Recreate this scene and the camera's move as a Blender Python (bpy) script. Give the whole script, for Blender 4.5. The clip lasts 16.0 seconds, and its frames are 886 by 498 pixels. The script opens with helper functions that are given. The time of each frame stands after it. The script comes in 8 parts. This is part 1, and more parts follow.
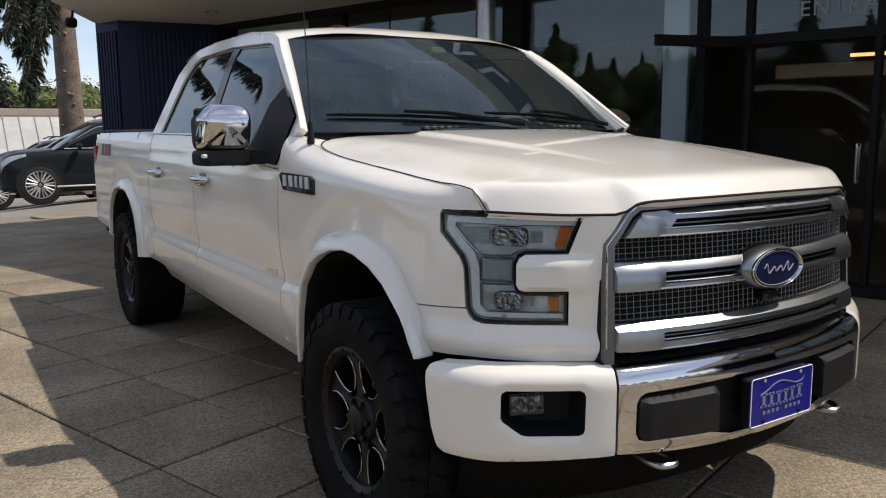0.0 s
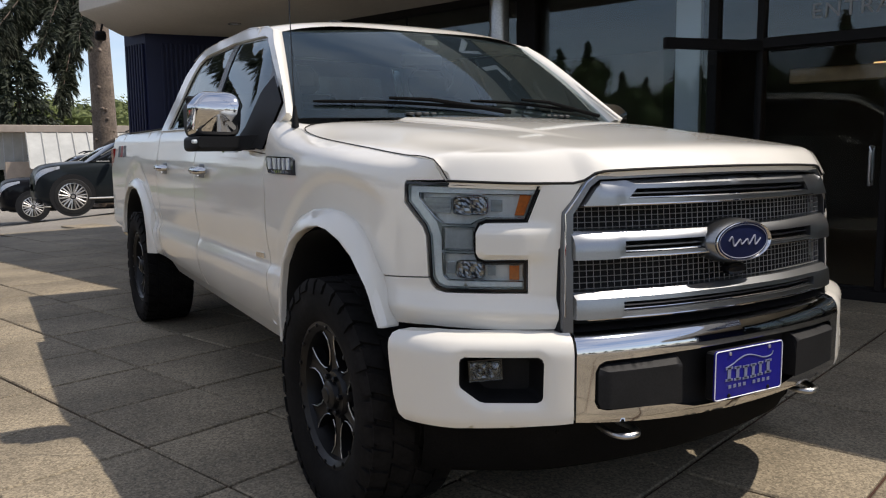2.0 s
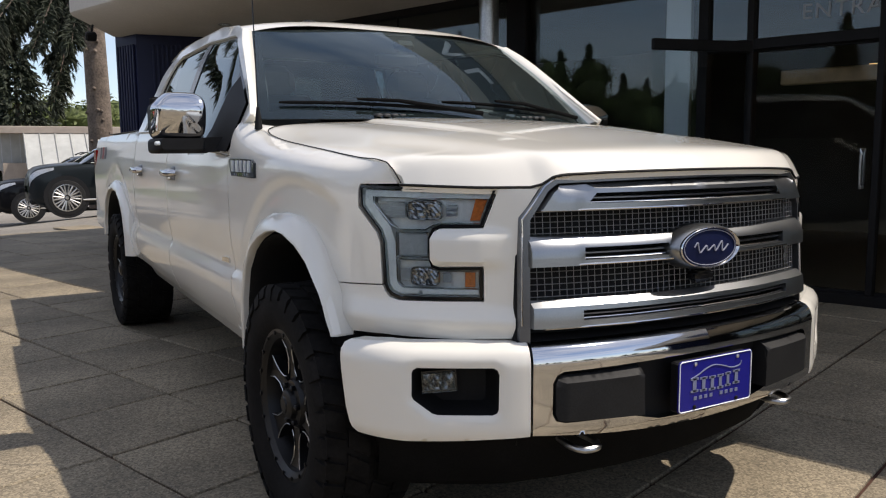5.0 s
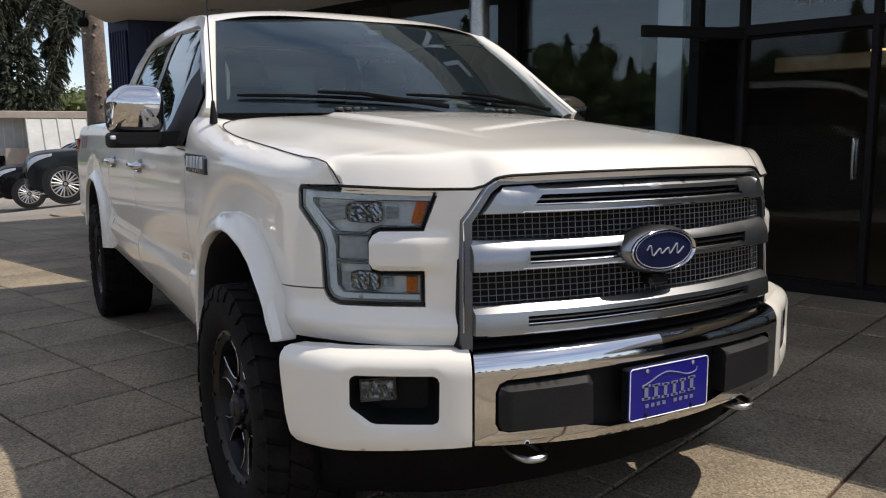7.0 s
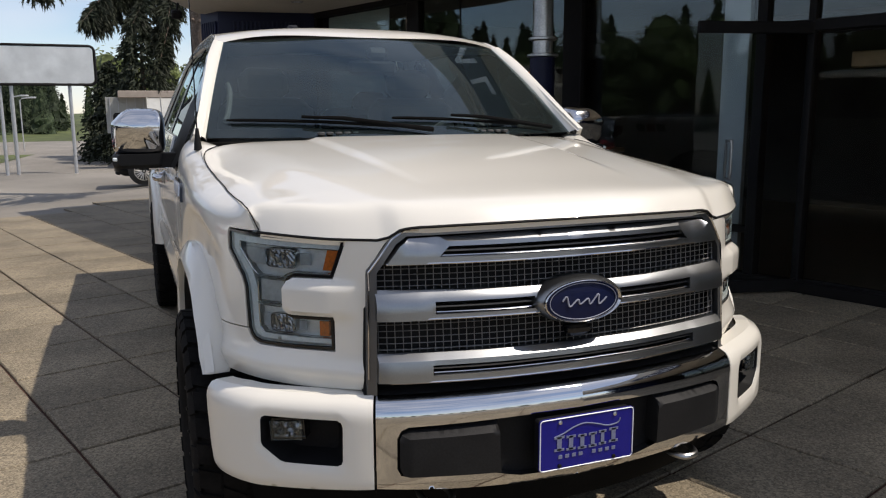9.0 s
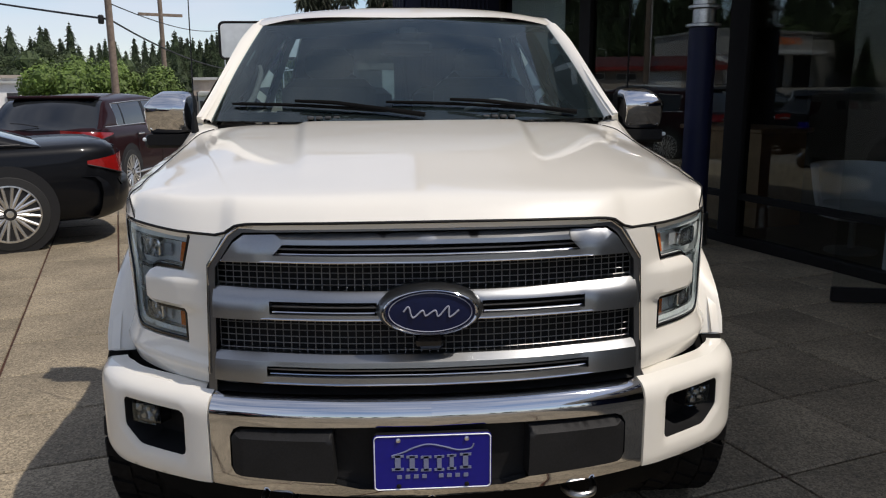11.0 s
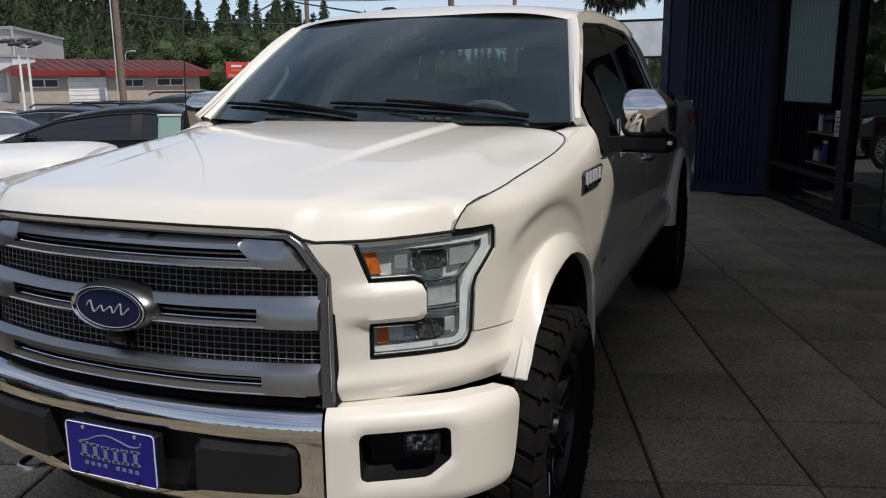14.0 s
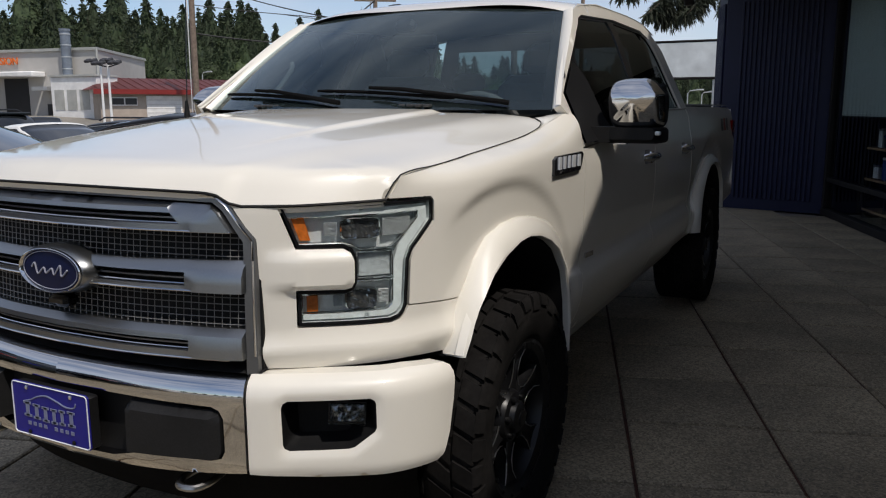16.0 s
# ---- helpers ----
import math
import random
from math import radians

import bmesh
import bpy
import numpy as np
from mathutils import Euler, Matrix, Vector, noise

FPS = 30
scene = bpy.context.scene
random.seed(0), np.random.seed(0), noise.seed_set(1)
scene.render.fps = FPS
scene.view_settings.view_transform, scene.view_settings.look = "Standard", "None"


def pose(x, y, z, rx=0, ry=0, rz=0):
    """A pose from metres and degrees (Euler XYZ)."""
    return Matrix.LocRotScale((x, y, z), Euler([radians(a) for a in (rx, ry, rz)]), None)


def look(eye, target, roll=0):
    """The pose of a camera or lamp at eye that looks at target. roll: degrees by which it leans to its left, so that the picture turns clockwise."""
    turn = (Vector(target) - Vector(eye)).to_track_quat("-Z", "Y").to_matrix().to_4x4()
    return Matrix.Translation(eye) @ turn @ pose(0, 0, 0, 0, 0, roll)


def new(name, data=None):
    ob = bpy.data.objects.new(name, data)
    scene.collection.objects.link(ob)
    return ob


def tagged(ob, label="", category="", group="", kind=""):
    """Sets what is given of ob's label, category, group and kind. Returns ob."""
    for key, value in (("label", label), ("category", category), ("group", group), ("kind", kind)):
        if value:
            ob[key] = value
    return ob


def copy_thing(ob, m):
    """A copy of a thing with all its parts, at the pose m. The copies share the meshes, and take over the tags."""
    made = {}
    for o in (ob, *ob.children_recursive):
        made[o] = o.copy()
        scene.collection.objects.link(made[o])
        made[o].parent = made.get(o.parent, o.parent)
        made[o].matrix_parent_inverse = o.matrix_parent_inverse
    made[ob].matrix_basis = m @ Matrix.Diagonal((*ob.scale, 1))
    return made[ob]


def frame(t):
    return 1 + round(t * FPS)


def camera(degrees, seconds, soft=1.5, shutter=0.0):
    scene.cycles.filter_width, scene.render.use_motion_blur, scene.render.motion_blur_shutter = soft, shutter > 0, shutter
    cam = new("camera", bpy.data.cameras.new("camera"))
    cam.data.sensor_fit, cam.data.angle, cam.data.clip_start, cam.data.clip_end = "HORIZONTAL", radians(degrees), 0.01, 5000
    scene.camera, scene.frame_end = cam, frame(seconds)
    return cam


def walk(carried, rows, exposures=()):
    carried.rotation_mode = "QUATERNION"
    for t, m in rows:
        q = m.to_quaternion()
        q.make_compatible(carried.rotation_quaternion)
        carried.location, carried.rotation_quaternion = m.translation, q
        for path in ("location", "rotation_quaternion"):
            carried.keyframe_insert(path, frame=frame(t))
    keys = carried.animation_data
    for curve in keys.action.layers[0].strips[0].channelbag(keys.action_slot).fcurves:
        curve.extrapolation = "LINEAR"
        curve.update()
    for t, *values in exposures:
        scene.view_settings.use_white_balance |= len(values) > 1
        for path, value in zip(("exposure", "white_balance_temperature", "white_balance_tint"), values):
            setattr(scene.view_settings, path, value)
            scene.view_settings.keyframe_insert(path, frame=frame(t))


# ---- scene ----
cam = camera(58.1, 16.0, soft=1.15)
PATH = [
    (0, (-2.127, -2.417, 1.373), (-1.059, -0.752, 1.078), -0.5),
    (0.5, (-2.079, -2.518, 1.357), (-1.058, -0.823, 1.068), -0.5),
    (1, (-2.049, -2.559, 1.309), (-1.044, -0.852, 1.035), -0.5),
    (1.5, (-2.001, -2.549, 1.257), (-0.996, -0.839, 1.001), -0.5),
    (2, (-1.984, -2.569, 1.233), (-0.982, -0.855, 0.987), -0.5),
    (2.5, (-1.964, -2.559, 1.235), (-0.964, -0.844, 0.991), -0.4),
    (3, (-1.931, -2.56, 1.23), (-0.933, -0.844, 0.988), -0.4),
    (3.5, (-1.897, -2.565, 1.224), (-0.901, -0.848, 0.982), -0.4),
    (4, (-1.885, -2.564, 1.222), (-0.888, -0.847, 0.981), -0.4),
    (6.5, (-1.683, -2.574, 1.264), (-0.685, -0.859, 1.011), -0.4),
    (7, (-1.633, -2.585, 1.275), (-0.654, -0.864, 0.994), -0.4),
    (7.5, (-1.568, -2.684, 1.328), (-0.632, -0.943, 1.026), -0.4),
    (8, (-1.487, -2.798, 1.398), (-0.603, -1.03, 1.092), -0.5),
    (10.5, (-0.365, -2.846, 1.509), (-0.06, -0.912, 1.101), -0.2),
    (11, (-0.096, -2.904, 1.524), (0.034, -0.951, 1.113), -0.4),
    (11.5, (0.169, -2.97, 1.526), (0.135, -1.012, 1.118), -0.4),
    (12, (0.464, -2.916, 1.507), (0.211, -0.975, 1.092), -0.4),
    (12.5, (0.788, -2.856, 1.519), (0.441, -0.93, 1.107), -0.4),
    (13, (1.094, -2.826, 1.533), (0.609, -0.93, 1.122), -0.5),
    (13.5, (1.295, -2.662, 1.501), (0.732, -0.787, 1.089), -0.5),
    (14, (1.558, -2.485, 1.515), (0.818, -0.672, 1.11), -0.5),
    (14.5, (1.765, -2.389, 1.487), (0.908, -0.628, 1.084), -0.5),
    (15, (1.829, -2.421, 1.432), (0.956, -0.667, 1.031), -0.3),
    (15.5, (1.876, -2.373, 1.4), (0.982, -0.626, 1.016), -0.1),
    (16, (1.873, -2.335, 1.376), (0.973, -0.583, 1.027), -0.1),
]
EXPOSURES = [(0.0, 0.25, 6850, 13), (4.0, 0.37, 6850, 13), (8.0, 0.26, 6850, 13), (10.5, -0.05, 6750, 13), (12.5, 0.02, 6600, 12), (13.5, 0.02, 6600, 12), (14.0, -0.12, 6600, 12), (14.5, -0.17, 6600, 12), (16.0, -0.17, 6600, 12)]
walk(cam, [(t, look(eye, target, roll)) for t, eye, target, roll in PATH], exposures=EXPOSURES)

# ---- world and sun ----
SUN_DIR = Vector((0.54, -0.30, 1.0)).normalized()          # towards the sun
world = bpy.data.worlds.new("world")
scene.world = world
world.use_nodes = True
wn = world.node_tree
wn.nodes.clear()
w_out = wn.nodes.new("ShaderNodeOutputWorld")
w_bg = wn.nodes.new("ShaderNodeBackground")
w_sky = wn.nodes.new("ShaderNodeTexSky")
w_sky.sky_type = "NISHITA"
w_sky.sun_disc = False
w_sky.sun_elevation = math.asin(SUN_DIR.z)
w_sky.sun_rotation = math.atan2(SUN_DIR.x, SUN_DIR.y)
w_sky.air_density, w_sky.dust_density, w_sky.ozone_density = 1.0, 0.15, 3.2
w_sky.altitude = 1000.0
w_bg.inputs["Strength"].default_value = 0.125
# thin streaks of cloud, all round the sky
w_tc = wn.nodes.new("ShaderNodeTexCoord")
w_map = wn.nodes.new("ShaderNodeMapping")
w_map.inputs["Scale"].default_value = (1.1, 1.1, 3.4)
w_noise = wn.nodes.new("ShaderNodeTexNoise")
w_noise.inputs["Scale"].default_value = 2.2
w_noise.inputs["Detail"].default_value = 4.5
w_noise.inputs["Roughness"].default_value = 0.58
w_ramp = wn.nodes.new("ShaderNodeValToRGB")
w_ramp.color_ramp.elements[0].position, w_ramp.color_ramp.elements[0].color = 0.28, (0, 0, 0, 1)
w_ramp.color_ramp.elements[1].position, w_ramp.color_ramp.elements[1].color = 0.74, (0.8, 0.8, 0.8, 1)
w_mix = wn.nodes.new("ShaderNodeMixRGB")
w_mix.inputs["Color2"].default_value = (6.1, 6.45, 7.25, 1)
wn.links.new(w_tc.outputs["Generated"], w_map.inputs["Vector"])
wn.links.new(w_map.outputs["Vector"], w_noise.inputs["Vector"])
wn.links.new(w_noise.outputs["Fac"], w_ramp.inputs["Fac"])
wn.links.new(w_ramp.outputs["Color"], w_mix.inputs["Fac"])
wn.links.new(w_sky.outputs["Color"], w_mix.inputs["Color1"])
wn.links.new(w_mix.outputs["Color"], w_bg.inputs["Color"])
wn.links.new(w_bg.outputs["Background"], w_out.inputs["Surface"])

sun_data = bpy.data.lights.new("sun", "SUN")
sun_data.energy, sun_data.angle, sun_data.color = 3.5, radians(0.55), (1.0, 0.95, 0.87)
sun = new("sun", sun_data)
sun.matrix_world = look(SUN_DIR * 60, (0, 0, 0))
scene.view_settings.exposure = 0.0

# ---- materials ----
def socket_set(bsdf, **values):
    for key, value in values.items():
        bsdf.inputs[key.replace("_", " ")].default_value = value


def material(name, colour, rough=0.5, metal=0.0, grain=0.0, scale=40.0, stain=0.0, stain_scale=1.5, bump=0.0, spread=0.0, coat=0.0, spec=0.5, emit=0.0, stain_colour=None, speck=0.0, speck_scale=160.0, rough_var=0.0):
    """A node material: base colour with fine grain and broad stains, specks, bump and per-piece spread."""
    m = bpy.data.materials.new(name)
    m.use_nodes = True
    nt = m.node_tree
    b = nt.nodes["Principled BSDF"]
    c = (*colour, 1.0)
    socket_set(b, Base_Color=c, Roughness=rough, Metallic=metal)
    b.inputs["Coat Weight"].default_value = coat
    b.inputs["Coat Roughness"].default_value = 0.04
    b.inputs["Specular IOR Level"].default_value = spec
    if emit:
        b.inputs["Emission Color"].default_value = c
        b.inputs["Emission Strength"].default_value = emit
    link = nt.links.new
    tc = nt.nodes.new("ShaderNodeTexCoord")
    last = None

    def tex(sc, detail=4.0, rg=0.55):
        n = nt.nodes.new("ShaderNodeTexNoise")
        n.inputs["Scale"].default_value, n.inputs["Detail"].default_value, n.inputs["Roughness"].default_value = sc, detail, rg
        link(tc.outputs["Object"], n.inputs["Vector"])
        return n.outputs["Fac"]

    def scaled(fac, low, high):
        r = nt.nodes.new("ShaderNodeMapRange")
        r.inputs["From Min"].default_value, r.inputs["From Max"].default_value = 0.3, 0.7
        r.inputs["To Min"].default_value, r.inputs["To Max"].default_value = low, high
        link(fac, r.inputs["Value"])
        return r.outputs["Result"]

    def tint(prev, fac, mode="MULTIPLY"):
        mx = nt.nodes.new("ShaderNodeMixRGB")
        mx.blend_type = mode
        mx.inputs["Fac"].default_value = 1.0
        mx.inputs["Color1"].default_value = c
        if prev is not None:
            link(prev, mx.inputs["Color1"])
        link(fac, mx.inputs["Color2"])
        return mx.outputs["Color"]

    if grain:
        last = tint(last, scaled(tex(scale), 1 - grain, 1 + grain))
    if stain:
        if stain_colour is None:
            last = tint(last, scaled(tex(stain_scale, 5), 1 - stain, 1 + stain * 0.6))
        else:
            mx = nt.nodes.new("ShaderNodeMixRGB")
            mx.inputs["Color1"].default_value, mx.inputs["Color2"].default_value = c, (*stain_colour, 1)
            if last is not None:
                link(last, mx.inputs["Color1"])
            link(scaled(tex(stain_scale, 6), 0.0, stain), mx.inputs["Fac"])
            last = mx.outputs["Color"]
    if speck:
        v = nt.nodes.new("ShaderNodeTexVoronoi")
        v.inputs["Scale"].default_value = speck_scale
        link(tc.outputs["Object"], v.inputs["Vector"])
        hs = nt.nodes.new("ShaderNodeSeparateColor")
        link(v.outputs["Color"], hs.inputs["Color"])
        r = nt.nodes.new("ShaderNodeMapRange")
        r.inputs["To Min"].default_value, r.inputs["To Max"].default_value = 1 - speck, 1 + speck
        link(hs.outputs["Red"], r.inputs["Value"])
        last = tint(last, r.outputs["Result"])
    if spread:
        oi = nt.nodes.new("ShaderNodeObjectInfo")
        r = nt.nodes.new("ShaderNodeMapRange")
        r.inputs["To Min"].default_value, r.inputs["To Max"].default_value = 1 - spread, 1 + spread
        link(oi.outputs["Random"], r.inputs["Value"])
        last = tint(last, r.outputs["Result"])
    if last is not None:
        link(last, b.inputs["Base Color"])
    if rough_var:
        link(scaled(tex(stain_scale * 2.3, 6), max(rough - rough_var, 0.02), rough + rough_var), b.inputs["Roughness"])
    if bump:
        bp = nt.nodes.new("ShaderNodeBump")
        bp.inputs["Strength"].default_value, bp.inputs["Distance"].default_value = min(bump, 1.0), 0.01 * max(bump, 0.2)
        link(tex(scale, 6), bp.inputs["Height"])
        link(bp.outputs["Normal"], b.inputs["Normal"])
    return m


def glass_material(name, tint, gloss=1.45, rough=0.0, film=0.0):
    """A thin pane: tinted see-through, with a Fresnel mirror on top."""
    m = bpy.data.materials.new(name)
    m.use_nodes = True
    nt = m.node_tree
    nt.nodes.clear()
    out = nt.nodes.new("ShaderNodeOutputMaterial")
    tr = nt.nodes.new("ShaderNodeBsdfTransparent")
    tr.inputs["Color"].default_value = (*tint, 1)
    gl = nt.nodes.new("ShaderNodeBsdfGlossy")
    gl.inputs["Roughness"].default_value = rough
    gl.inputs["Color"].default_value = (0.88, 0.98, 1.0, 1)
    fr = nt.nodes.new("ShaderNodeFresnel")
    fr.inputs["IOR"].default_value = gloss
    mx = nt.nodes.new("ShaderNodeMixShader")
    nt.links.new(fr.outputs["Fac"], mx.inputs["Fac"])
    nt.links.new(tr.outputs["BSDF"], mx.inputs[1])
    nt.links.new(gl.outputs["BSDF"], mx.inputs[2])
    last = mx.outputs["Shader"]
    if film:
        df = nt.nodes.new("ShaderNodeBsdfDiffuse")
        df.inputs["Color"].default_value = (0.24, 0.36, 0.38, 1)
        m2 = nt.nodes.new("ShaderNodeMixShader")
        m2.inputs["Fac"].default_value = film
        nt.links.new(last, m2.inputs[1])
        nt.links.new(df.outputs["BSDF"], m2.inputs[2])
        last = m2.outputs["Shader"]
    nt.links.new(last, out.inputs["Surface"])
    return m


# ---- mesh tools ----
class Mesh:
    """Collects vertices and faces for one part."""

    def __init__(self):
        self.v, self.f = [], []

    def add(self, verts, faces):
        n = len(self.v)
        self.v += [tuple(p) for p in verts]
        self.f += [tuple(i + n for i in face) for face in faces]
        return self

    def grid(self, rows, closed=False, flip=False):
        """rows: lists of points, all of one length."""
        n, m = len(rows), len(rows[0])
        faces = []
        for i in range(n - 1):
            for j in range(m if closed else m - 1):
                k = (j + 1) % m
                q = (i * m + j, i * m + k, (i + 1) * m + k, (i + 1) * m + j)
                faces.append(q[::-1] if flip else q)
        return self.add([p for r in rows for p in r], faces)

    def box(self, centre, size, bevel=0.0, turn=None):
        x, y, z = (s / 2 for s in size)
        b = min(bevel, 0.95 * min(x, y, z))
        m = turn or Matrix.Identity(3)
        o = Vector(centre)
        if not b:
            pts = [(sx * x, sy * y, sz * z) for sx in (-1, 1) for sy in (-1, 1) for sz in (-1, 1)]
            fs = [(0, 1, 3, 2), (4, 6, 7, 5), (0, 4, 5, 1), (2, 3, 7, 6), (0, 2, 6, 4), (1, 5, 7, 3)]
            return self.add([o + m @ Vector(p) for p in pts], fs)
        ring = lambda xx, yy, zz, c: [(xx, yy - c, zz), (xx - c, yy, zz), (-xx + c, yy, zz), (-xx, yy - c, zz), (-xx, -yy + c, zz), (-xx + c, -yy, zz), (xx - c, -yy, zz), (xx, -yy + c, zz)]
        rows = [ring(x - b, y - b, -z, b * 0.5), ring(x, y, -z + b, b), ring(x, y, z - b, b), ring(x - b, y - b, z, b * 0.5)]
        pts = [o + m @ Vector(p) for r in rows for p in r]
        fs = [(i * 8 + j, i * 8 + (j + 1) % 8, i * 8 + 8 + (j + 1) % 8, i * 8 + 8 + j) for i in range(3) for j in range(8)]
        return self.add(pts, fs + [tuple(range(7, -1, -1)), tuple(range(24, 32))])

    def lathe(self, profile, origin, axis, steps=32, caps=True):
        """profile: (radius, along) pairs, turned round the axis."""
        a = Vector(axis).normalized()
        p = a.orthogonal().normalized()
        q = a.cross(p)
        o = Vector(origin)
        rows = [[o + a * h + (p * math.cos(2 * math.pi * i / steps) + q * math.sin(2 * math.pi * i / steps)) * r for i in range(steps)] for r, h in profile]
        base = len(self.v)
        self.grid(rows, closed=True)
        if caps:
            self.f.append(tuple(range(base + steps - 1, base - 1, -1)))
            last = base + steps * (len(rows) - 1)
            self.f.append(tuple(range(last, last + steps)))
        return self

    def tube(self, path, radius, steps=8, ends=True):
        pts = [Vector(p) for p in path]
        rows = []
        for i, p in enumerate(pts):
            d = (pts[min(i + 1, len(pts) - 1)] - pts[max(i - 1, 0)]).normalized()
            side = d.cross(Vector((0, 0, 1)))
            side = side.normalized() if side.length > 0.05 else d.orthogonal().normalized()
            up = side.cross(d)
            r = radius[i] if isinstance(radius, (list, tuple)) else radius
            rows.append([p + (side * math.cos(2 * math.pi * k / steps) + up * math.sin(2 * math.pi * k / steps)) * r for k in range(steps)])
        base = len(self.v)
        self.grid(rows, closed=True)
        if ends:
            self.f.append(tuple(range(base + steps - 1, base - 1, -1)))
            last = base + steps * (len(rows) - 1)
            self.f.append(tuple(range(last, last + steps)))
        return self

    def prism(self, outline, depth, place):
        """A flat outline (a, b) given depth; place(a, b, c) puts it into the world."""
        n = len(outline)
        pts = [place(a, b, 0.0) for a, b in outline] + [place(a, b, depth) for a, b in outline]
        fs = [tuple(range(n - 1, -1, -1)), tuple(range(n, 2 * n))]
        fs += [(i, (i + 1) % n, n + (i + 1) % n, n + i) for i in range(n)]
        return self.add(pts, fs)

    def mirrored(self):
        o = Mesh()
        o.v = [(-x, y, z) for x, y, z in self.v]
        o.f = [f[::-1] for f in self.f]
        return o


def build(name, mesh, mat, parent=None, label="", smooth=35.0):
    data = bpy.data.meshes.new(name)
    data.from_pydata([tuple(p) for p in mesh.v], [], mesh.f)
    bm = bmesh.new()
    bm.from_mesh(data)
    bmesh.ops.recalc_face_normals(bm, faces=bm.faces)
    bm.to_mesh(data)
    bm.free()
    if smooth:
        data.polygons.foreach_set("use_smooth", [True] * len(data.polygons))
        data.set_sharp_from_angle(angle=radians(smooth))
    data.materials.append(mat)
    ob = new(name, data)
    if parent is not None:
        ob.parent = parent
    if label:
        tagged(ob, label)
    return ob


def part(name, mesh, mat, parent, label="", smooth=35.0):
    return build(name, mesh, mat, parent, label, smooth)


def thing(name, label, category, m=None, group="", kind=""):
    ob = new(name)
    ob.empty_display_size = 0.2
    if m is not None:
        ob.matrix_world = m
    return tagged(ob, label, category, group, kind)


def structure(name, mesh, mat, label="", category="", smooth=35.0):
    return tagged(build(name, mesh, mat, None, "", smooth), label, category, kind="structure")


def spline(points, n):
    """n points along a Catmull-Rom curve through the given ones."""
    p = [Vector(q) for q in points]
    out = []
    for k in range(n):
        t = k * (len(p) - 1) / (n - 1)
        i = min(int(t), len(p) - 2)
        f = t - i
        a, b, c, d = p[max(i - 1, 0)], p[i], p[i + 1], p[min(i + 2, len(p) - 1)]
        out.append(0.5 * ((2 * b) + (c - a) * f + (2 * a - 5 * b + 4 * c - d) * f * f + (3 * b - a - 3 * c + d) * f ** 3))
    return out


def lerp_table(table, x):
    """Smooth (monotone-ish) interpolation in a table of (x, y)."""
    if x <= table[0][0]:
        return table[0][1]
    if x >= table[-1][0]:
        return table[-1][1]
    for i in range(len(table) - 1):
        x0, y0 = table[i]
        x1, y1 = table[i + 1]
        if x <= x1:
            def slope(j):
                j0, j1 = max(j - 1, 0), min(j + 1, len(table) - 1)
                return (table[j1][1] - table[j0][1]) / (table[j1][0] - table[j0][0])
            h, t = x1 - x0, (x - x0) / (x1 - x0)
            d = (y1 - y0) / h
            m0, m1 = slope(i), slope(i + 1)
            m0 = 0 if m0 * d <= 0 else math.copysign(min(abs(m0), 3 * abs(d)), d)
            m1 = 0 if m1 * d <= 0 else math.copysign(min(abs(m1), 3 * abs(d)), d)
            return y0 * (1 + 2 * t) * (1 - t) ** 2 + h * m0 * t * (1 - t) ** 2 + y1 * t * t * (3 - 2 * t) + h * m1 * t * t * (t - 1)


def smooth_step(a, b, x):
    t = min(max((x - a) / (b - a), 0.0), 1.0)
    return t * t * (3 - 2 * t)


def uv(u, v, z=0.0):
    """The yard's own axes: u along the shop front, away; v towards it."""
    return Vector((-0.309 * u + 0.951 * v, 0.951 * u + 0.309 * v, z))


YARD = Matrix(((0.951, -0.309, 0), (0.309, 0.951, 0), (0, 0, 1)))   # columns: towards the shop, along it, up

# ---- materials of the place ----
CONCRETE = material("aggregate_concrete", (0.236, 0.195, 0.134), 0.85, grain=0.18, scale=45, stain=0.36, stain_scale=1.3, bump=0.55, spread=0.10, speck=0.42, speck_scale=130)
JOINT = material("mossy_joint", (0.060, 0.024, 0.014), 0.95, grain=0.4, scale=25, stain=0.4, stain_scale=3, bump=0.6)
ASPHALT = material("asphalt", (0.23, 0.21, 0.18), 0.9, grain=0.25, scale=90, stain=0.3, stain_scale=0.25, bump=0.5, speck=0.25)
NAVY = material("navy_cladding", (0.0075, 0.0105, 0.040), 0.5, spec=0.3, grain=0.08, scale=8, stain=0.15, stain_scale=0.8)
FASCIA = material("beige_fascia", (0.55, 0.50, 0.43), 0.75, grain=0.05, scale=30, stain=0.12, stain_scale=0.7, bump=0.15)
SOFFIT = material("soffit_plaster", (0.62, 0.59, 0.53), 0.85, grain=0.05, scale=30, stain=0.1)
FRAME = material("dark_bronze_frame", (0.009, 0.008, 0.008), 0.6, spec=0.2, grain=0.1, scale=20)
STEEL = material("brushed_steel", (0.45, 0.45, 0.45), 0.32, metal=1.0, grain=0.15, scale=60, stain=0.2, stain_scale=3)
WHITE_PANEL = material("white_panel", (0.80, 0.84, 0.88), 0.5, grain=0.03, scale=20, stain=0.08)
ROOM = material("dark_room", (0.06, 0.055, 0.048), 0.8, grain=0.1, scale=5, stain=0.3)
ROOM_FLOOR = material("room_floor", (0.13, 0.11, 0.08), 0.35, grain=0.1, scale=10, stain=0.2)
TAN_WOOD = material("tan_wood", (0.42, 0.27, 0.14), 0.5, grain=0.15, scale=14, stain=0.2)
PALE_CLOTH = material("pale_blind", (0.50, 0.56, 0.545), 0.5, grain=0.06, scale=60, coat=0.1, spec=0.2)
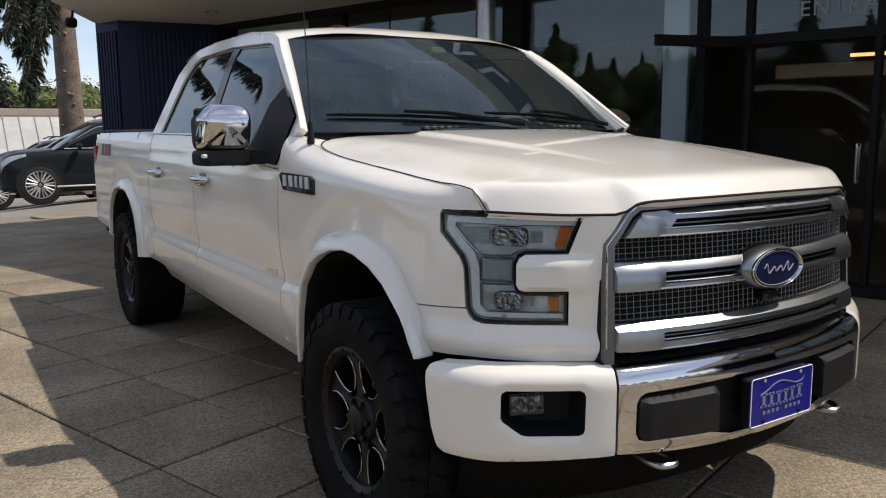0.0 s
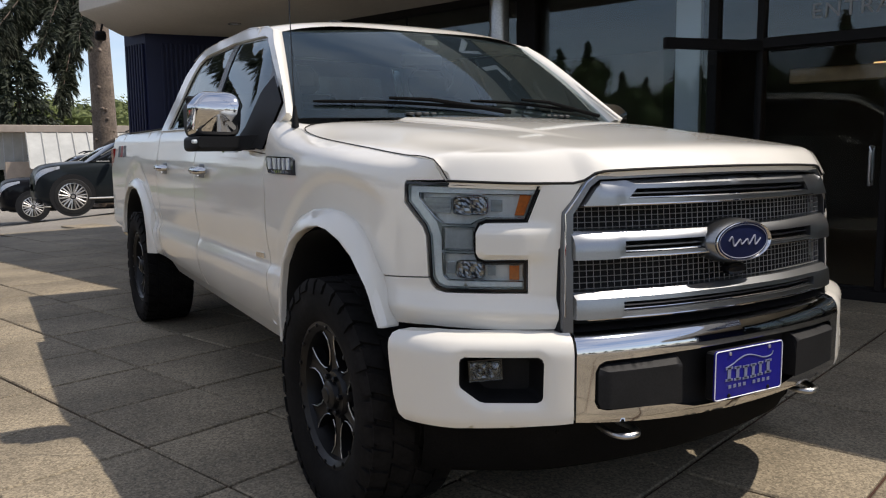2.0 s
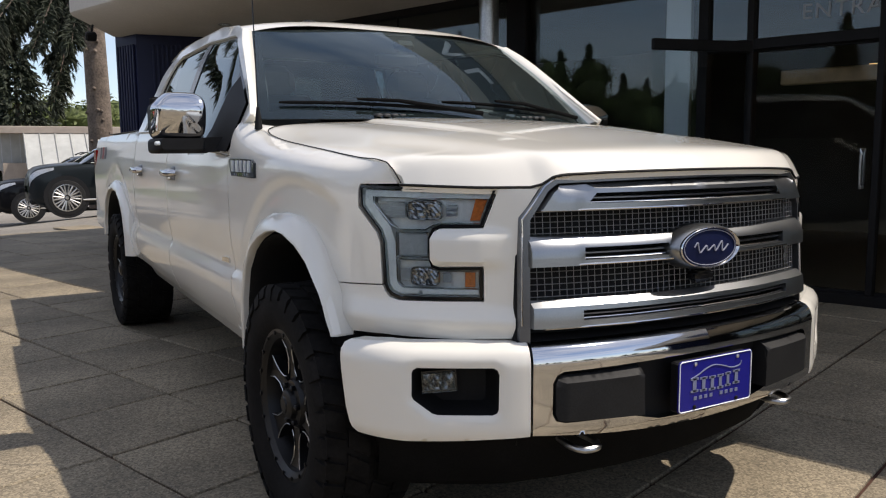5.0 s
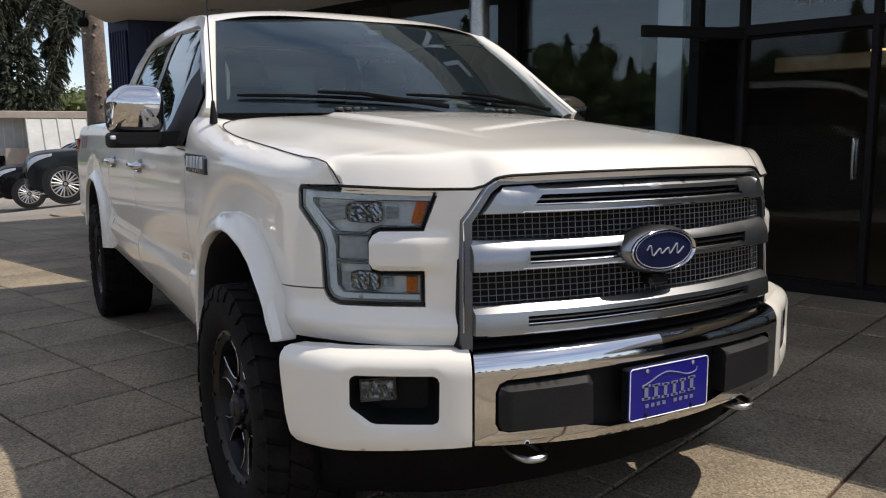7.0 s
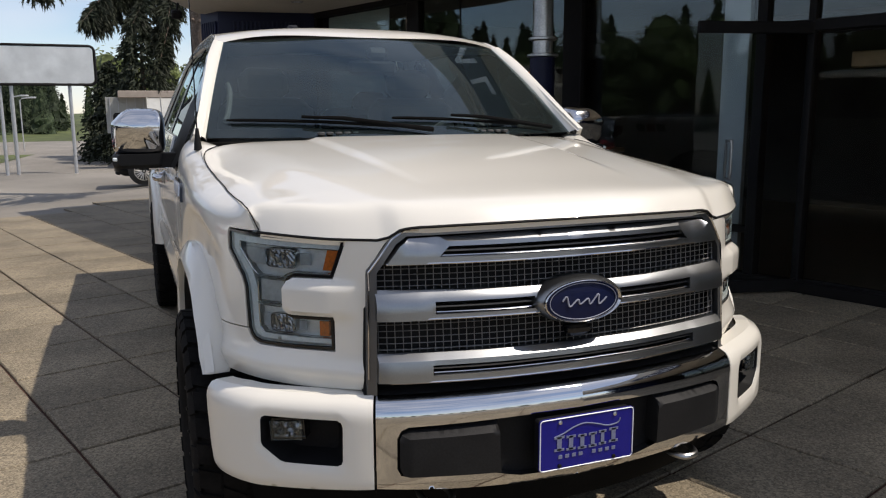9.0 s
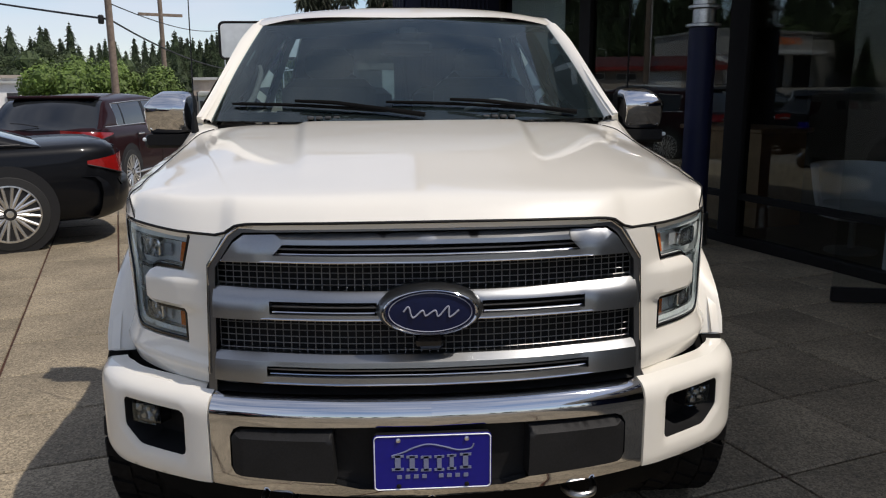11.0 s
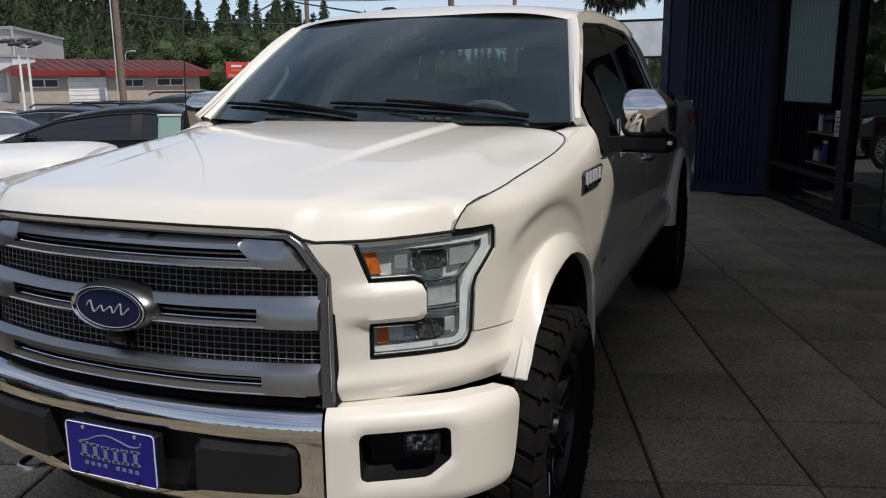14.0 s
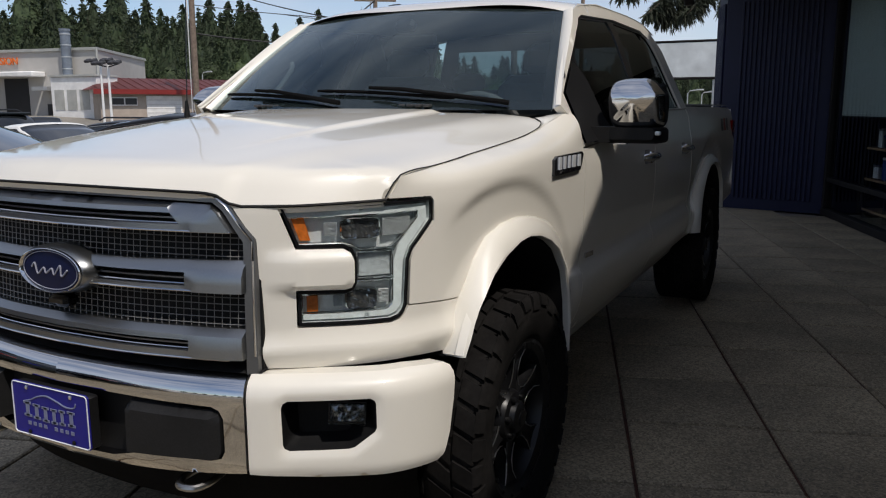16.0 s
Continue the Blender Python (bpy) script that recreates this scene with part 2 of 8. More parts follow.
WARM_COVE = material("warm_cove", (1.0, 0.62, 0.25), 0.6, emit=1.2)
LETTER = material("white_letters", (0.34, 0.36, 0.38), 0.5)
NOTICE_RED = material("notice_red", (0.55, 0.03, 0.03), 0.6)
BLUE_CARTON = material("blue_carton", (0.03, 0.06, 0.30), 0.6, grain=0.1, scale=20)
PANE = glass_material("shop_glass", (0.80, 0.84, 0.84), 1.75)
DOOR_PANE = glass_material("door_glass", (0.82, 0.86, 0.86), 1.32)
CLEAR_FACE = glass_material("clear_glass_face", (1.0, 1.0, 1.0), 1.0)

# ---- ground ----
TILE, U0, V0 = 0.605, 0.055, 1.93
BED = -0.022
LOW = -0.72
structure("ground", Mesh().grid([[(x, y, LOW) for x in (-900, -60, -12, 14, 60, 900)] for y in (-900, -60, -15, 40, 120, 900)]), ASPHALT,
          "pale worn asphalt yard reaching to the road", "ground")
structure("pavement_bed", Mesh().grid([[tuple(uv(u, v, BED + 0.008)) for v in (-9.6, -4.0, 0.0, 4.3)] for u in (-9.0, -3.0, 3.0, 7.5)]), JOINT,
          "rust brown mossy joints under the paving slabs", "pavement")


def slab_mesh(jitter):
    """One paving slab with worn, slightly rounded edges."""
    h, e = TILE / 2 - 0.0072, 0.006
    rnd = random.Random(jitter)
    rows = []
    for inset, z in ((0.0, BED), (0.0, -e), (e, 0.0)):
        r = h - inset
        rows.append([(sx * r + rnd.uniform(-0.0015, 0.0015), sy * r + rnd.uniform(-0.0015, 0.0015), z) for sx, sy in ((-1, -1), (0, -1), (1, -1), (1, 0), (1, 1), (0, 1), (-1, 1), (-1, 0))])
    m = Mesh().grid(rows, closed=True)
    m.f.append(tuple(range(16, 24)))
    return m

# ---- shop front ----
VF = 4.32
UN = 8.16
SOF = 2.88
def yard_box(m, u0, u1, v0, v1, z0, z1, bevel=0.0):
    return m.box(uv((u0 + u1) / 2, (v0 + v1) / 2, (z0 + z1) / 2), (v1 - v0, u1 - u0, z1 - z0), bevel, YARD)


def glaze(ob, outward):
    """Only the outer face of a pane mirrors; its other faces are plain clear glass."""
    ob.data.materials.append(CLEAR_FACE)
    for p in ob.data.polygons:
        p.material_index = 0 if p.normal.dot(outward) > 0.9 else 1
    ob.visible_shadow = False
    return ob


wall_navy = thing("wall_navy", "navy blue ribbed metal cladding wing wall beside the shop window", "wall", kind="structure")
corners = [(8.16, 4.365), (8.80, 3.07), (9.40, 3.07), (9.40, 4.7), (8.16, 4.7)]
part("core", Mesh().prism([tuple(uv(u, v).to_2d()) for u, v in corners], SOF + 1.5, lambda a, b, c: (a, b, c)), NAVY, wall_navy)
pa, pb = uv(8.80, 3.07), uv(8.16, 4.365)
along = (pb - pa).normalized()
outw = Vector((along.y, -along.x, 0))
for i in range(17):
    p = pa + along * (0.22 + 0.061 * i) + outw * 0.012
    part("rib", Mesh().box((p.x, p.y, 0.15 + 2.6 / 2), (0.034, 0.03, 2.6), 0.008, Matrix.Rotation(math.atan2(along.y, along.x), 3, "Z")), NAVY, wall_navy)
for i in range(7):
    p = uv(8.87 + 0.075 * i, 3.055)
    part("rib", Mesh().box((p.x, p.y, 0.15 + 2.6 / 2), (0.03, 0.04, 2.6), 0.008, YARD), NAVY, wall_navy)

# added wall out of view: blocks the sky mirrored in the open door
structure("wall_wing", yard_box(Mesh(), -9.5, -9.1, 2.6, VF + 0.1, 0.0, SOF), NAVY, "unseen navy wing wall added to keep sky out of the door glass", "wall")
front = thing("window_1", "dark bronze framed full-height shop window of reflective glass", "shop window", kind="structure")
m = Mesh()
def rail(u0, u1, z0, z1, d=0.06, v=VF):
    part("window_frame", yard_box(Mesh(), u0, u1, v - d, v + d, z0, z1, 0.006), FRAME, front)
rail(-9.0, UN, 0.0, 0.09)
rail(1.16, UN, 0.43, 0.49, 0.035)
rail(-9.0, UN, SOF - 0.08, SOF + 0.4)
rail(-1.3, 1.16, 2.06, 2.15, 0.05)
for u, w in ((8.12, 0.07), (5.80, 0.24), (4.94, 0.025), (3.18, 0.24), (1.16, 0.09), (0.75, 0.06), (-0.25, 0.05), (-1.3, 0.09), (-3.4, 0.08), (-5.6, 0.08), (-8.9, 0.1)):
    rail(u - w / 2, u + w / 2, 0.09, SOF - 0.08, 0.055 if w > 0.03 else 0.012)
spans = [(-8.85, -5.64), (-5.56, -3.44), (-3.36, -1.345), (1.205, 3.06), (3.30, 4.925), (4.955, 5.68), (5.92, 8.085)]
for a, b in spans:
    glaze(part("pane", yard_box(Mesh(), a, b, VF - 0.006, VF + 0.006, 0.09, SOF - 0.08), PANE, front, "", 0), -uv(0, 1))
for a, b in ((-1.255, -0.275), (-0.225, 0.72), (0.78, 1.115)):
    glaze(part("pane", yard_box(Mesh(), a, b, VF - 0.006, VF + 0.006, 2.15, SOF - 0.08), PANE, front, "", 0), -uv(0, 1))

def entrance_letters():
    fc = bpy.data.curves.new("entrance_lettering", "FONT")
    fc.body, fc.size, fc.extrude, fc.align_x = "ENTRANCE", 0.172, 0.003, "LEFT"
    fc.space_character = 1.15
    ob = new("entrance_lettering", fc)
    dg = bpy.context.evaluated_depsgraph_get()
    data = bpy.data.meshes.new_from_object(ob.evaluated_get(dg))
    bpy.data.objects.remove(ob)
    data.materials.clear()
    data.materials.append(LETTER)
    ob = new("entrance_lettering", data)
    x_axis = -uv(1, 0)
    y_axis = Vector((0, 0, 1))
    z_axis = x_axis.cross(y_axis)
    m4 = Matrix((x_axis, y_axis, z_axis)).transposed().to_4x4()
    m4.translation = uv(0.36, VF - 0.014, 2.268)
    ob.matrix_world = m4
    return tagged(ob, "white outline lettering ENTRANCE on the glass over the door", "lettering")
entrance_letters()

# glass doors of the entrance
def glass_leaf(name, hinge, free, label, handle_at):
    d = thing(name, label, "glass door", kind="structure")
    a, b = uv(*hinge), uv(*free)
    mid, w = (a + b) / 2, (b - a).length
    turn = Matrix.Rotation(math.atan2((b - a).y, (b - a).x), 3, "Z")
    face = turn @ Vector((0, 1, 0))
    glaze(part("pane", Mesh().box((mid.x, mid.y, 1.075), (w, 0.012, 1.95), 0.0, turn), DOOR_PANE, d, "", 0), face if face.x < 0 else -face)
    part("bottom_rail", Mesh().box((mid.x, mid.y, 0.062), (w, 0.045, 0.10), 0.006, turn), FRAME, d)
    part("top_rail", Mesh().box((mid.x, mid.y, 2.085), (w, 0.045, 0.09), 0.006, turn), FRAME, d)
    dirn = (b - a).normalized()
    n = Vector((-dirn.y, dirn.x, 0))
    for s in (1, -1):
        base = a + dirn * handle_at + n * s * 0.045
        h = part("handle", Mesh().tube([base + n * s * -0.04 + Vector((0, 0, 0.93)), base + Vector((0, 0, 0.93)), base + Vector((0, 0, 0.97)), base + Vector((0, 0, 1.19)), base + Vector((0, 0, 1.23)), base + n * s * -0.04 + Vector((0, 0, 1.23))], 0.012, 10), STEEL, d, "brushed steel pull handle")
    return d
glass_leaf("door_1", (0.72, VF), (1.24, 3.50), "frameless glass entrance door standing open, steel pull handle", 0.68)
glass_leaf("door_2", (0.70, VF + 0.02), (-0.22, VF + 0.02), "frameless glass entrance door, closed, steel pull handle", 0.84)
glass_leaf("door_3", (-1.25, VF + 0.02), (-0.28, VF + 0.02), "frameless glass entrance door, closed, steel pull handle", 0.84)
structure("white_post", yard_box(Mesh(), 1.31, 1.55, VF + 0.03, VF + 0.08, 0.0, SOF, 0.004), WHITE_PANEL, "pale white panelled post behind the entrance glass", "post")

# round column before the glass
col = thing("column", "round navy painted column with brushed steel foot and neck", "column", kind="structure")
c0 = uv(3.28, 3.95)
part("shaft", Mesh().lathe([(0.122, 0.30), (0.122, 1.98)], c0, (0, 0, 1), 40), NAVY, col)
part("foot", Mesh().lathe([(0.140, 0.0), (0.140, 0.29), (0.136, 0.31)], c0, (0, 0, 1), 40), STEEL, col, "brushed steel foot")
part("collar", Mesh().lathe([(0.13, 1.98), (0.155, 1.99), (0.155, 2.01), (0.12, 2.02)], c0, (0, 0, 1), 40), STEEL, col)
part("collar", Mesh().lathe([(0.115, 2.14), (0.14, 2.15), (0.14, 2.17), (0.11, 2.18)], c0, (0, 0, 1), 40), STEEL, col)
part("neck", Mesh().lathe([(0.10, 2.0), (0.10, SOF + 0.05)], c0, (0, 0, 1), 40), STEEL, col, "brushed steel neck")

# canopy: level soffit, sloped lower face, upright parapet
UE0, UE1 = -14.0, 9.25
prof = [(VF + 0.3, SOF), (2.97, SOF), (2.41, SOF + 0.22), (2.38, SOF + 0.26), (2.38, 3.60), (2.40, 3.64), (2.55, 3.66), (2.55, 4.33), (VF + 0.3, 4.33)]
rows = [[tuple(uv(u, v, z)) for v, z in prof] for u in (UE0, -8, -3, 2, 6, UE1)]
m = Mesh().grid(rows, closed=True)
m.f.append(tuple(range(len(prof))))
m.f.append(tuple(range(5 * len(prof), 6 * len(prof))))
structure("canopy", m, FASCIA, "beige rendered canopy with sloped underside over the shop front", "canopy")
for u, v in ((7.2, 3.45), (4.6, 3.45), (2.0, 3.45), (-0.6, 3.45)):
    lamp = thing("soffit_light", "small round recessed light in the canopy soffit", "ceiling light", group="soffit lights")
    part("ring", Mesh().lathe([(0.085, -0.012), (0.085, 0.0), (0.06, 0.0), (0.06, -0.012)], uv(u, v, SOF + 0.002), (0, 0, 1), 24, caps=False), STEEL, lamp)
    part("diffuser", Mesh().lathe([(0.06, -0.006), (0.03, -0.008)], uv(u, v, SOF), (0, 0, 1), 24), WHITE_PANEL, lamp)
shop_sign = thing("shop_sign", "long navy sign band with large white shapes along the canopy", "sign")
part("band", yard_box(Mesh(), -5.6, 2.5, 2.325, 2.378, 3.05, 3.58, 0.01), NAVY, shop_sign)
for u0 in (1.05, -0.35, -1.85, -3.3, -4.7):
    part("sign_shape", yard_box(Mesh(), u0 + 0.24, u0 + 0.32, 2.305, 2.325, 3.12, 3.50, 0.004), WHITE_PANEL, shop_sign, "white upright bar")
    part("sign_shape", yard_box(Mesh(), u0, u0 + 0.24, 2.305, 2.325, 3.12, 3.20, 0.004), WHITE_PANEL, shop_sign, "white foot bar")
for u0 in (1.62, 0.35, -1.15, -2.6, -4.05):
    for sd in (-1, 1):
        tri = [(u0 + 0.17 + sd * 0.02, 3.50), (u0 + 0.17 + sd * 0.17, 3.12), (u0 + 0.17 + sd * 0.09, 3.12), (u0 + 0.17 - sd * 0.02, 3.42)]
        part("sign_shape", Mesh().prism(tri, 0.02, lambda a, b, c: uv(a, 2.305 + c, b)), WHITE_PANEL, shop_sign, "white slanted bar")
flood = thing("flood_light", "small dark flood light under the canopy corner", "flood light")
fb = uv(9.18, 2.62, SOF - 0.02)
part("housing", Mesh().box(fb + Vector((0, 0, -0.02)), (0.14, 0.10, 0.12), 0.02, Matrix.Rotation(0.5, 3, "X")), FRAME, flood)
part("bracket", Mesh().tube([fb + Vector((0, 0, 0.0)), fb + Vector((0.03, 0.0, 0.14))], 0.015), FRAME, flood)

# the room behind the glass
rm = Mesh()
for q in ([(-9, VF + 6, 0.0), (9, VF + 6, 0.0), (9, VF + 6, SOF + 0.3), (-9, VF + 6, SOF + 0.3)],
          [(-9, VF, 0.0), (-9, VF + 6, 0.0), (-9, VF + 6, SOF + 0.3), (-9, VF, SOF + 0.3)],
          [(UN, VF, 0.0), (UN, VF + 6, 0.0), (UN, VF + 6, SOF + 0.3), (UN, VF, SOF + 0.3)]):
    rm.add([uv(*p) for p in q], [(0, 1, 2, 3)])
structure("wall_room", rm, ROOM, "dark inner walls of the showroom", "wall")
structure("floor", Mesh().add([uv(*p) for p in ((-9, VF, 0.002), (UN, VF, 0.002), (UN, VF + 6, 0.002), (-9, VF + 6, 0.002))], [(0, 1, 2, 3)]), ROOM_FLOOR, "brown polished showroom floor", "floor")
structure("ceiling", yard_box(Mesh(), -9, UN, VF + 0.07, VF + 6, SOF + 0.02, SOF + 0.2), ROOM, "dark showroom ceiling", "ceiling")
structure("cove_light", yard_box(Mesh(), -5.0, 1.0, VF + 4.6, VF + 4.66, 2.28, 2.32), WARM_COVE, "dim warm strip light along the showroom ceiling", "strip light")
structure("building_roof", yard_box(Mesh(), UE0, 9.4, VF + 0.3, 18.0, 4.0, 4.33), FASCIA, "flat roof of the shop", "roof")
structure("wall_back", yard_box(Mesh(), UE0, 9.4, 17.7, 18.0, 0.0, 4.0), FASCIA, "rear wall of the shop", "wall")
structure("wall_end", yard_box(Mesh(), 9.05, 9.4, 4.7, 17.7, 0.0, 4.0), NAVY, "navy end wall of the shop", "wall")
desk = thing("reception_desk", "tan wooden reception desk behind the shop window", "desk")
part("top", yard_box(Mesh(), 3.6, 4.9, VF + 0.7, VF + 1.4, 0.98, 1.03, 0.01), TAN_WOOD, desk)
part("front_panel", yard_box(Mesh(), 3.65, 4.85, VF + 0.75, VF + 0.8, 0.0, 0.98), TAN_WOOD, desk)
part("side_panel", yard_box(Mesh(), 3.65, 3.7, VF + 0.8, VF + 1.35, 0.0, 0.98), TAN_WOOD, desk)
structure("door_bulkhead", yard_box(Mesh(), -6.0, 0.70, VF + 0.55, VF + 0.65, 1.80, 1.93, 0.01), TAN_WOOD, "tan wooden bulkhead inside over the doors", "beam")
blind = thing("window_blind", "pale grey half-drawn blind on the shop window", "blind")
part("cloth", yard_box(Mesh(), 6.40, 7.88, VF + 0.030, VF + 0.034, 1.27, SOF - 0.09), PALE_CLOTH, blind)
slat_n = int((SOF - 0.11 - 1.28) / 0.026)
for k in range(slat_n):
    z0 = 1.275 + 0.026 * k
    part("slat", Mesh().add([uv(6.40, VF + 0.029, z0), uv(7.88, VF + 0.029, z0), uv(7.88, VF + 0.021, z0 + 0.002), uv(6.40, VF + 0.021, z0 + 0.002), uv(6.40, VF + 0.028, z0 + 0.0255), uv(7.88, VF + 0.028, z0 + 0.0255)], [(0, 1, 2, 3), (3, 2, 5, 4)]), PALE_CLOTH, blind)
part("bottom_bar", yard_box(Mesh(), 6.40, 7.88, VF + 0.02, VF + 0.036, 1.25, 1.27), FRAME, blind)
notice = thing("paper_notice", "white paper notice with red print taped inside the window", "notice")
part("sheet", yard_box(Mesh(), 5.98, 6.20, VF + 0.010, VF + 0.012, 0.92, 1.20), WHITE_PANEL, notice)
for k in range(4):
    part("print_bar", yard_box(Mesh(), 6.01, 6.17, VF + 0.007, VF + 0.009, 0.97 + 0.05 * k, 0.985 + 0.05 * k), NOTICE_RED, notice)
shelf = thing("display_shelf", "low dark display shelf inside the shop window", "shelf")
for z in (0.10, 0.48, 0.86):
    part("board", yard_box(Mesh(), 6.5, 7.9, VF + 0.35, VF + 0.75, z, z + 0.03, 0.004), TAN_WOOD, shelf)
for u in (6.5, 7.2, 7.87):
    part("upright", yard_box(Mesh(), u, u + 0.03, VF + 0.36, VF + 0.74, 0.0, 0.89), FRAME, shelf)
for k, (u, w, h, z, mt) in enumerate(((6.62, 0.20, 0.16, 0.89, 0), (6.95, 0.14, 0.22, 0.89, 1), (7.32, 0.24, 0.12, 0.89, 2), (7.62, 0.12, 0.20, 0.89, 0), (6.70, 0.22, 0.20, 0.51, 2), (7.35, 0.18, 0.24, 0.51, 1), (7.66, 0.16, 0.14, 0.51, 0))):
    item = thing("display_box", ("white carton standing on the display shelf", "blue carton standing on the display shelf", "grey carton standing on the display shelf")[mt], "box", None, "display boxes")
    part("carton", yard_box(Mesh(), u, u + w, VF + 0.42, VF + 0.62, z, z + h, 0.006), (WHITE_PANEL, BLUE_CARTON, STEEL)[mt], item)
    part("lid", yard_box(Mesh(), u - 0.004, u + w + 0.004, VF + 0.416, VF + 0.624, z + h, z + h + 0.03, 0.004), (STEEL, WHITE_PANEL, BLUE_CARTON)[mt], item)
chair = thing("tub_chair", "white rounded tub chair inside the showroom", "chair")
cc = uv(2.42, VF + 0.70)
part("seat", Mesh().lathe([(0.20, 0.30), (0.30, 0.33), (0.32, 0.40), (0.28, 0.44)], cc, (0, 0, 1), 28), WHITE_PANEL, chair)
shell = [[cc + Vector((r * math.cos(a), r * math.sin(a), z)) for a in [math.pi * (0.1 + 1.3 * k / 20) - 1.3 for k in range(21)]] for r, z in ((0.31, 0.36), (0.36, 0.6), (0.39, 0.78), (0.36, 0.79), (0.33, 0.6), (0.28, 0.40))]
part("backrest", Mesh().grid(shell), WHITE_PANEL, chair)
part("pedestal", Mesh().lathe([(0.22, 0.0), (0.22, 0.02), (0.03, 0.04), (0.03, 0.30)], cc, (0, 0, 1), 28), STEEL, chair)

# ---- the pickup truck: nose towards -y, on its wheels at z = 0 ----
WIRE = material("wire_grey", (0.25, 0.247, 0.243), 0.4, metal=0.6)
DAM = material("air_dam_plastic", (0.007, 0.007, 0.0072), 0.9, spec=0.06, grain=0.2, scale=120, stain=0.3, stain_scale=4, bump=0.1)
PAINT = material("pearl_white_paint", (0.78, 0.745, 0.665), 0.38, grain=0.012, scale=900, stain=0.03, stain_scale=2.0, coat=1.0, spec=0.4)
PAINT.node_tree.nodes["Principled BSDF"].inputs["Coat IOR"].default_value = 1.5
PAINT.node_tree.nodes["Principled BSDF"].inputs["Coat Roughness"].default_value = 0.055
CHROME = material("chrome", (0.64, 0.64, 0.645), 0.06, metal=1.0, stain=0.06, stain_scale=6, rough_var=0.03)
SATIN = material("satin_silver", (0.31, 0.32, 0.33), 0.32, metal=1.0, grain=0.03, scale=200, stain=0.06, stain_scale=4)
GREY_TRIM = material("graphite_trim", (0.17, 0.174, 0.18), 0.3, metal=0.8, grain=0.04, scale=100)
BLACK = material("black_plastic", (0.008, 0.008, 0.0085), 0.6, spec=0.2, grain=0.2, scale=140, stain=0.2, stain_scale=5, bump=0.1)
RUBBER = material("black_rubber_pad", (0.012, 0.012, 0.0125), 0.6, spec=0.25, grain=0.2, scale=180, stain=0.25, stain_scale=9, bump=0.15)
GLOSS_BLACK = material("gloss_black", (0.008, 0.008, 0.009), 0.12, grain=0.05, scale=40)
TYRE = material("tyre_rubber", (0.010, 0.0092, 0.0088), 0.85, spec=0.12, grain=0.3, scale=60, stain=0.5, stain_scale=8, bump=0.15)
RIM_BLACK = material("black_alloy", (0.009, 0.009, 0.010), 0.36, metal=0.4, grain=0.1, scale=40)
MILLED = material("milled_alloy", (0.70, 0.70, 0.71), 0.30, metal=1.0)
LAMP_GREY = material("lamp_reflector", (0.74, 0.78, 0.79), 0.28, metal=0.25, grain=0.1, scale=60, stain=0.15, stain_scale=12)
LAMP_PIPE = material("lamp_light_pipe", (0.70, 0.75, 0.76), 0.35, grain=0.08, scale=80, stain=0.1, stain_scale=15, coat=0.6)
LAMP_DARK = material("lamp_lens_dark", (0.26, 0.27, 0.28), 0.10, metal=0.85, grain=0.3, scale=60)
LAMP_RIB = material("lamp_ribbed", (0.86, 0.89, 0.90), 0.14, metal=0.45, grain=0.12, scale=90)
LAMP_SHADE = material("lamp_inner_wall", (0.30, 0.33, 0.34), 0.3, metal=0.5, grain=0.1, scale=60)
AMBER = material("amber_reflector", (0.58, 0.15, 0.022), 0.25, grain=0.25, scale=120, coat=0.6)
RED_LENS = material("red_lens", (0.24, 0.007, 0.006), 0.2, grain=0.15, scale=60, coat=0.6)
OVAL_BLUE = material("badge_blue", (0.004, 0.008, 0.040), 0.5, spec=0.2, grain=0.08, scale=60, coat=0.15)
PLATE_BLUE = material("plate_blue", (0.008, 0.008, 0.20), 0.45, spec=0.2, grain=0.05, scale=60, coat=0.3)
PLATE_LETTER = material("plate_lettering", (0.17, 0.19, 0.30), 0.4, grain=0.05, scale=60)
PLATE_SILVER = material("plate_silver", (0.30, 0.31, 0.38), 0.4, grain=0.05, scale=60)
PLATE_WHITE = material("plate_white", (0.75, 0.76, 0.80), 0.4, grain=0.03, scale=60)
VENT_GREY = material("cowl_vent_plastic", (0.035, 0.035, 0.036), 0.5, grain=0.2, scale=120, stain=0.3, stain_scale=12)
CABIN = material("cabin_grey", (0.10, 0.105, 0.105), 0.8, grain=0.2, scale=90, stain=0.2)
SEAT = material("seat_leather", (0.10, 0.10, 0.10), 0.55, grain=0.15, scale=120, stain=0.15, bump=0.2)
HEADLINER = material("headliner", (0.30, 0.29, 0.27), 0.9, grain=0.1, scale=200)
TRUCK_GLASS = glass_material("windscreen_glass", (0.50, 0.66, 0.69), 1.7, film=0.03)
TINTED = glass_material("tinted_glass", (0.10, 0.11, 0.12), 1.8)
REAR_TINT = glass_material("rear_window_glass", (0.20, 0.245, 0.255), 1.5)
LAMP_GLASS = glass_material("lamp_cover", (0.95, 0.97, 0.97), 1.45)

truck = thing("pickup_truck", "pearl white lifted crew-cab pickup truck, chrome bumper, black off-road wheels", "pickup truck")

PLAN = [(0.965, 4.75), (0.967, 2.6), (0.968, 1.4), (0.968, 0.75), (0.968, 0.4), (0.966, 0.12), (0.958, -0.1), (0.945, -0.25), (0.925, -0.37), (0.893, -0.48), (0.845, -0.585), (0.77, -0.675), (0.68, -0.752), (0.59, -0.822), (0.5, -0.86), (0.25, -0.91), (0.0, -0.925)]
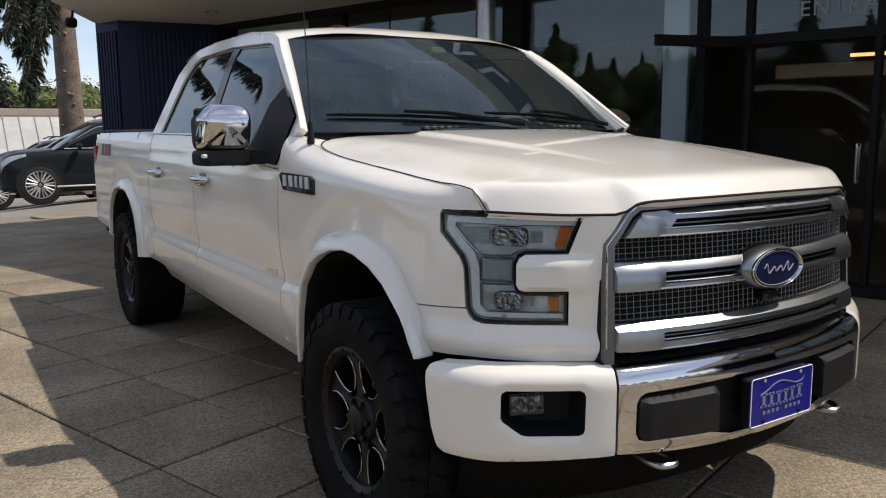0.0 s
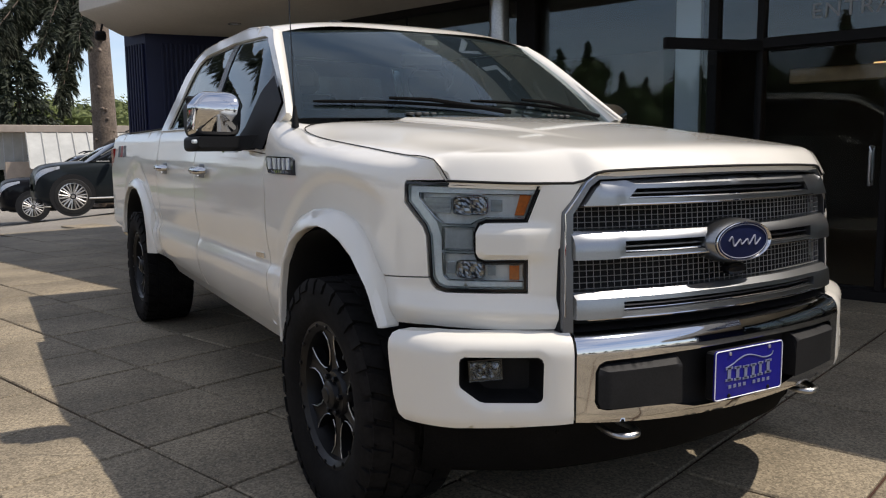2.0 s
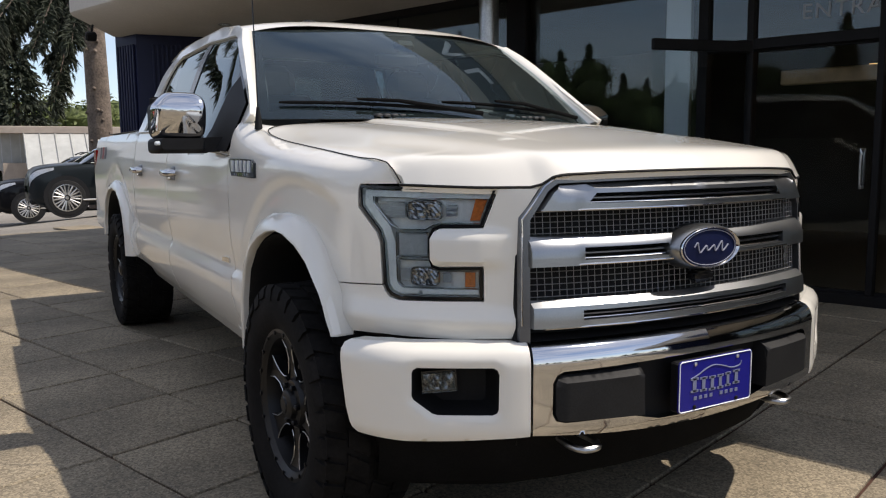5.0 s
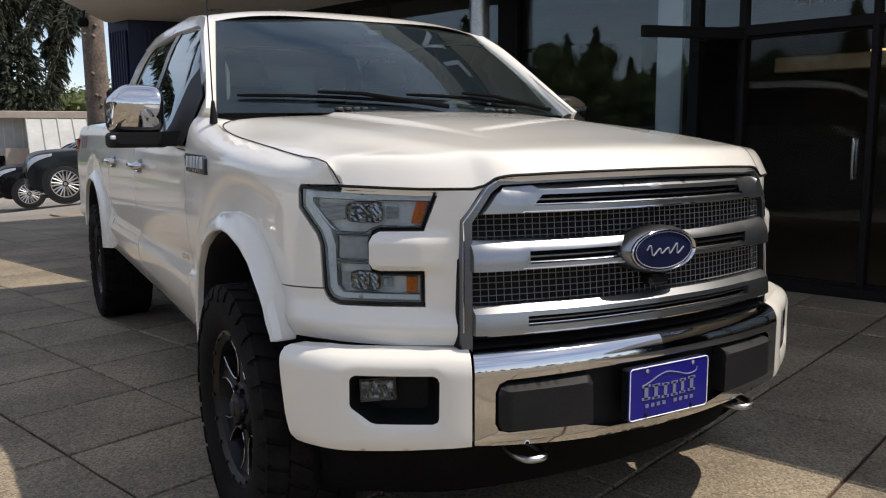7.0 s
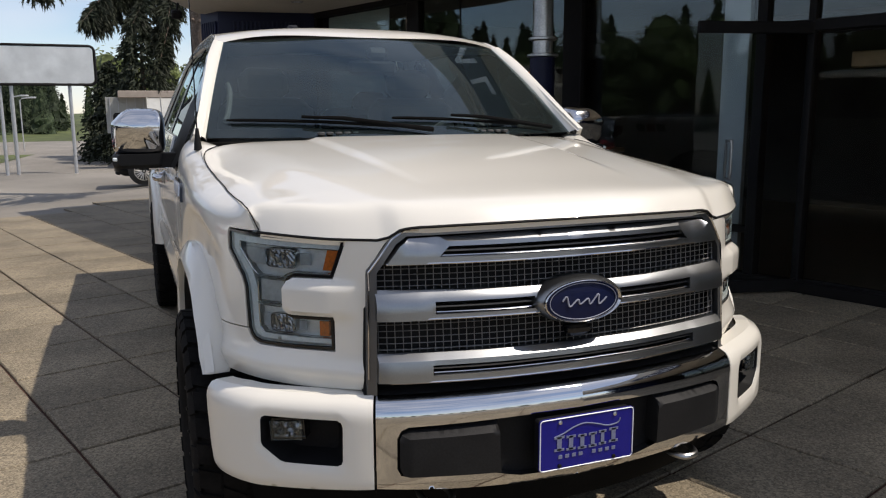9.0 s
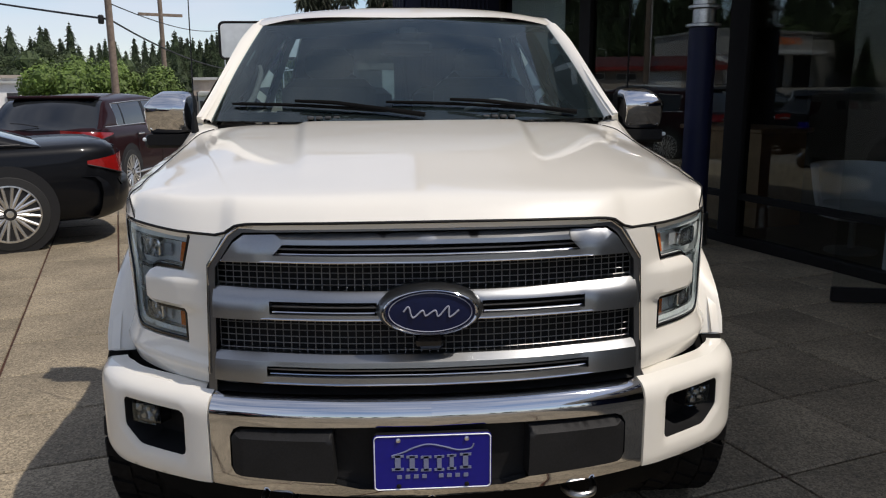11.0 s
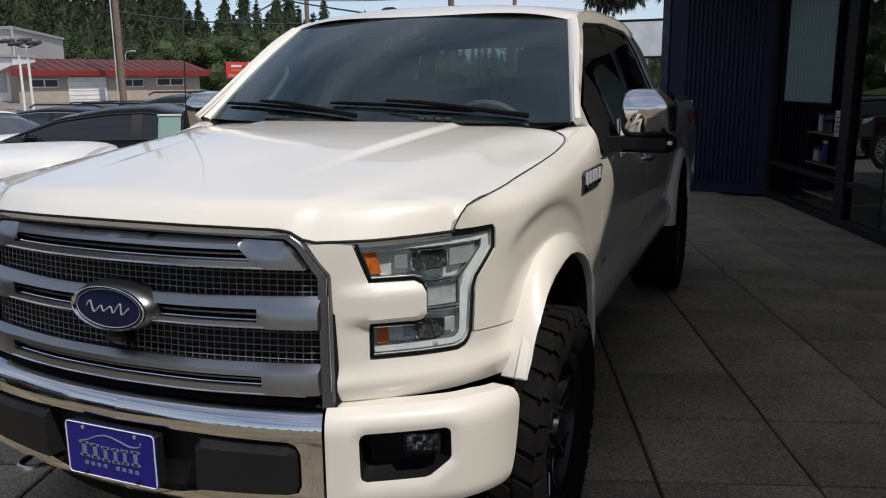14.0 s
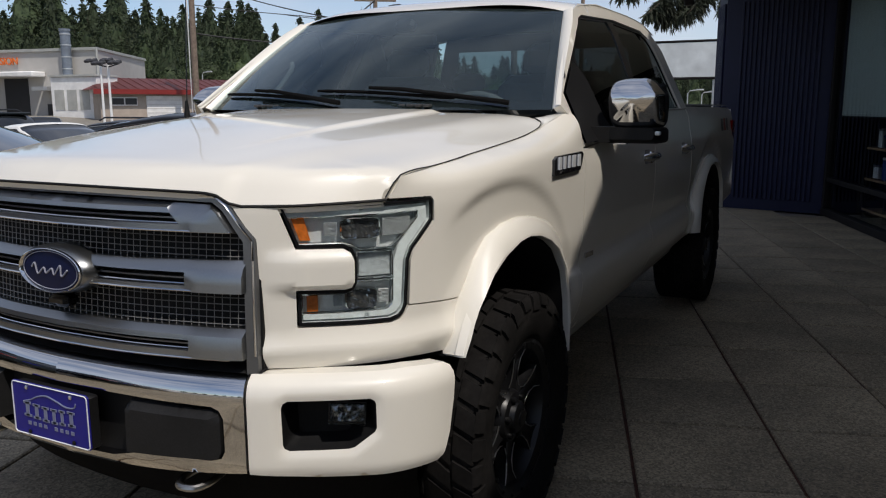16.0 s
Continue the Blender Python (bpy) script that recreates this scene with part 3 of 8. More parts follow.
BUMPER_PLAN = [(0.985, -0.40), (0.98, -0.52), (0.955, -0.615), (0.90, -0.70), (0.82, -0.765), (0.70, -0.84), (0.585, -0.90), (0.4, -0.945), (0.2, -0.97), (0.0, -0.98)]


def plan_curve(points, zero_y=None):
    """Fine plan curve with its running length; zero_y is the length at half width 0.59."""
    fine = []
    p = [Vector(q) for q in points]
    for i in range(len(p) - 1):
        a, b, c, d = p[max(i - 1, 0)], p[i], p[i + 1], p[min(i + 2, len(p) - 1)]
        for k in range(30):
            f = k / 30
            fine.append(0.5 * (2 * b + (c - a) * f + (2 * a - 5 * b + 4 * c - d) * f * f + (3 * b - a - 3 * c + d) * f ** 3))
    fine.append(p[-1])
    xy = np.array([tuple(q) for q in fine])
    s = np.r_[0, np.cumsum(np.linalg.norm(np.diff(xy, axis=0), axis=1))]
    if zero_y is not None:
        s = s - s[int(np.argmin(np.abs(xy[:, 0] - 0.59)))] + zero_y
    tangent = np.gradient(xy, s, axis=0)
    normal = np.stack([-tangent[:, 1], tangent[:, 0]], 1)
    normal /= np.linalg.norm(normal, axis=1)[:, None]
    return s, xy, normal


BODY_S, BODY_XY, BODY_N = plan_curve(PLAN, 0.9496)
BUMP_S, BUMP_XY, BUMP_N = plan_curve(BUMPER_PLAN)


def on_plan(curve, s):
    ss, xy, n = curve
    pick = lambda a: float(np.interp(s, ss, a))
    nx, ny = pick(n[:, 0]), pick(n[:, 1])
    l = math.hypot(nx, ny)
    return pick(xy[:, 0]), pick(xy[:, 1]), nx / l, ny / l


BODY = (BODY_S, BODY_XY, BODY_N)
BUMP = (BUMP_S, BUMP_XY, BUMP_N)
FRONT_AXLE, REAR_AXLE, AXLE_Z = -0.08, 3.58, 0.404
SEAM = [(-0.612, 1.150), (-0.577, 1.205), (-0.42, 1.220), (-0.2, 1.241), (0.0, 1.260), (0.2, 1.281), (0.36, 1.307), (0.47, 1.336), (0.6, 1.366)]
DOOR_PROFILE = [(0.42, -0.10), (0.50, -0.058), (0.56, -0.028), (0.62, -0.006), (0.70, 0.006), (0.745, 0.002), (0.772, -0.016), (0.80, -0.015), (0.86, -0.005), (0.95, 0.003), (1.08, 0.004), (1.16, 0.0), (1.205, -0.006), (1.225, -0.012), (1.28, -0.020), (1.34, -0.034), (1.38, -0.06)]
NOSE_PROFILE = [(0.70, -0.010), (0.73, 0.002), (0.772, 0.016), (0.785, 0.010), (0.83, -0.004), (1.12, -0.004), (1.15, -0.006)]


def body_offset(s, y, z):
    """How far the skin stands off the plan curve."""
    side = lerp_table(DOOR_PROFILE, z)
    drop = lerp_table(SEAM, y) - z
    drop *= 1.0 - 0.5 * smooth_step(0.0, 0.5, y)
    shoulder = lerp_table([(-0.02, -0.12), (0.0, -0.09), (0.012, -0.055), (0.026, -0.027), (0.048, -0.008), (0.09, 0.0)], drop) * lerp_table([(-0.60, 0.0), (-0.577, 0.03), (-0.5, 0.37), (-0.42, 0.6), (-0.3, 0.83), (-0.2, 0.95), (0.0, 1.0)], y)
    fender = min(lerp_table(DOOR_PROFILE, min(z, 0.9)), 0.003) + shoulder
    w = smooth_step(0.42, 0.75, y)
    side = side * w + fender * (1 - w)
    for axle in (FRONT_AXLE, REAR_AXLE):
        r = math.hypot(y - axle + 0.02, z - 0.47)
        side -= 0.014 * (1 - smooth_step(0.655, 0.702, r)) * smooth_step(0.56, 0.42, s) * smooth_step(0.62, 0.80, z)
    nose = lerp_table(NOSE_PROFILE, z) + shoulder
    f = smooth_step(0.28, 0.46, s)
    return side * (1 - f) + nose * f


def body_at(s, z, out=0.0):
    x, y, nx, ny = on_plan(BODY, s)
    o = body_offset(s, y, z) + out
    return Vector((x + nx * o, y + ny * o, z))


def bumper_profile(z):
    return lerp_table([(0.43, -0.035), (0.455, -0.012), (0.49, 0.0), (0.66, 0.0), (0.69, -0.006), (0.712, -0.022), (0.722, -0.045)], z)


def bumper_at(s, z, out=0.0):
    x, y, nx, ny = on_plan(BUMP, s)
    o = bumper_profile(z) + out
    return Vector((x + nx * o, y + ny * o, z))


def flank(y, z, out=0.0):
    """The cab's side above the belt."""
    x = 0.935 - 0.03 * smooth_step(1.1, 0.55, y) - 0.43 * (z - 1.357) - 0.02 * smooth_step(1.70, 1.86, z)
    return Vector((x + out * 0.91, y, z + out * 0.41))


def inside(poly, x, y):
    hit, j = False, len(poly) - 1
    for i in range(len(poly)):
        (xi, yi), (xj, yj) = poly[i], poly[j]
        if (yi > y) != (yj > y) and x < (xj - xi) * (y - yi) / (yj - yi) + xi:
            hit = not hit
        j = i
    return hit


def dense(loop, step):
    out = []
    for i, a in enumerate(loop):
        b = loop[(i + 1) % len(loop)]
        n = max(1, int(math.hypot(b[0] - a[0], b[1] - a[1]) / step + 0.5))
        out += [(a[0] + (b[0] - a[0]) * k / n, a[1] + (b[1] - a[1]) * k / n) for k in range(n)]
    return out


def panel(outline, place, step=0.03, holes=(), depth=0.025, lip=0.0):
    """A sheet panel over an outline in (s, z): skin, holes through it and turned-in edges."""
    from mathutils.geometry import delaunay_2d_cdt
    loops = [dense(outline, step)] + [dense(h, step) for h in holes]
    pts, edges = [], []
    for l in loops:
        n = len(pts)
        pts += l
        edges += [(n + i, n + (i + 1) % len(l)) for i in range(len(l))]
    a0, a1 = min(p[0] for p in loops[0]), max(p[0] for p in loops[0])
    b0, b1 = min(p[1] for p in loops[0]), max(p[1] for p in loops[0])
    edge_pts = np.array(pts)
    na, nb = int((a1 - a0) / step), int((b1 - b0) / step)
    for i in range(1, na + 1):
        for j in range(1, nb + 1):
            q = (a0 + i * step, b0 + j * step)
            if inside(loops[0], *q) and not any(inside(h, *q) for h in loops[1:]) and np.min(np.abs(edge_pts - q).max(1)) > step * 0.55:
                pts.append(q)
    vs, _, fs, *_ = delaunay_2d_cdt([Vector(p) for p in pts], edges, [], 0, 1e-7)
    m = Mesh()
    keep = []
    for f in fs:
        c = sum((vs[i] for i in f), Vector((0, 0))) / len(f)
        if inside(loops[0], *c) and not any(inside(h, *c) for h in loops[1:]):
            keep.append(tuple(f))
    m.add([place(v.x, v.y, 0.0) for v in vs], keep)
    if depth:
        for l in loops:
            ring = l + l[:1]
            m.grid([[place(a, b, 0.0) for a, b in ring], [place(a, b, -0.004 - lip) for a, b in ring], [place(a, b, -depth) for a, b in ring]])
    return m


def both_sides(name, mesh, mat, parent, label="", smooth=40.0):
    return [part(name, mesh, mat, parent, label, smooth), part(name, mesh.mirrored(), mat, parent, label, smooth)]


def sy(y):
    """Running length for a station y on the side."""
    return float(np.interp(-y, -BODY_XY[:, 1][:int(np.argmax(BODY_S > 0.78))], BODY_S[:int(np.argmax(BODY_S > 0.78))]))


ys = lambda pts: [(sy(y), z) for y, z in pts]
body_place = lambda s, z, o: body_at(s, z, o)

# wheel-arch lines (y, z), from the rear of each arch to its front
ARCH_F_OUT = [(0.425, 0.50), (0.43, 0.60), (0.425, 0.72), (0.385, 0.85), (0.30, 0.945), (0.20, 1.0), (0.08, 1.03), (-0.04, 1.04), (-0.14, 1.033)]
ARCH_F_OUT_S = [(sy(y), z) for y, z in ARCH_F_OUT] + [(0.235, 1.005), (0.30, 0.95), (0.345, 0.885), (0.372, 0.853)]
ARCH_R_OUT = [(4.13, 0.62), (4.115, 0.74), (4.05, 0.87), (3.93, 0.97), (3.78, 1.03), (3.58, 1.05), (3.38, 1.03), (3.23, 0.965), (3.12, 0.86), (3.06, 0.72), (3.045, 0.555)]

# front fenders
fender = ys([(0.60, 0.50)]) + ARCH_F_OUT_S + [(0.566, 0.866), (0.560, 0.984), (0.548, 1.011), (0.479, 1.08), (0.479, 1.135), (0.487, 1.147), (0.620, 1.149), (0.586, 1.203)] + ys([(-0.54, 1.207), (-0.42, 1.218), (-0.2, 1.239), (0.0, 1.258), (0.2, 1.279), (0.34, 1.300), (0.46, 1.329), (0.54, 1.350), (0.60, 1.360)])
both_sides("front_fender", panel(fender, body_place, 0.015), PAINT, truck)
# nose panel round the headlamps
nose = [(0.374, 0.849), (0.40, 0.80), (0.425, 0.755), (0.442, 0.716), (0.574, 0.724), (0.78, 0.722), (0.951, 0.727), (0.958, 1.05), (1.014, 1.134), (0.906, 1.137), (0.864, 1.029), (0.745, 1.027), (0.729, 1.018), (0.722, 1.0), (0.722, 0.945), (0.728, 0.929), (0.740, 0.923), (0.866, 0.926), (0.866, 0.827), (0.620, 0.823), (0.592, 0.830), (0.577, 0.845), (0.568, 0.862)]


def nose_place(s, z, o):
    arm = smooth_step(0.916, 0.940, z) * smooth_step(1.032, 1.004, z) * min(max((0.95 - s) / 0.10, 0.0), 1.0)
    slope = 0.018 * smooth_step(0.80, 0.95, s) * smooth_step(0.83, 0.80, z)
    return body_at(s, z, o + 0.024 * arm - slope * 0.2)


both_sides("nose_panel", panel(nose, nose_place, 0.014), PAINT, truck)
both_sides("nose_shadow_gap", panel([(0.44, 0.70), (0.955, 0.712), (0.955, 0.735), (0.44, 0.73)], lambda s, z, o: body_at(s, z, o - 0.035), 0.03), BLACK, truck)

# doors, cargo box side
front_door = ys([(0.608, 0.495), (0.608, 1.225), (0.64, 1.222), (0.98, 1.245), (1.10, 1.285), (1.22, 1.345), (1.795, 1.352), (1.795, 0.515)])
rear_door = ys([(1.805, 0.515), (1.805, 1.352), (2.80, 1.364), (2.80, 0.558)])
box_side = ys([(2.815, 0.56), (2.815, 1.38), (4.66, 1.372), (4.72, 1.34), (4.725, 0.66)] + ARCH_R_OUT)
for d_name, outline, handle_y in (("front_door", front_door, 1.60), ("rear_door", rear_door, 2.52)):
    for ob, s in zip(both_sides(d_name, panel(outline, body_place, 0.03), PAINT, truck), (1, -1)):
        cup, bar, key = Mesh(), Mesh(), Mesh()
        c = body_at(sy(handle_y), 1.135, 0.0)
        cup.box(c + Vector((-0.006, 0.02, 0.0)), (0.02, 0.10, 0.075), 0.008)
        bar.tube([body_at(sy(handle_y + d), 1.14, o) for d, o in ((-0.115, 0.012), (-0.10, 0.03), (-0.05, 0.042), (0.05, 0.042), (0.09, 0.034), (0.105, 0.012))], [0.014, 0.019, 0.02, 0.02, 0.018, 0.014], 12)
        key.box(body_at(sy(handle_y + 0.075), 1.132, 0.006), (0.024, 0.06, 0.056), 0.006)
        for nm, msh, mt in (("handle_cup", cup, GREY_TRIM), ("handle", bar, CHROME), ("handle_base", key, CHROME)):
            part(nm, msh if s == 1 else msh.mirrored(), mt, ob, "chrome door handle" if nm == "handle" else "")
both_sides("box_side", panel(box_side, body_place, 0.035), PAINT, truck)
rail_m = Mesh().grid([[Vector((0.905 - 0.05 * k, y, 1.382 + 0.016 * math.sin(math.pi * (k + 0.3) / 3))) for k in range(4)] for y in [2.815 + 0.094 * i for i in range(21)]])
both_sides("box_rail_cap", rail_m, BLACK, truck)
rock = Mesh().grid([[Vector((0.90 - 0.02 * k, 0.45 + (2.9 - 0.45) * i / 12, 0.50 + 0.004 * i - 0.035 * k)) for k in range(4)] for i in range(13)])
both_sides("rocker", rock, PAINT, truck)


def flare_mesh(outer, opening):
    rows = []
    for (a, b), (c, d, cx) in zip(outer, opening):
        p = body_at(a, b, 0.003)
        q0 = Vector((cx, c, d))
        n = Vector((0, (c - p.y), (d - b))).normalized()
        out = on_plan(BODY, a)
        out = Vector((out[2], out[3], 0))
        full = smooth_step(0.15, 0.42, -c)                 # the fender swells towards its front corner
        mid = p.lerp(q0, 0.35) + out * (0.014 + 0.022 * full)
        inn = Vector((-1, 0, 0))
        rows.append([p - out * 0.02, p + out * 0.009, p.lerp(q0, 0.10) + out * (0.014 + 0.004 * full), mid, p.lerp(q0, 0.80) + out * (0.009 + 0.012 * full), q0 - n * 0.004, q0 + inn * 0.006, q0 + inn * 0.03])
    m = Mesh().grid(rows)
    n = len(rows[0])
    m.f.append(tuple(range(n)))
    m.f.append(tuple(range(len(m.v) - n, len(m.v))))
    return m


OPEN_F = [(0.370, 0.500, 1.000), (0.372, 0.600, 1.000), (0.358, 0.700, 1.000), (0.318, 0.815, 1.000), (0.235, 0.898, 1.000), (0.150, 0.940, 1.000), (0.055, 0.968, 1.000), (-0.040, 0.980, 1.000), (-0.117, 0.974, 0.999), (-0.207, 0.946, 0.993), (-0.285, 0.904, 0.988), (-0.360, 0.850, 0.984), (-0.396, 0.820, 0.982), (-0.421, 0.791, 0.980), (-0.441, 0.759, 0.979), (-0.459, 0.726, 0.978), (-0.465, 0.713, 0.978)]
OUT_F = ARCH_F_OUT_S + [(0.40, 0.80), (0.425, 0.755), (0.444, 0.716), (0.448, 0.704)]
OUT_R = [(sy(y), z) for y, z in ARCH_R_OUT]
OPEN_R = [(y, z, 1.0) for y, z in ((4.06, 0.62), (4.045, 0.73), (3.985, 0.84), (3.88, 0.925), (3.755, 0.975), (3.58, 0.99), (3.40, 0.972), (3.28, 0.918), (3.185, 0.83), (3.13, 0.71), (3.115, 0.555))]
both_sides("wheel_flare", flare_mesh(OUT_F, OPEN_F), PAINT, truck, smooth=32)
both_sides("wheel_flare", flare_mesh(OUT_R, OPEN_R), PAINT, truck, smooth=32)
for axle, op in ((FRONT_AXLE, OPEN_F), (REAR_AXLE, OPEN_R)):
    liner = Mesh().grid([[Vector((cx - d, axle + (y - axle) * k, AXLE_Z + (z - AXLE_Z) * k)) for y, z, cx in op] for d, k in ((0.024, 0.985), (0.06, 0.955), (0.25, 0.95), (0.45, 0.95))])
    liner.add([Vector((0.55, axle - 0.7, 0.4)), Vector((0.55, axle + 0.7, 0.4)), Vector((0.55, axle + 0.7, 1.08)), Vector((0.55, axle - 0.7, 1.08))], [(0, 1, 2, 3)])
    both_sides("wheel_well", liner, BLACK, truck)

# hood
HOOD_FRONT = [(0.0, -0.935), (0.25, -0.922), (0.40, -0.892), (0.50, -0.862), (0.54, -0.845), (0.66, -0.772), (0.76, -0.685), (0.826, -0.613)]
HOOD_REAR = [(0.0, 0.36), (0.42, 0.375), (0.46, 0.43), (0.66, 0.47), (0.80, 0.47), (0.845, 0.43), (0.88, 0.36)]
HOOD_EDGE_X = [(p.y, p.x - 0.003) for p in [body_at(sy(y), lerp_table(SEAM, y)) for y in (-0.612, -0.595, -0.577, -0.5, -0.42, -0.3, -0.2, -0.1, 0.0, 0.1, 0.2, 0.3)]] + [(0.38, 0.866), (0.43, 0.848), (0.47, 0.805)]
HOOD_LIP = [(0.0, 1.184), (0.25, 1.182), (0.40, 1.178), (0.49, 1.171), (0.54, 1.143), (0.66, 1.143), (0.826, 1.150)]
HOOD_MID = [(-0.935, 1.232), (-0.85, 1.246), (-0.7, 1.264), (-0.4, 1.299), (0.0, 1.336), (0.33, 1.362), (0.47, 1.37)]


SEAM_TOP = [(-0.95, 1.170), (-0.577, 1.207)] + SEAM[2:]


def soft_table(tab, y, w=0.09):
    return sum(lerp_table(tab, y + w * k / 4) for k in range(-4, 5)) / 9


def hood_z(x, y):
    ax = abs(x)
    edge = lerp_table(HOOD_EDGE_X, y)
    t = min(ax / edge, 1.0)
    zc, ze = soft_table(HOOD_MID, y), lerp_table(SEAM_TOP, y)
    # plateau, sloping band, then a level shelf along the fender
    xi = soft_table([(-0.86, 0.46), (-0.5, 0.53), (0.2, 0.63), (0.47, 0.65)], y)
    xo = soft_table([(-0.86, 0.63), (-0.5, 0.79), (0.2, 0.895), (0.47, 0.90)], y)
    f = min(max((ax - xi) / (xo - xi), 0.0), 1.0)
    f = f ** 3 * (10 - 15 * f + 6 * f * f)
    zi = zc - 0.016 * (ax / xi) ** 2
    shelf = ze + 0.032 * (1 - math.exp(-max(edge - ax, 0.0) / 0.06)) * (1 - 0.75 * smooth_step(-0.25, 0.35, y))
    z = zi + (shelf - zi) * f
    ridge = 0.44 - 0.11 * (0.4 - y) / 1.2
    z += 0.012 * smooth_step(ridge + 0.030, ridge - 0.014, ax) * smooth_step(-0.70, -0.05, y)
    lip = lerp_table(HOOD_LIP, ax)
    d = max(y - lerp_table(HOOD_FRONT, ax), 0.0)
    # a flat, steep front face that rolls into the top
    face = lip + 1.7 * d
    k = 0.014 + 0.018 * (1 - t)
    return -k * math.log(math.exp(-z / k) + math.exp(-face / k)) + k * math.log(1 + math.exp(-(z - lip) / k)) * math.exp(-d / 0.02)


hood_rows = []
for i in range(101):
    b = (i / 100) ** 1.5
    row = []
    for k in range(225):
        a = -1 + k / 112
        x = a * 0.85
        for _ in range(3):
            y0, y1 = lerp_table(HOOD_FRONT, abs(x)), lerp_table(HOOD_REAR, abs(x))
            y = y0 + (y1 - y0) * b
            x = a * lerp_table(HOOD_EDGE_X, y)
        row.append(Vector((x, y, hood_z(x, y))))
    hood_rows.append(row)
hood_m = Mesh().grid(hood_rows)
skirt = [r[0] for r in hood_rows[::-1]] + hood_rows[0][1:] + [r[-1] for r in hood_rows[1:]]
hood_m.grid([skirt, [p + Vector((0, 0.012, -0.022)) for p in skirt]])
hood_m.grid([hood_rows[-1], [p + Vector((0, -0.005, -0.02)) for p in hood_rows[-1]]])
part("hood", hood_m, PAINT, truck, "", 45)
gap_m = Mesh().tube([Vector((x, lerp_table(HOOD_FRONT, abs(x)) + 0.002, lerp_table(HOOD_LIP, abs(x)) - 0.004)) for x in [-0.826 + 1.652 * i / 60 for i in range(61)]], 0.0042, 6)
part("hood_gap", gap_m, BLACK, truck, "dark gap under the hood edge")
seam_pts = [body_at(sy(y), lerp_table(SEAM, y), 0.001) + Vector((0, 0, 0.0015)) for y in [-0.612 + 0.84 * i / 44 for i in range(45)]]
seam_pts += [Vector((lerp_table(HOOD_EDGE_X, y) + 0.002, y, hood_z(lerp_table(HOOD_EDGE_X, y), y) + 0.001)) for y in (0.27, 0.31, 0.35, 0.38, 0.41, 0.43, 0.45, 0.466)]
both_sides("hood_seam", Mesh().tube(seam_pts, 0.0019, 6), BLACK, truck, "dark shut line of the hood")
# engine bay blocker and cowl
part("engine_bay", Mesh().box((0, -0.1, 1.02), (1.1, 1.0, 0.16), 0.02), BLACK, truck)
cowl = Mesh().grid([[Vector((x, lerp_table(HOOD_REAR, abs(x)) - 0.02 + 0.09 * k, 1.325 + 0.012 * k)) for x in [-0.84 + 1.68 * i / 40 for i in range(41)]] for k in range(3)])
part("cowl", cowl, BLACK, truck)
for i in range(24):
    x = -0.41 + 0.82 * i / 23
    part("cowl_vent", Mesh().box((x, 0.385, 1.384), (0.027, 0.036, 0.012), 0.004), VENT_GREY, truck)

# windscreen, roof, cab
def screen(a, b, out=0.0):
    """a across from -1 to 1, b from the cowl to the roof."""
    w = 0.845 + (0.690 - 0.845) * b
    y = 0.565 + (1.125 - 0.565) * b - (0.25 + (0.10 - 0.25) * b) * (1 - a * a)
    z = 1.368 + (1.792 - 1.368) * b + 0.026 * (1 - a * a) * b + 0.030 * math.sin(math.pi * b) * (1 - 0.4 * a * a)
    return Vector((a * w, y - out * 0.55, z + out * 0.83))


part("windscreen", Mesh().grid([[screen(a / 16, b / 14) for a in range(-16, 17)] for b in range(15)]), TRUCK_GLASS, truck, "dark windscreen glass").visible_shadow = False
frit = Mesh()
frit.grid([[screen(a / 16 * 0.995, b, -0.003) for a in range(-16, 17)] for b in (0.0, 0.03, 0.075)])
frit.grid([[screen(a / 16, b, -0.003) for a in range(-16, 17)] for b in (0.955, 1.0)])
for s in (-1, 1):
    frit.grid([[screen(s * a, b / 12, -0.003) for a in (0.955, 1.0)] for b in range(13)])
part("screen_border", frit, GLOSS_BLACK, truck)
sensor = Mesh().box(screen(0, 0.86, -0.03), (0.10, 0.05, 0.06), 0.015, Matrix.Rotation(radians(-35), 3, "X"))
part("rear_view_sensor", sensor, BLACK, truck)

ROOF_EDGE_Z = [(1.125, 1.792), (1.25, 1.826), (1.6, 1.864), (2.2, 1.870), (2.53, 1.852), (2.68, 1.803)]
ROOF_MID_Z = [(1.02, 1.820), (1.10, 1.852), (1.3, 1.890), (1.95, 1.915), (2.53, 1.898), (2.68, 1.855)]
roof_rows = []
for i in range(31):
    b = i / 30
    row = []
    for k in range(41):
        a = -1 + k / 20
        y = (1.125 - 0.10 * (1 - a * a)) * (1 - b) + 2.68 * b
        ye = 1.125 * (1 - b) + 2.68 * b
        edge = flank(ye, lerp_table(ROOF_EDGE_Z, ye))
        w = edge.x + 0.004 if b > 0.05 else 0.690 + (edge.x - 0.690) * b / 0.05
        ze, zc = lerp_table(ROOF_EDGE_Z, ye), lerp_table(ROOF_MID_Z, y)
        z = ze + (zc - ze) * (1 - abs(a) ** 2.6)
        row.append(Vector((a * w, y, z)))
    roof_rows.append(row)
part("roof", Mesh().grid(roof_rows), PAINT, truck, "", 45)
fin = Mesh().grid([[Vector((-0.31 + sx * w, 1.30 + l, 1.872 + h)) for sx, h in ((-1, 0), (-0.5, hh), (0.5, hh), (1, 0))] for l, w, hh in ((0, 0.006, 0.004), (0.03, 0.03, 0.022), (0.09, 0.04, 0.035), (0.15, 0.035, 0.03), (0.17, 0.02, 0.006))])
part("roof_antenna", fin, BLACK, truck)

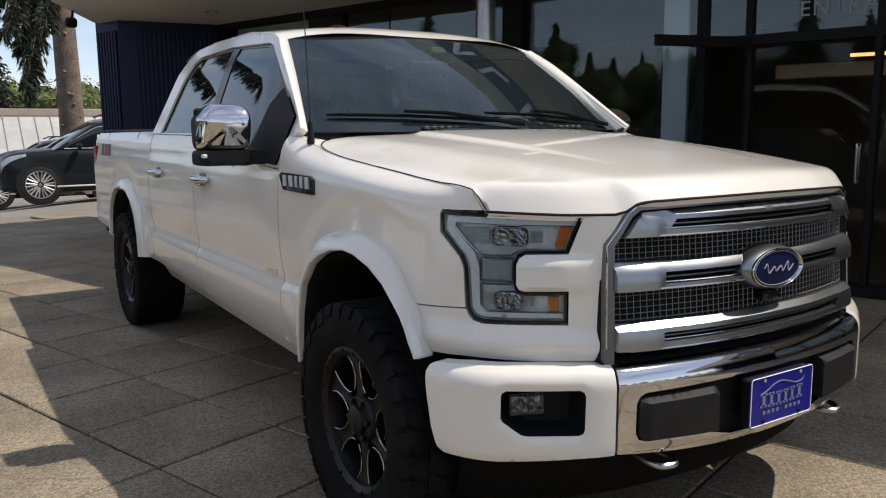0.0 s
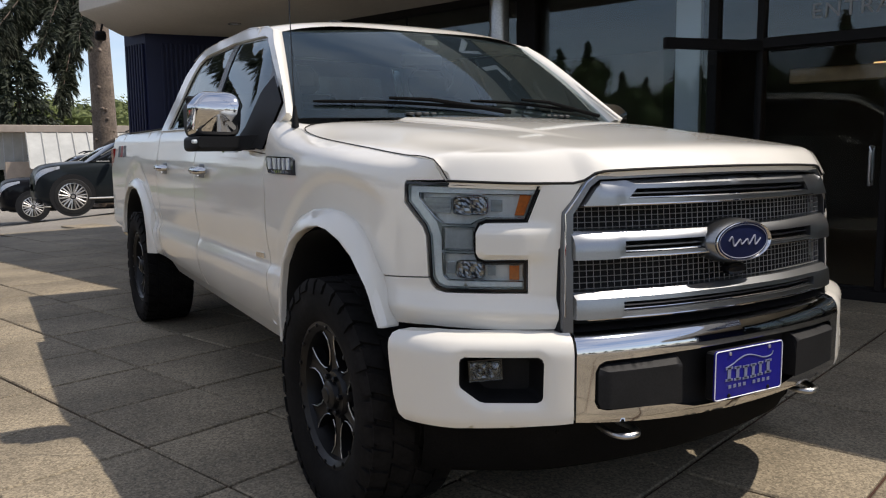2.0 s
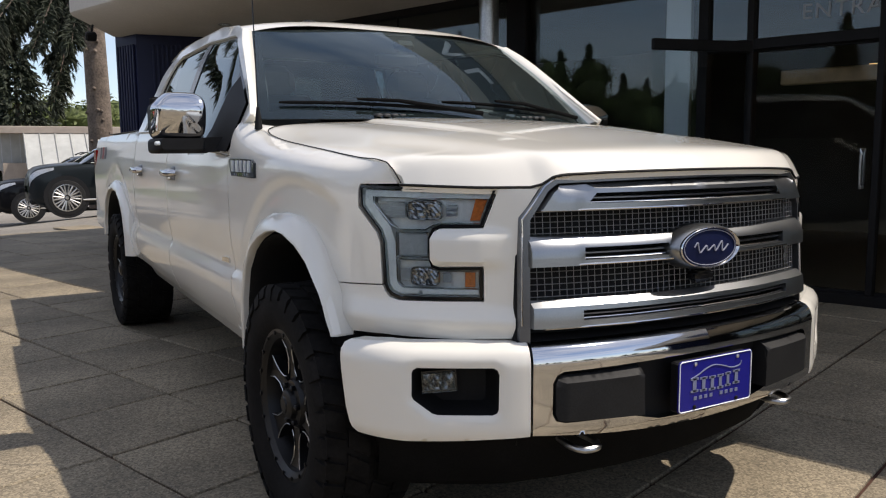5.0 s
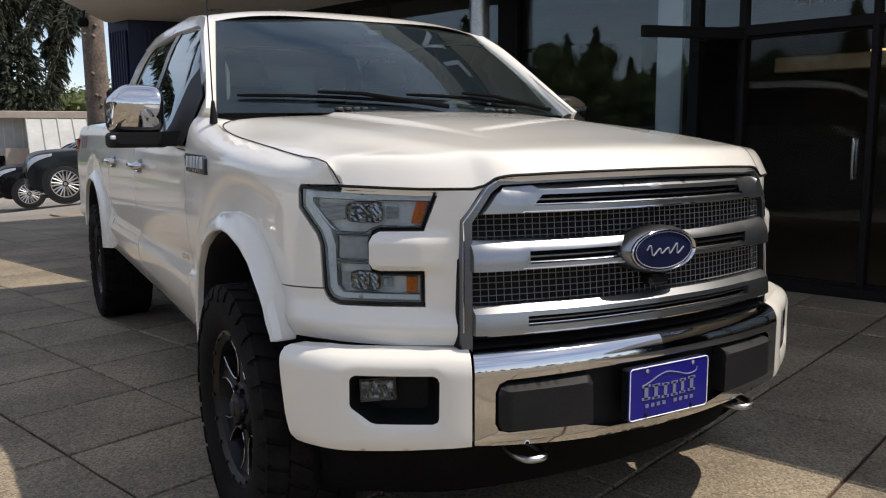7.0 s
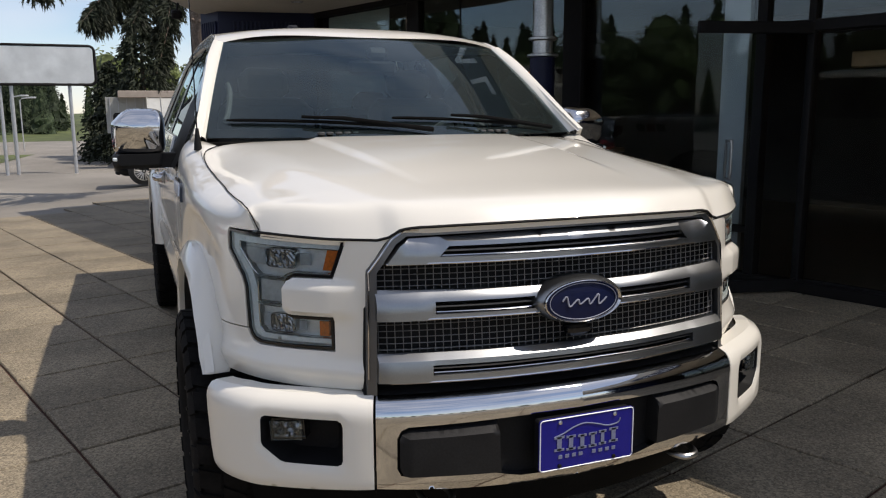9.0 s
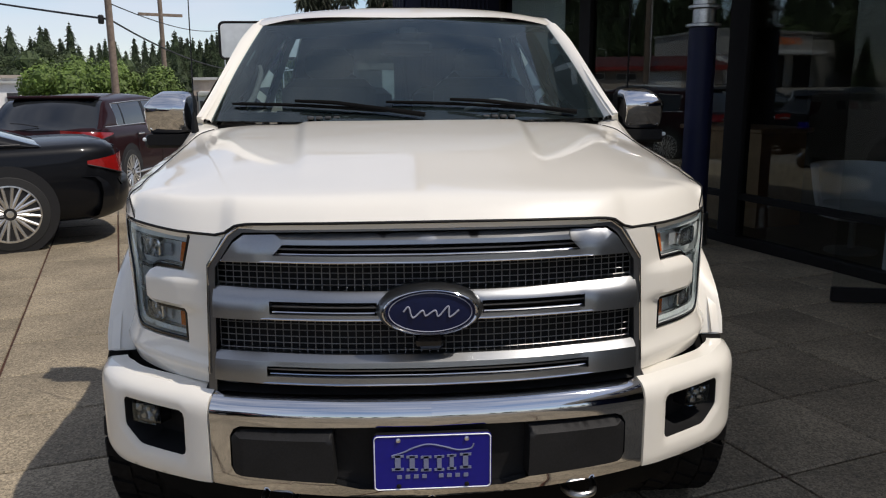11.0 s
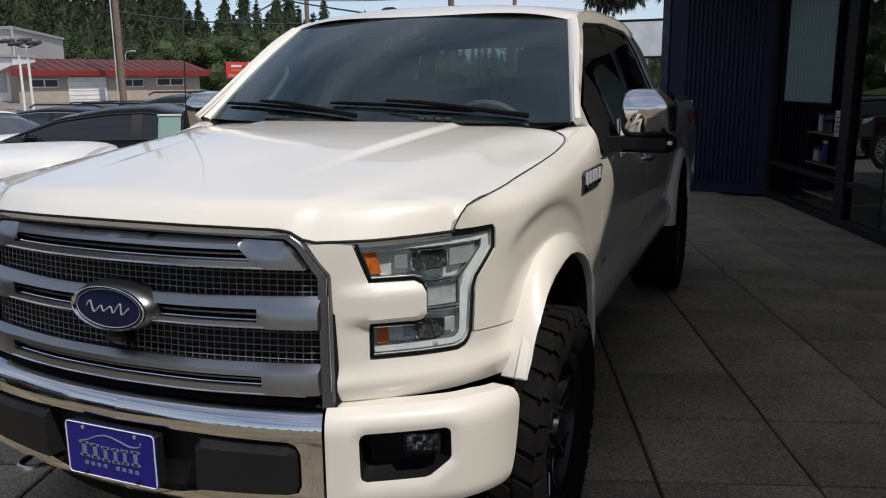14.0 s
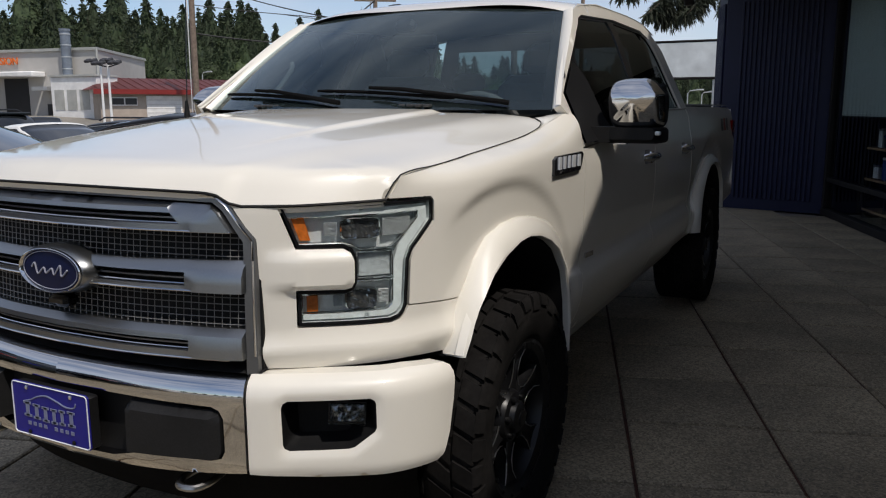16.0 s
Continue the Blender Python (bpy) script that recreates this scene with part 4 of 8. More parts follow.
FRAME_OUT = [(0.62, 1.23), (0.585, 1.34), (0.525, 1.385), (0.81, 1.59), (1.0, 1.722), (1.13, 1.796), (1.25, 1.826), (1.6, 1.850), (2.2, 1.853), (2.51, 1.836), (2.61, 1.80), (2.69, 1.70), (2.795, 1.37), (1.22, 1.352), (1.10, 1.292), (0.98, 1.252)]
WINDOW = [(0.632, 1.242), (0.606, 1.43), (0.80, 1.553), (1.02, 1.700), (1.13, 1.759), (1.22, 1.778), (1.8, 1.798), (2.36, 1.790), (2.455, 1.758), (2.52, 1.65), (2.605, 1.372), (1.22, 1.362), (1.10, 1.302), (0.98, 1.262)]
lifted = lambda loop: [(y, z + 0.085 * max(z - 1.6, 0.0) * smooth_step(1.05, 1.5, y)) for y, z in loop]
FRAME_OUT, WINDOW = lifted(FRAME_OUT), lifted(WINDOW)
both_sides("cab_side", panel(FRAME_OUT, flank, 0.03, [WINDOW], 0.03), PAINT, truck)
FRONT_GLASS = [(0.88, 1.345), (0.905, 1.59), (1.02, 1.685), (1.13, 1.745), (1.22, 1.764), (1.69, 1.783), (1.63, 1.372), (1.22, 1.366), (1.10, 1.312), (0.98, 1.27), (0.86, 1.262)]
REAR_GLASS = [(1.72, 1.374), (1.80, 1.784), (2.36, 1.776), (2.44, 1.746), (2.50, 1.645), (2.585, 1.385)]
FRONT_GLASS, REAR_GLASS = lifted(FRONT_GLASS), lifted(REAR_GLASS)
trim_place = lambda y, z, o: flank(y, z, o - 0.010)
both_sides("window_trim", panel(WINDOW, trim_place, 0.05, [FRONT_GLASS, REAR_GLASS], 0.012), GLOSS_BLACK, truck)
both_sides("front_side_glass", panel(FRONT_GLASS, lambda y, z, o: flank(y, z, o - 0.014), 0.06, (), 0.0), TINTED, truck, "dark tinted side glass")
both_sides("rear_side_glass", panel(REAR_GLASS, lambda y, z, o: flank(y, z, o - 0.014), 0.06, (), 0.0), TINTED, truck, "dark tinted side glass")
# A-pillars from the screen's edge to the door frame
pil = []
for i in range(25):
    b = i / 24
    p = screen(1.0, b)
    y, z = lerp_table([(0, 0.525), (0.5, 0.81), (0.8, 1.0), (1.0, 1.13)], b), lerp_table([(0, 1.385), (0.5, 1.59), (0.8, 1.722), (1.0, 1.797)], b)
    q = flank(y, z)
    n = Vector((0.75, -0.45, 0.45)).normalized()
    pil.append([p + Vector((-0.004, 0, -0.012)), p + n * 0.004, p.lerp(q, 0.25) + n * 0.012, p.lerp(q, 0.55) + n * 0.017, p.lerp(q, 0.85) + n * 0.010, q + n * 0.002, q + Vector((-0.02, 0, 0))])
both_sides("a_pillar", Mesh().grid(pil), PAINT, truck)
fill_rows = []
for k in range(19):
    y = 0.25 + 0.0205 * k
    e = body_at(sy(y), min(lerp_table(SEAM, y), 1.366) - 0.002)
    hx = lerp_table(HOOD_EDGE_X, y) + 0.004 if y < 0.47 else 0.809 + 0.10 * (y - 0.47)
    h = Vector((hx, y, hood_z(hx, y) - 0.002)) if y < 0.47 else Vector((hx, y, hood_z(0.805, 0.47) + 0.06 * (y - 0.47)))
    fill_rows.append([e, e.lerp(h, 0.35) + Vector((0.001, 0, 0.004)), e.lerp(h, 0.7) + Vector((0, 0, 0.003)), h, h + Vector((-0.01, 0.0, -0.012))])
both_sides("fender_top", Mesh().grid(fill_rows), PAINT, truck)
back = Mesh().grid([[Vector((a * (0.90 - 0.23 * b), 2.79 - 0.11 * b, 1.0 + 0.84 * b)) for a in (-1, -0.6, 0, 0.6, 1)] for b in (0, 0.45)])
back.grid([[Vector((a * (0.90 - 0.23 * b), 2.79 - 0.11 * b, 1.0 + 0.84 * b)) for a in (-1, -0.6, 0, 0.6, 1)] for b in (0.9, 1.02)])
for s in (-1, 1):
    back.grid([[Vector((s * a * (0.90 - 0.23 * b), 2.79 - 0.11 * b, 1.0 + 0.84 * b)) for a in (0.86, 1)] for b in (0.45, 0.9)])
part("cab_back", back, PAINT, truck)
lining = Mesh()
for b0_, b1_ in ((0.1, 0.46), (0.885, 1.01)):
    lining.grid([[Vector((a * (0.885 - 0.23 * b), 2.77 - 0.11 * b, 1.0 + 0.84 * b)) for a in (-1, 0, 1)] for b in (b0_, b1_)])
for s in (-1, 1):
    lining.grid([[Vector((s * a * (0.885 - 0.23 * b), 2.77 - 0.11 * b, 1.0 + 0.84 * b)) for a in (0.84, 1)] for b in (0.45, 0.9)])
part("rear_lining", lining, BLACK, truck)
part("rear_window", Mesh().grid([[Vector((a * 0.86 * (0.90 - 0.23 * b), 2.785 - 0.11 * b, 1.0 + 0.84 * b)) for a in (-1, 0, 1)] for b in (0.45, 0.9)]), REAR_TINT, truck)

# grille
def grille_at(x, z, o=0.0):
    y = float(np.interp(abs(x), BODY_XY[::-1, 0], BODY_XY[::-1, 1])) + 0.07 * (z - 0.95)
    return Vector((x, y - o, z))


def whole(outline):
    """Mirror a half outline (x >= 0, from the top centre to the bottom centre) to a full one."""
    return outline + [(-x, z) for x, z in reversed(outline) if x > 1e-6]


frame_out = [(0.0, 1.176), (0.25, 1.174), (0.487, 1.168), (0.520, 1.145), (0.580, 1.058), (0.590, 0.722)]
frame_in = [(0.0, 1.156), (0.25, 1.154), (0.478, 1.148), (0.505, 1.128), (0.556, 1.052), (0.566, 0.722)]
grille = Mesh()
ring = frame_out + frame_in[::-1]
grille.add(*(lambda m: (m.v, m.f))(panel(ring, lambda x, z, o: grille_at(x, z, o + 0.010), 0.03, (), 0.04)))
gm = grille.mirrored()
grille.add(gm.v, gm.f)
part("grille_frame", grille, GREY_TRIM, truck, "graphite grille surround")
edge_line = [grille_at(x, z, 0.012) for x, z in dense(whole([(px - 0.004, pz - 0.004) if px > 0.01 else (0.0, pz - 0.004) for px, pz in frame_out]), 0.05) if z > 0.73]
cut = max(range(len(edge_line)), key=lambda i: (edge_line[i] - edge_line[i - 1]).length)
part("grille_edge", Mesh().tube(edge_line[cut:] + edge_line[:cut], 0.003, 6), CHROME, truck, "thin chrome edge of the grille")
gap = Mesh()
gap_ring = [(x * 1.007, z + 0.005) for x, z in frame_out[:-1]] + [(0.594, 0.722), (0.590, 0.722)] + frame_out[-2::-1]
g2 = panel(gap_ring, lambda x, z, o: grille_at(x, z, o - 0.004), 0.05, (), 0.02)
gap.add(g2.v, g2.f)
g3 = g2.mirrored()
gap.add(g3.v, g3.f)
part("grille_gap", gap, BLACK, truck)
part("grille_backing", Mesh().grid([[grille_at(x, z, -0.055) for x in [-0.6 + 0.06 * i for i in range(21)]] for z in (0.70, 0.9, 1.05, 1.165)]), BLACK, truck)


def bar_place(top):
    def at(x, z, o):
        face = 0.022 - 0.020 * smooth_step(top - 0.020, top, z) + 0.006 * smooth_step(0.41, 0.44, abs(x)) * smooth_step(top, top - 0.03, z)
        return grille_at(x, z, o + face)
    return at


bars = (("grille_bar", whole([(0.0, 1.150), (0.25, 1.149), (0.474, 1.142), (0.500, 1.124), (0.535, 1.076), (0.0, 1.074)]), [whole([(0.0, 1.123), (0.372, 1.121), (0.398, 1.093), (0.0, 1.091)])], 1.150),
        ("grille_bar", whole([(0.0, 0.998), (0.25, 0.999), (0.562, 1.006), (0.564, 0.926), (0.0, 0.926)]), [[(0.135, 0.974), (0.412, 0.974), (0.412, 0.940), (0.135, 0.940)], [(-0.135, 0.974), (-0.135, 0.940), (-0.412, 0.940), (-0.412, 0.974)]], 1.0),
        ("grille_bar", whole([(0.0, 0.832), (0.25, 0.832), (0.562, 0.834), (0.566, 0.760), (0.0, 0.756)]), [whole([(0.0, 0.802), (0.424, 0.803), (0.424, 0.776), (0.0, 0.776)])], 0.833))
for name, outline, holes, top in bars:
    bar = part(name, panel(outline, bar_place(top), 0.02, holes, 0.05), SATIN, truck, "satin silver grille bar")
    low_z = min(q for _, q in outline)
    part("bar_trim", Mesh().tube([grille_at(-0.535 + 1.07 * i / 40, low_z + 0.003, 0.024) for i in range(41)], 0.0028, 6), CHROME, bar, "bright lower edge")
    for h in holes:
        xs, zs = [p[0] for p in h], [p[1] for p in h]
        zm = (min(zs) + max(zs)) / 2
        strip = Mesh().grid([[grille_at(min(xs) + (max(xs) - min(xs)) * i / 24, zm + dz, o) for i in range(25)] for dz, o in ((-0.006, -0.012), (-0.002, 0.004), (0.002, 0.004), (0.006, -0.012))])
        part("slot_blade", strip, GREY_TRIM, bar, "chrome edged blade")
        line = Mesh().tube([grille_at(min(xs) + 0.006 + (max(xs) - min(xs) - 0.012) * i / 24, min(zs) + 0.004, 0.010) for i in range(25)], 0.0022, 6)
        part("slot_trim", line, CHROME, bar)
for rows, z0, z1 in (((1.012, 1.0275, 1.043, 1.0585, 1.071), 0.995, 1.082), ((0.840, 0.857, 0.874, 0.891, 0.908, 0.922), 0.825, 0.932)):
    wires = Mesh()
    for z in rows:
        wires.tube([grille_at(x, z, -0.012) for x in [-0.555 + 0.037 * i for i in range(31)]], 0.0013, 4)
    n = 52
    for i in range(n + 1):
        x = -0.552 + 1.104 * i / n
        wires.tube([grille_at(x, z0, -0.013), grille_at(x, z1, -0.013)], 0.0013, 4)
    part("grille_mesh", wires, WIRE, truck, "fine silver wire mesh")

# oval badge with its housing
def oval_rows(specs, cz=0.954, a=0.124, b=0.060, n=48):
    return [[Vector((a * k * math.cos(2 * math.pi * i / n), -0.925 - o, cz + b * k * math.sin(2 * math.pi * i / n))) for i in range(n)] for k, o in specs]


badge_m = Mesh().grid(oval_rows([(1.12, -0.03), (1.12, 0.012), (1.06, 0.034), (1.0, 0.042)]), closed=True)
badge = part("badge_housing", badge_m, SATIN, truck, "silver oval badge housing")
part("badge_rim", Mesh().grid(oval_rows([(1.0, 0.040), (0.99, 0.047), (0.96, 0.049), (0.925, 0.046), (0.90, 0.040)]), closed=True), CHROME, badge)
ov = Mesh().grid(oval_rows([(0.925, 0.041), (0.6, 0.044), (0.3, 0.0455), (0.02, 0.046)]), closed=True)
ov.f.append(tuple(range(len(ov.v) - 48, len(ov.v))))
part("badge_oval", ov, OVAL_BLUE, badge, "dark blue oval")
line_oval = oval_rows([(0.85, 0.0435)])[0]
part("badge_line", Mesh().tube(line_oval + line_oval[:1], 0.0013, 6), PLATE_SILVER, badge)
wave = spline([(-0.068, 0, 0.004), (-0.055, 0, 0.016), (-0.045, 0, -0.012), (-0.02, 0, 0.006), (-0.012, 0, -0.008), (0.012, 0, 0.006), (0.02, 0, -0.010), (0.045, 0, 0.016), (0.048, 0, -0.012), (0.072, 0, 0.006)], 60)
part("badge_stroke", Mesh().tube([(p.x, -0.9715, 0.954 + p.z) for p in wave], 0.0024, 6), PLATE_SILVER, badge, "silver wavy stroke")
part("front_camera", Mesh().box((0.0, -0.935, 0.868), (0.075, 0.05, 0.032), 0.01), GLOSS_BLACK, truck)

# bumper
def half_and_half(m):
    w = m.mirrored()
    o = Mesh()
    o.add(m.v, m.f)
    o.add(w.v, w.f)
    seen, verts, index = {}, [], []
    for p in o.v:
        key = (round(p[0], 4) + 0.0, round(p[1], 4), round(p[2], 4))
        if key not in seen:
            seen[key] = len(verts)
            verts.append(p)
        index.append(seen[key])
    faces = [tuple(dict.fromkeys(index[i] for i in f)) for f in o.f]
    return Mesh().add(verts, [f for f in faces if len(f) > 2])


chrome_half = [(0.697, 0.474), (0.697, 0.668), (1.2877, 0.668), (1.2877, 0.652), (0.785, 0.645), (0.764, 0.636), (0.753, 0.615), (0.752, 0.53), (0.762, 0.510), (0.79, 0.502), (1.00, 0.498), (1.05, 0.486), (1.10, 0.474), (1.2877, 0.470), (1.2877, 0.436), (1.1, 0.440), (0.9, 0.456)]
chrome_m = panel(chrome_half, bumper_at, 0.014, (), 0.0)
lip_m = Mesh().grid([[bumper_at(0.697 + 0.5907 * i / 48, z, 0.0012) for i in range(49)] for z in (0.6535, 0.661, 0.668, 0.676, 0.683, 0.689, 0.695, 0.701, 0.707, 0.712, 0.717, 0.722)])
both_sides("bumper_end", Mesh().grid([[bumper_at(0.697, 0.474 + 0.248 * i / 12, o) for i in range(13)] for o in (0.0, -0.03)]), CHROME, truck)
hole_edge = [(1.2877, 0.652), (0.785, 0.645), (0.764, 0.636), (0.753, 0.615), (0.752, 0.53), (0.762, 0.510), (0.79, 0.502), (1.00, 0.498), (1.05, 0.486), (1.10, 0.474), (1.2877, 0.470)]
part("opening_edge", half_and_half(Mesh().grid([[bumper_at(q, z, o) for q, z in hole_edge] for o in (0.0, -0.03)])), CHROME, truck)
part("bumper_lip", half_and_half(lip_m), CHROME, truck, "rounded chrome upper lip", 50)
chrome = part("bumper_bar", half_and_half(chrome_m), CHROME, truck, "polished chrome bumper bar", 50)
part("bumper_recess", half_and_half(panel([(0.73, 0.46), (0.73, 0.66), (1.2877, 0.665), (1.2877, 0.45)], lambda s, z, o: bumper_at(s, 0.6, o - 0.035) * 1.0 + Vector((0, 0, z - 0.6)), 0.05, (), 0.01)), BLACK, truck)
pad_half = [(0.768, 0.512), (0.760, 0.53), (0.760, 0.615), (0.772, 0.632), (1.03, 0.640), (1.034, 0.50)]


def pad_place(s, z, o):
    p = bumper_at(s, 0.6, o + 0.016 - 0.034 * smooth_step(0.618, 0.640, z) - 0.01 * smooth_step(0.790, 0.762, s))
    return Vector((p.x, p.y, z))


both_sides("bumper_pad", panel(pad_half, pad_place, 0.013, (), 0.05), RUBBER, truck, "black rubber bumper pad", 50)
step_rows = [[(lambda p: Vector((p.x * f, p.y + d, zz)))(bumper_at(s, 0.722)) for s in [0.66 + 0.6277 * i / 20 for i in range(21)]] for f, d, zz in ((1, 0, 0.722), (0.998, 0.02, 0.730), (0.99, 0.10, 0.735), (0.98, 0.20, 0.735))]
part("step_pad", half_and_half(Mesh().grid(step_rows)), RUBBER, truck, "dusty black bumper top")
fog_hole = [(0.370, 0.648), (0.374, 0.657), (0.385, 0.663), (0.590, 0.662), (0.601, 0.656), (0.606, 0.643), (0.604, 0.548), (0.600, 0.538), (0.588, 0.532), (0.44, 0.533), (0.425, 0.537), (0.374, 0.574), (0.369, 0.584)]
corner_half = [(0.192, 0.462), (0.172, 0.475), (0.150, 0.53), (0.132, 0.62), (0.124, 0.690), (0.128, 0.707), (0.142, 0.716), (0.257, 0.722), (0.45, 0.722), (0.690, 0.722), (0.690, 0.472), (0.52, 0.462), (0.354, 0.458)]


def corner_place(s, z, o):
    near = min(math.hypot(s - a, z - b) for a, b in FOG_DENSE)
    return bumper_at(s, z, o - 0.007 * smooth_step(0.022, 0.0, near))


FOG_DENSE = dense(fog_hole, 0.012)
for ob, sgn in zip(both_sides("bumper_corner", panel(corner_half, corner_place, 0.012, [fog_hole], 0.045), PAINT, truck, "", 50), (1, -1)):
    ring = FOG_DENSE + FOG_DENSE[:1]
    pocket = Mesh().grid([[bumper_at(a, b, -0.009) for a, b in ring], [bumper_at(a + (0.49 - a) * 0.10, b + (0.60 - b) * 0.10, -0.055) for a, b in ring], [bumper_at(a + (0.49 - a) * 0.3, b + (0.60 - b) * 0.3, -0.085) for a, b in ring]])
    back_p = panel([(0.36, 0.525), (0.36, 0.67), (0.615, 0.67), (0.615, 0.525)], lambda s, z, o: bumper_at(s, z, o - 0.082), 0.06, (), 0.0)
    pocket.add(back_p.v, back_p.f)
    fog = panel([(0.396, 0.588), (0.393, 0.646), (0.49, 0.655), (0.493, 0.596)], lambda s, z, o: bumper_at(s, z, o - 0.030), 0.02, (), 0.04)
    cell = panel([(0.402, 0.596), (0.400, 0.641), (0.484, 0.648), (0.486, 0.603)], lambda s, z, o: bumper_at(s, z, o - 0.026 + 0.007 * math.sin(s * 190) * math.cos(z * 150)), 0.006, (), 0.006)
    cover = panel([(0.398, 0.590), (0.395, 0.645), (0.488, 0.653), (0.491, 0.598)], lambda s, z, o: bumper_at(s, z, o - 0.014), 0.03, (), 0.01)
    for nm, msh, mt, lb in (("fog_pocket", pocket, BLACK, ""), ("fog_lamp", fog, GLOSS_BLACK, "round-cornered fog lamp"), ("fog_reflector", cell, LAMP_DARK, ""), ("fog_cover", cover, LAMP_GLASS, "clear lamp cover")):
        part(nm, msh if sgn == 1 else msh.mirrored(), mt, ob, lb)
val_rows = [[(lambda p: Vector((p.x * fx, p.y + d, z)))(bumper_at(s, 0.49)) for s in [0.30 + 0.9877 * i / 20 for i in range(21)]] for z, d, fx in ((0.49, 0.08, 0.985), (0.41, 0.13, 0.962), (0.36, 0.158, 0.945), (0.27, 0.20, 0.93), (0.245, 0.235, 0.92), (0.24, 0.38, 0.90))]
part("valance", half_and_half(Mesh().grid(val_rows)), DAM, truck, "black plastic air dam")
for s in (-1, 1):
    hook = spline([(s * 0.375, -0.84, 0.425), (s * 0.368, -0.90, 0.42), (s * 0.385, -0.935, 0.418), (s * 0.412, -0.942, 0.418), (s * 0.44, -0.93, 0.418), (s * 0.452, -0.89, 0.42), (s * 0.448, -0.84, 0.425)], 24)
    part("tow_hook", Mesh().tube(hook, 0.010, 10), STEEL, truck, "bare steel tow hook")

# dealer plate
def plate_loop(w, h, r):
    return [(cx + r * math.cos(radians(a0 + 15 * k)), cz + r * math.sin(radians(a0 + 15 * k))) for cx, cz, a0 in ((w - r, h - r, 0), (r - w, h - r, 90), (r - w, r - h, 180), (w - r, r - h, 270)) for k in range(7)]


plate = part("dealer_plate", Mesh().prism(plate_loop(0.1525, 0.0765, 0.012), 0.004, lambda a, b, c: (a, -1.002 - c, 0.5645 + b)), PLATE_BLUE, truck, "blue dealer plate with silver artwork and white edge")
edge_pts = [(a, -1.0068, 0.5645 + b) for a, b in plate_loop(0.1495, 0.0735, 0.010)]
border = Mesh().tube(edge_pts + edge_pts[:1], 0.0018, 4, ends=False)
part("plate_edge", border, PLATE_WHITE, plate)
for x, w in ((-0.090, 0.034), (-0.053, 0.032), (-0.017, 0.030), (0.017, 0.028), (0.049, 0.026), (0.085, 0.032)):
    zc = 0.560 + abs(x) * 0.06
    part("emblem_bar", Mesh().box((x, -1.0072, zc), (w * 0.42, 0.0016, 0.040), 0.0), PLATE_LETTER, plate)
    for dz in (-0.018, 0.018):
        part("emblem_bar", Mesh().box((x, -1.0072, zc + dz), (w * 0.92, 0.0016, 0.007), 0.0), PLATE_LETTER, plate)
for i in range(9):
    if i != 4:
        part("emblem_bar", Mesh().box((-0.086 + 0.0215 * i, -1.0072, 0.526), (0.012, 0.0016, 0.010)), PLATE_LETTER, plate)
sw = spline([(-0.106, 0, 0.585), (-0.075, 0, 0.594), (-0.045, 0, 0.607), (-0.010, 0, 0.614), (0.030, 0, 0.606), (0.065, 0, 0.596), (0.098, 0, 0.599), (0.106, 0, 0.612)], 30)
part("emblem_swoosh", Mesh().tube([(p.x, -1.0065, p.z) for p in sw], 0.0022, 6), PLATE_LETTER, plate)
for x, z in ((-0.088, 0.627), (0.088, 0.627), (-0.088, 0.500), (0.088, 0.500)):
    part("plate_screw", Mesh().lathe([(0.006, 0.0), (0.006, 0.003), (0.003, 0.005)], (x, -1.006, z), (0, -1, 0), 14), MILLED if z > 0.55 else BLACK, plate)
part("plate_backing", Mesh().box((0, -0.985, 0.562), (0.30, 0.034, 0.146), 0.005), BLACK, truck)

# headlamps
LAMP = [(0.489, 1.143), (0.899, 1.135), (0.860, 1.032), (0.748, 1.031), (0.728, 1.023), (0.718, 1.0), (0.718, 0.945), (0.725, 0.924), (0.742, 0.918), (0.861, 0.921), (0.861, 0.832), (0.622, 0.828), (0.596, 0.835), (0.582, 0.848), (0.573, 0.866), (0.565, 0.985), (0.553, 1.014), (0.484, 1.083), (0.483, 1.136)]


def inset(loop, d):
    n = len(loop)
    area = sum(loop[i][0] * loop[(i + 1) % n][1] - loop[(i + 1) % n][0] * loop[i][1] for i in range(n))
    sg = 1 if area > 0 else -1
    out = []
    for i in range(n):
        a, b, c = Vector(loop[i - 1]), Vector(loop[i]), Vector(loop[(i + 1) % n])
        e0, e1 = (b - a).normalized(), (c - b).normalized()
        n0, n1 = Vector((-e0.y, e0.x)) * sg, Vector((-e1.y, e1.x)) * sg
        k = (n0 + n1).normalized()
        out.append(tuple(b + k * (d / max(k.dot(n0), 0.45))))
    return out


def lamp_place(base):
    return lambda s, z, o: body_at(s, z, o + base)


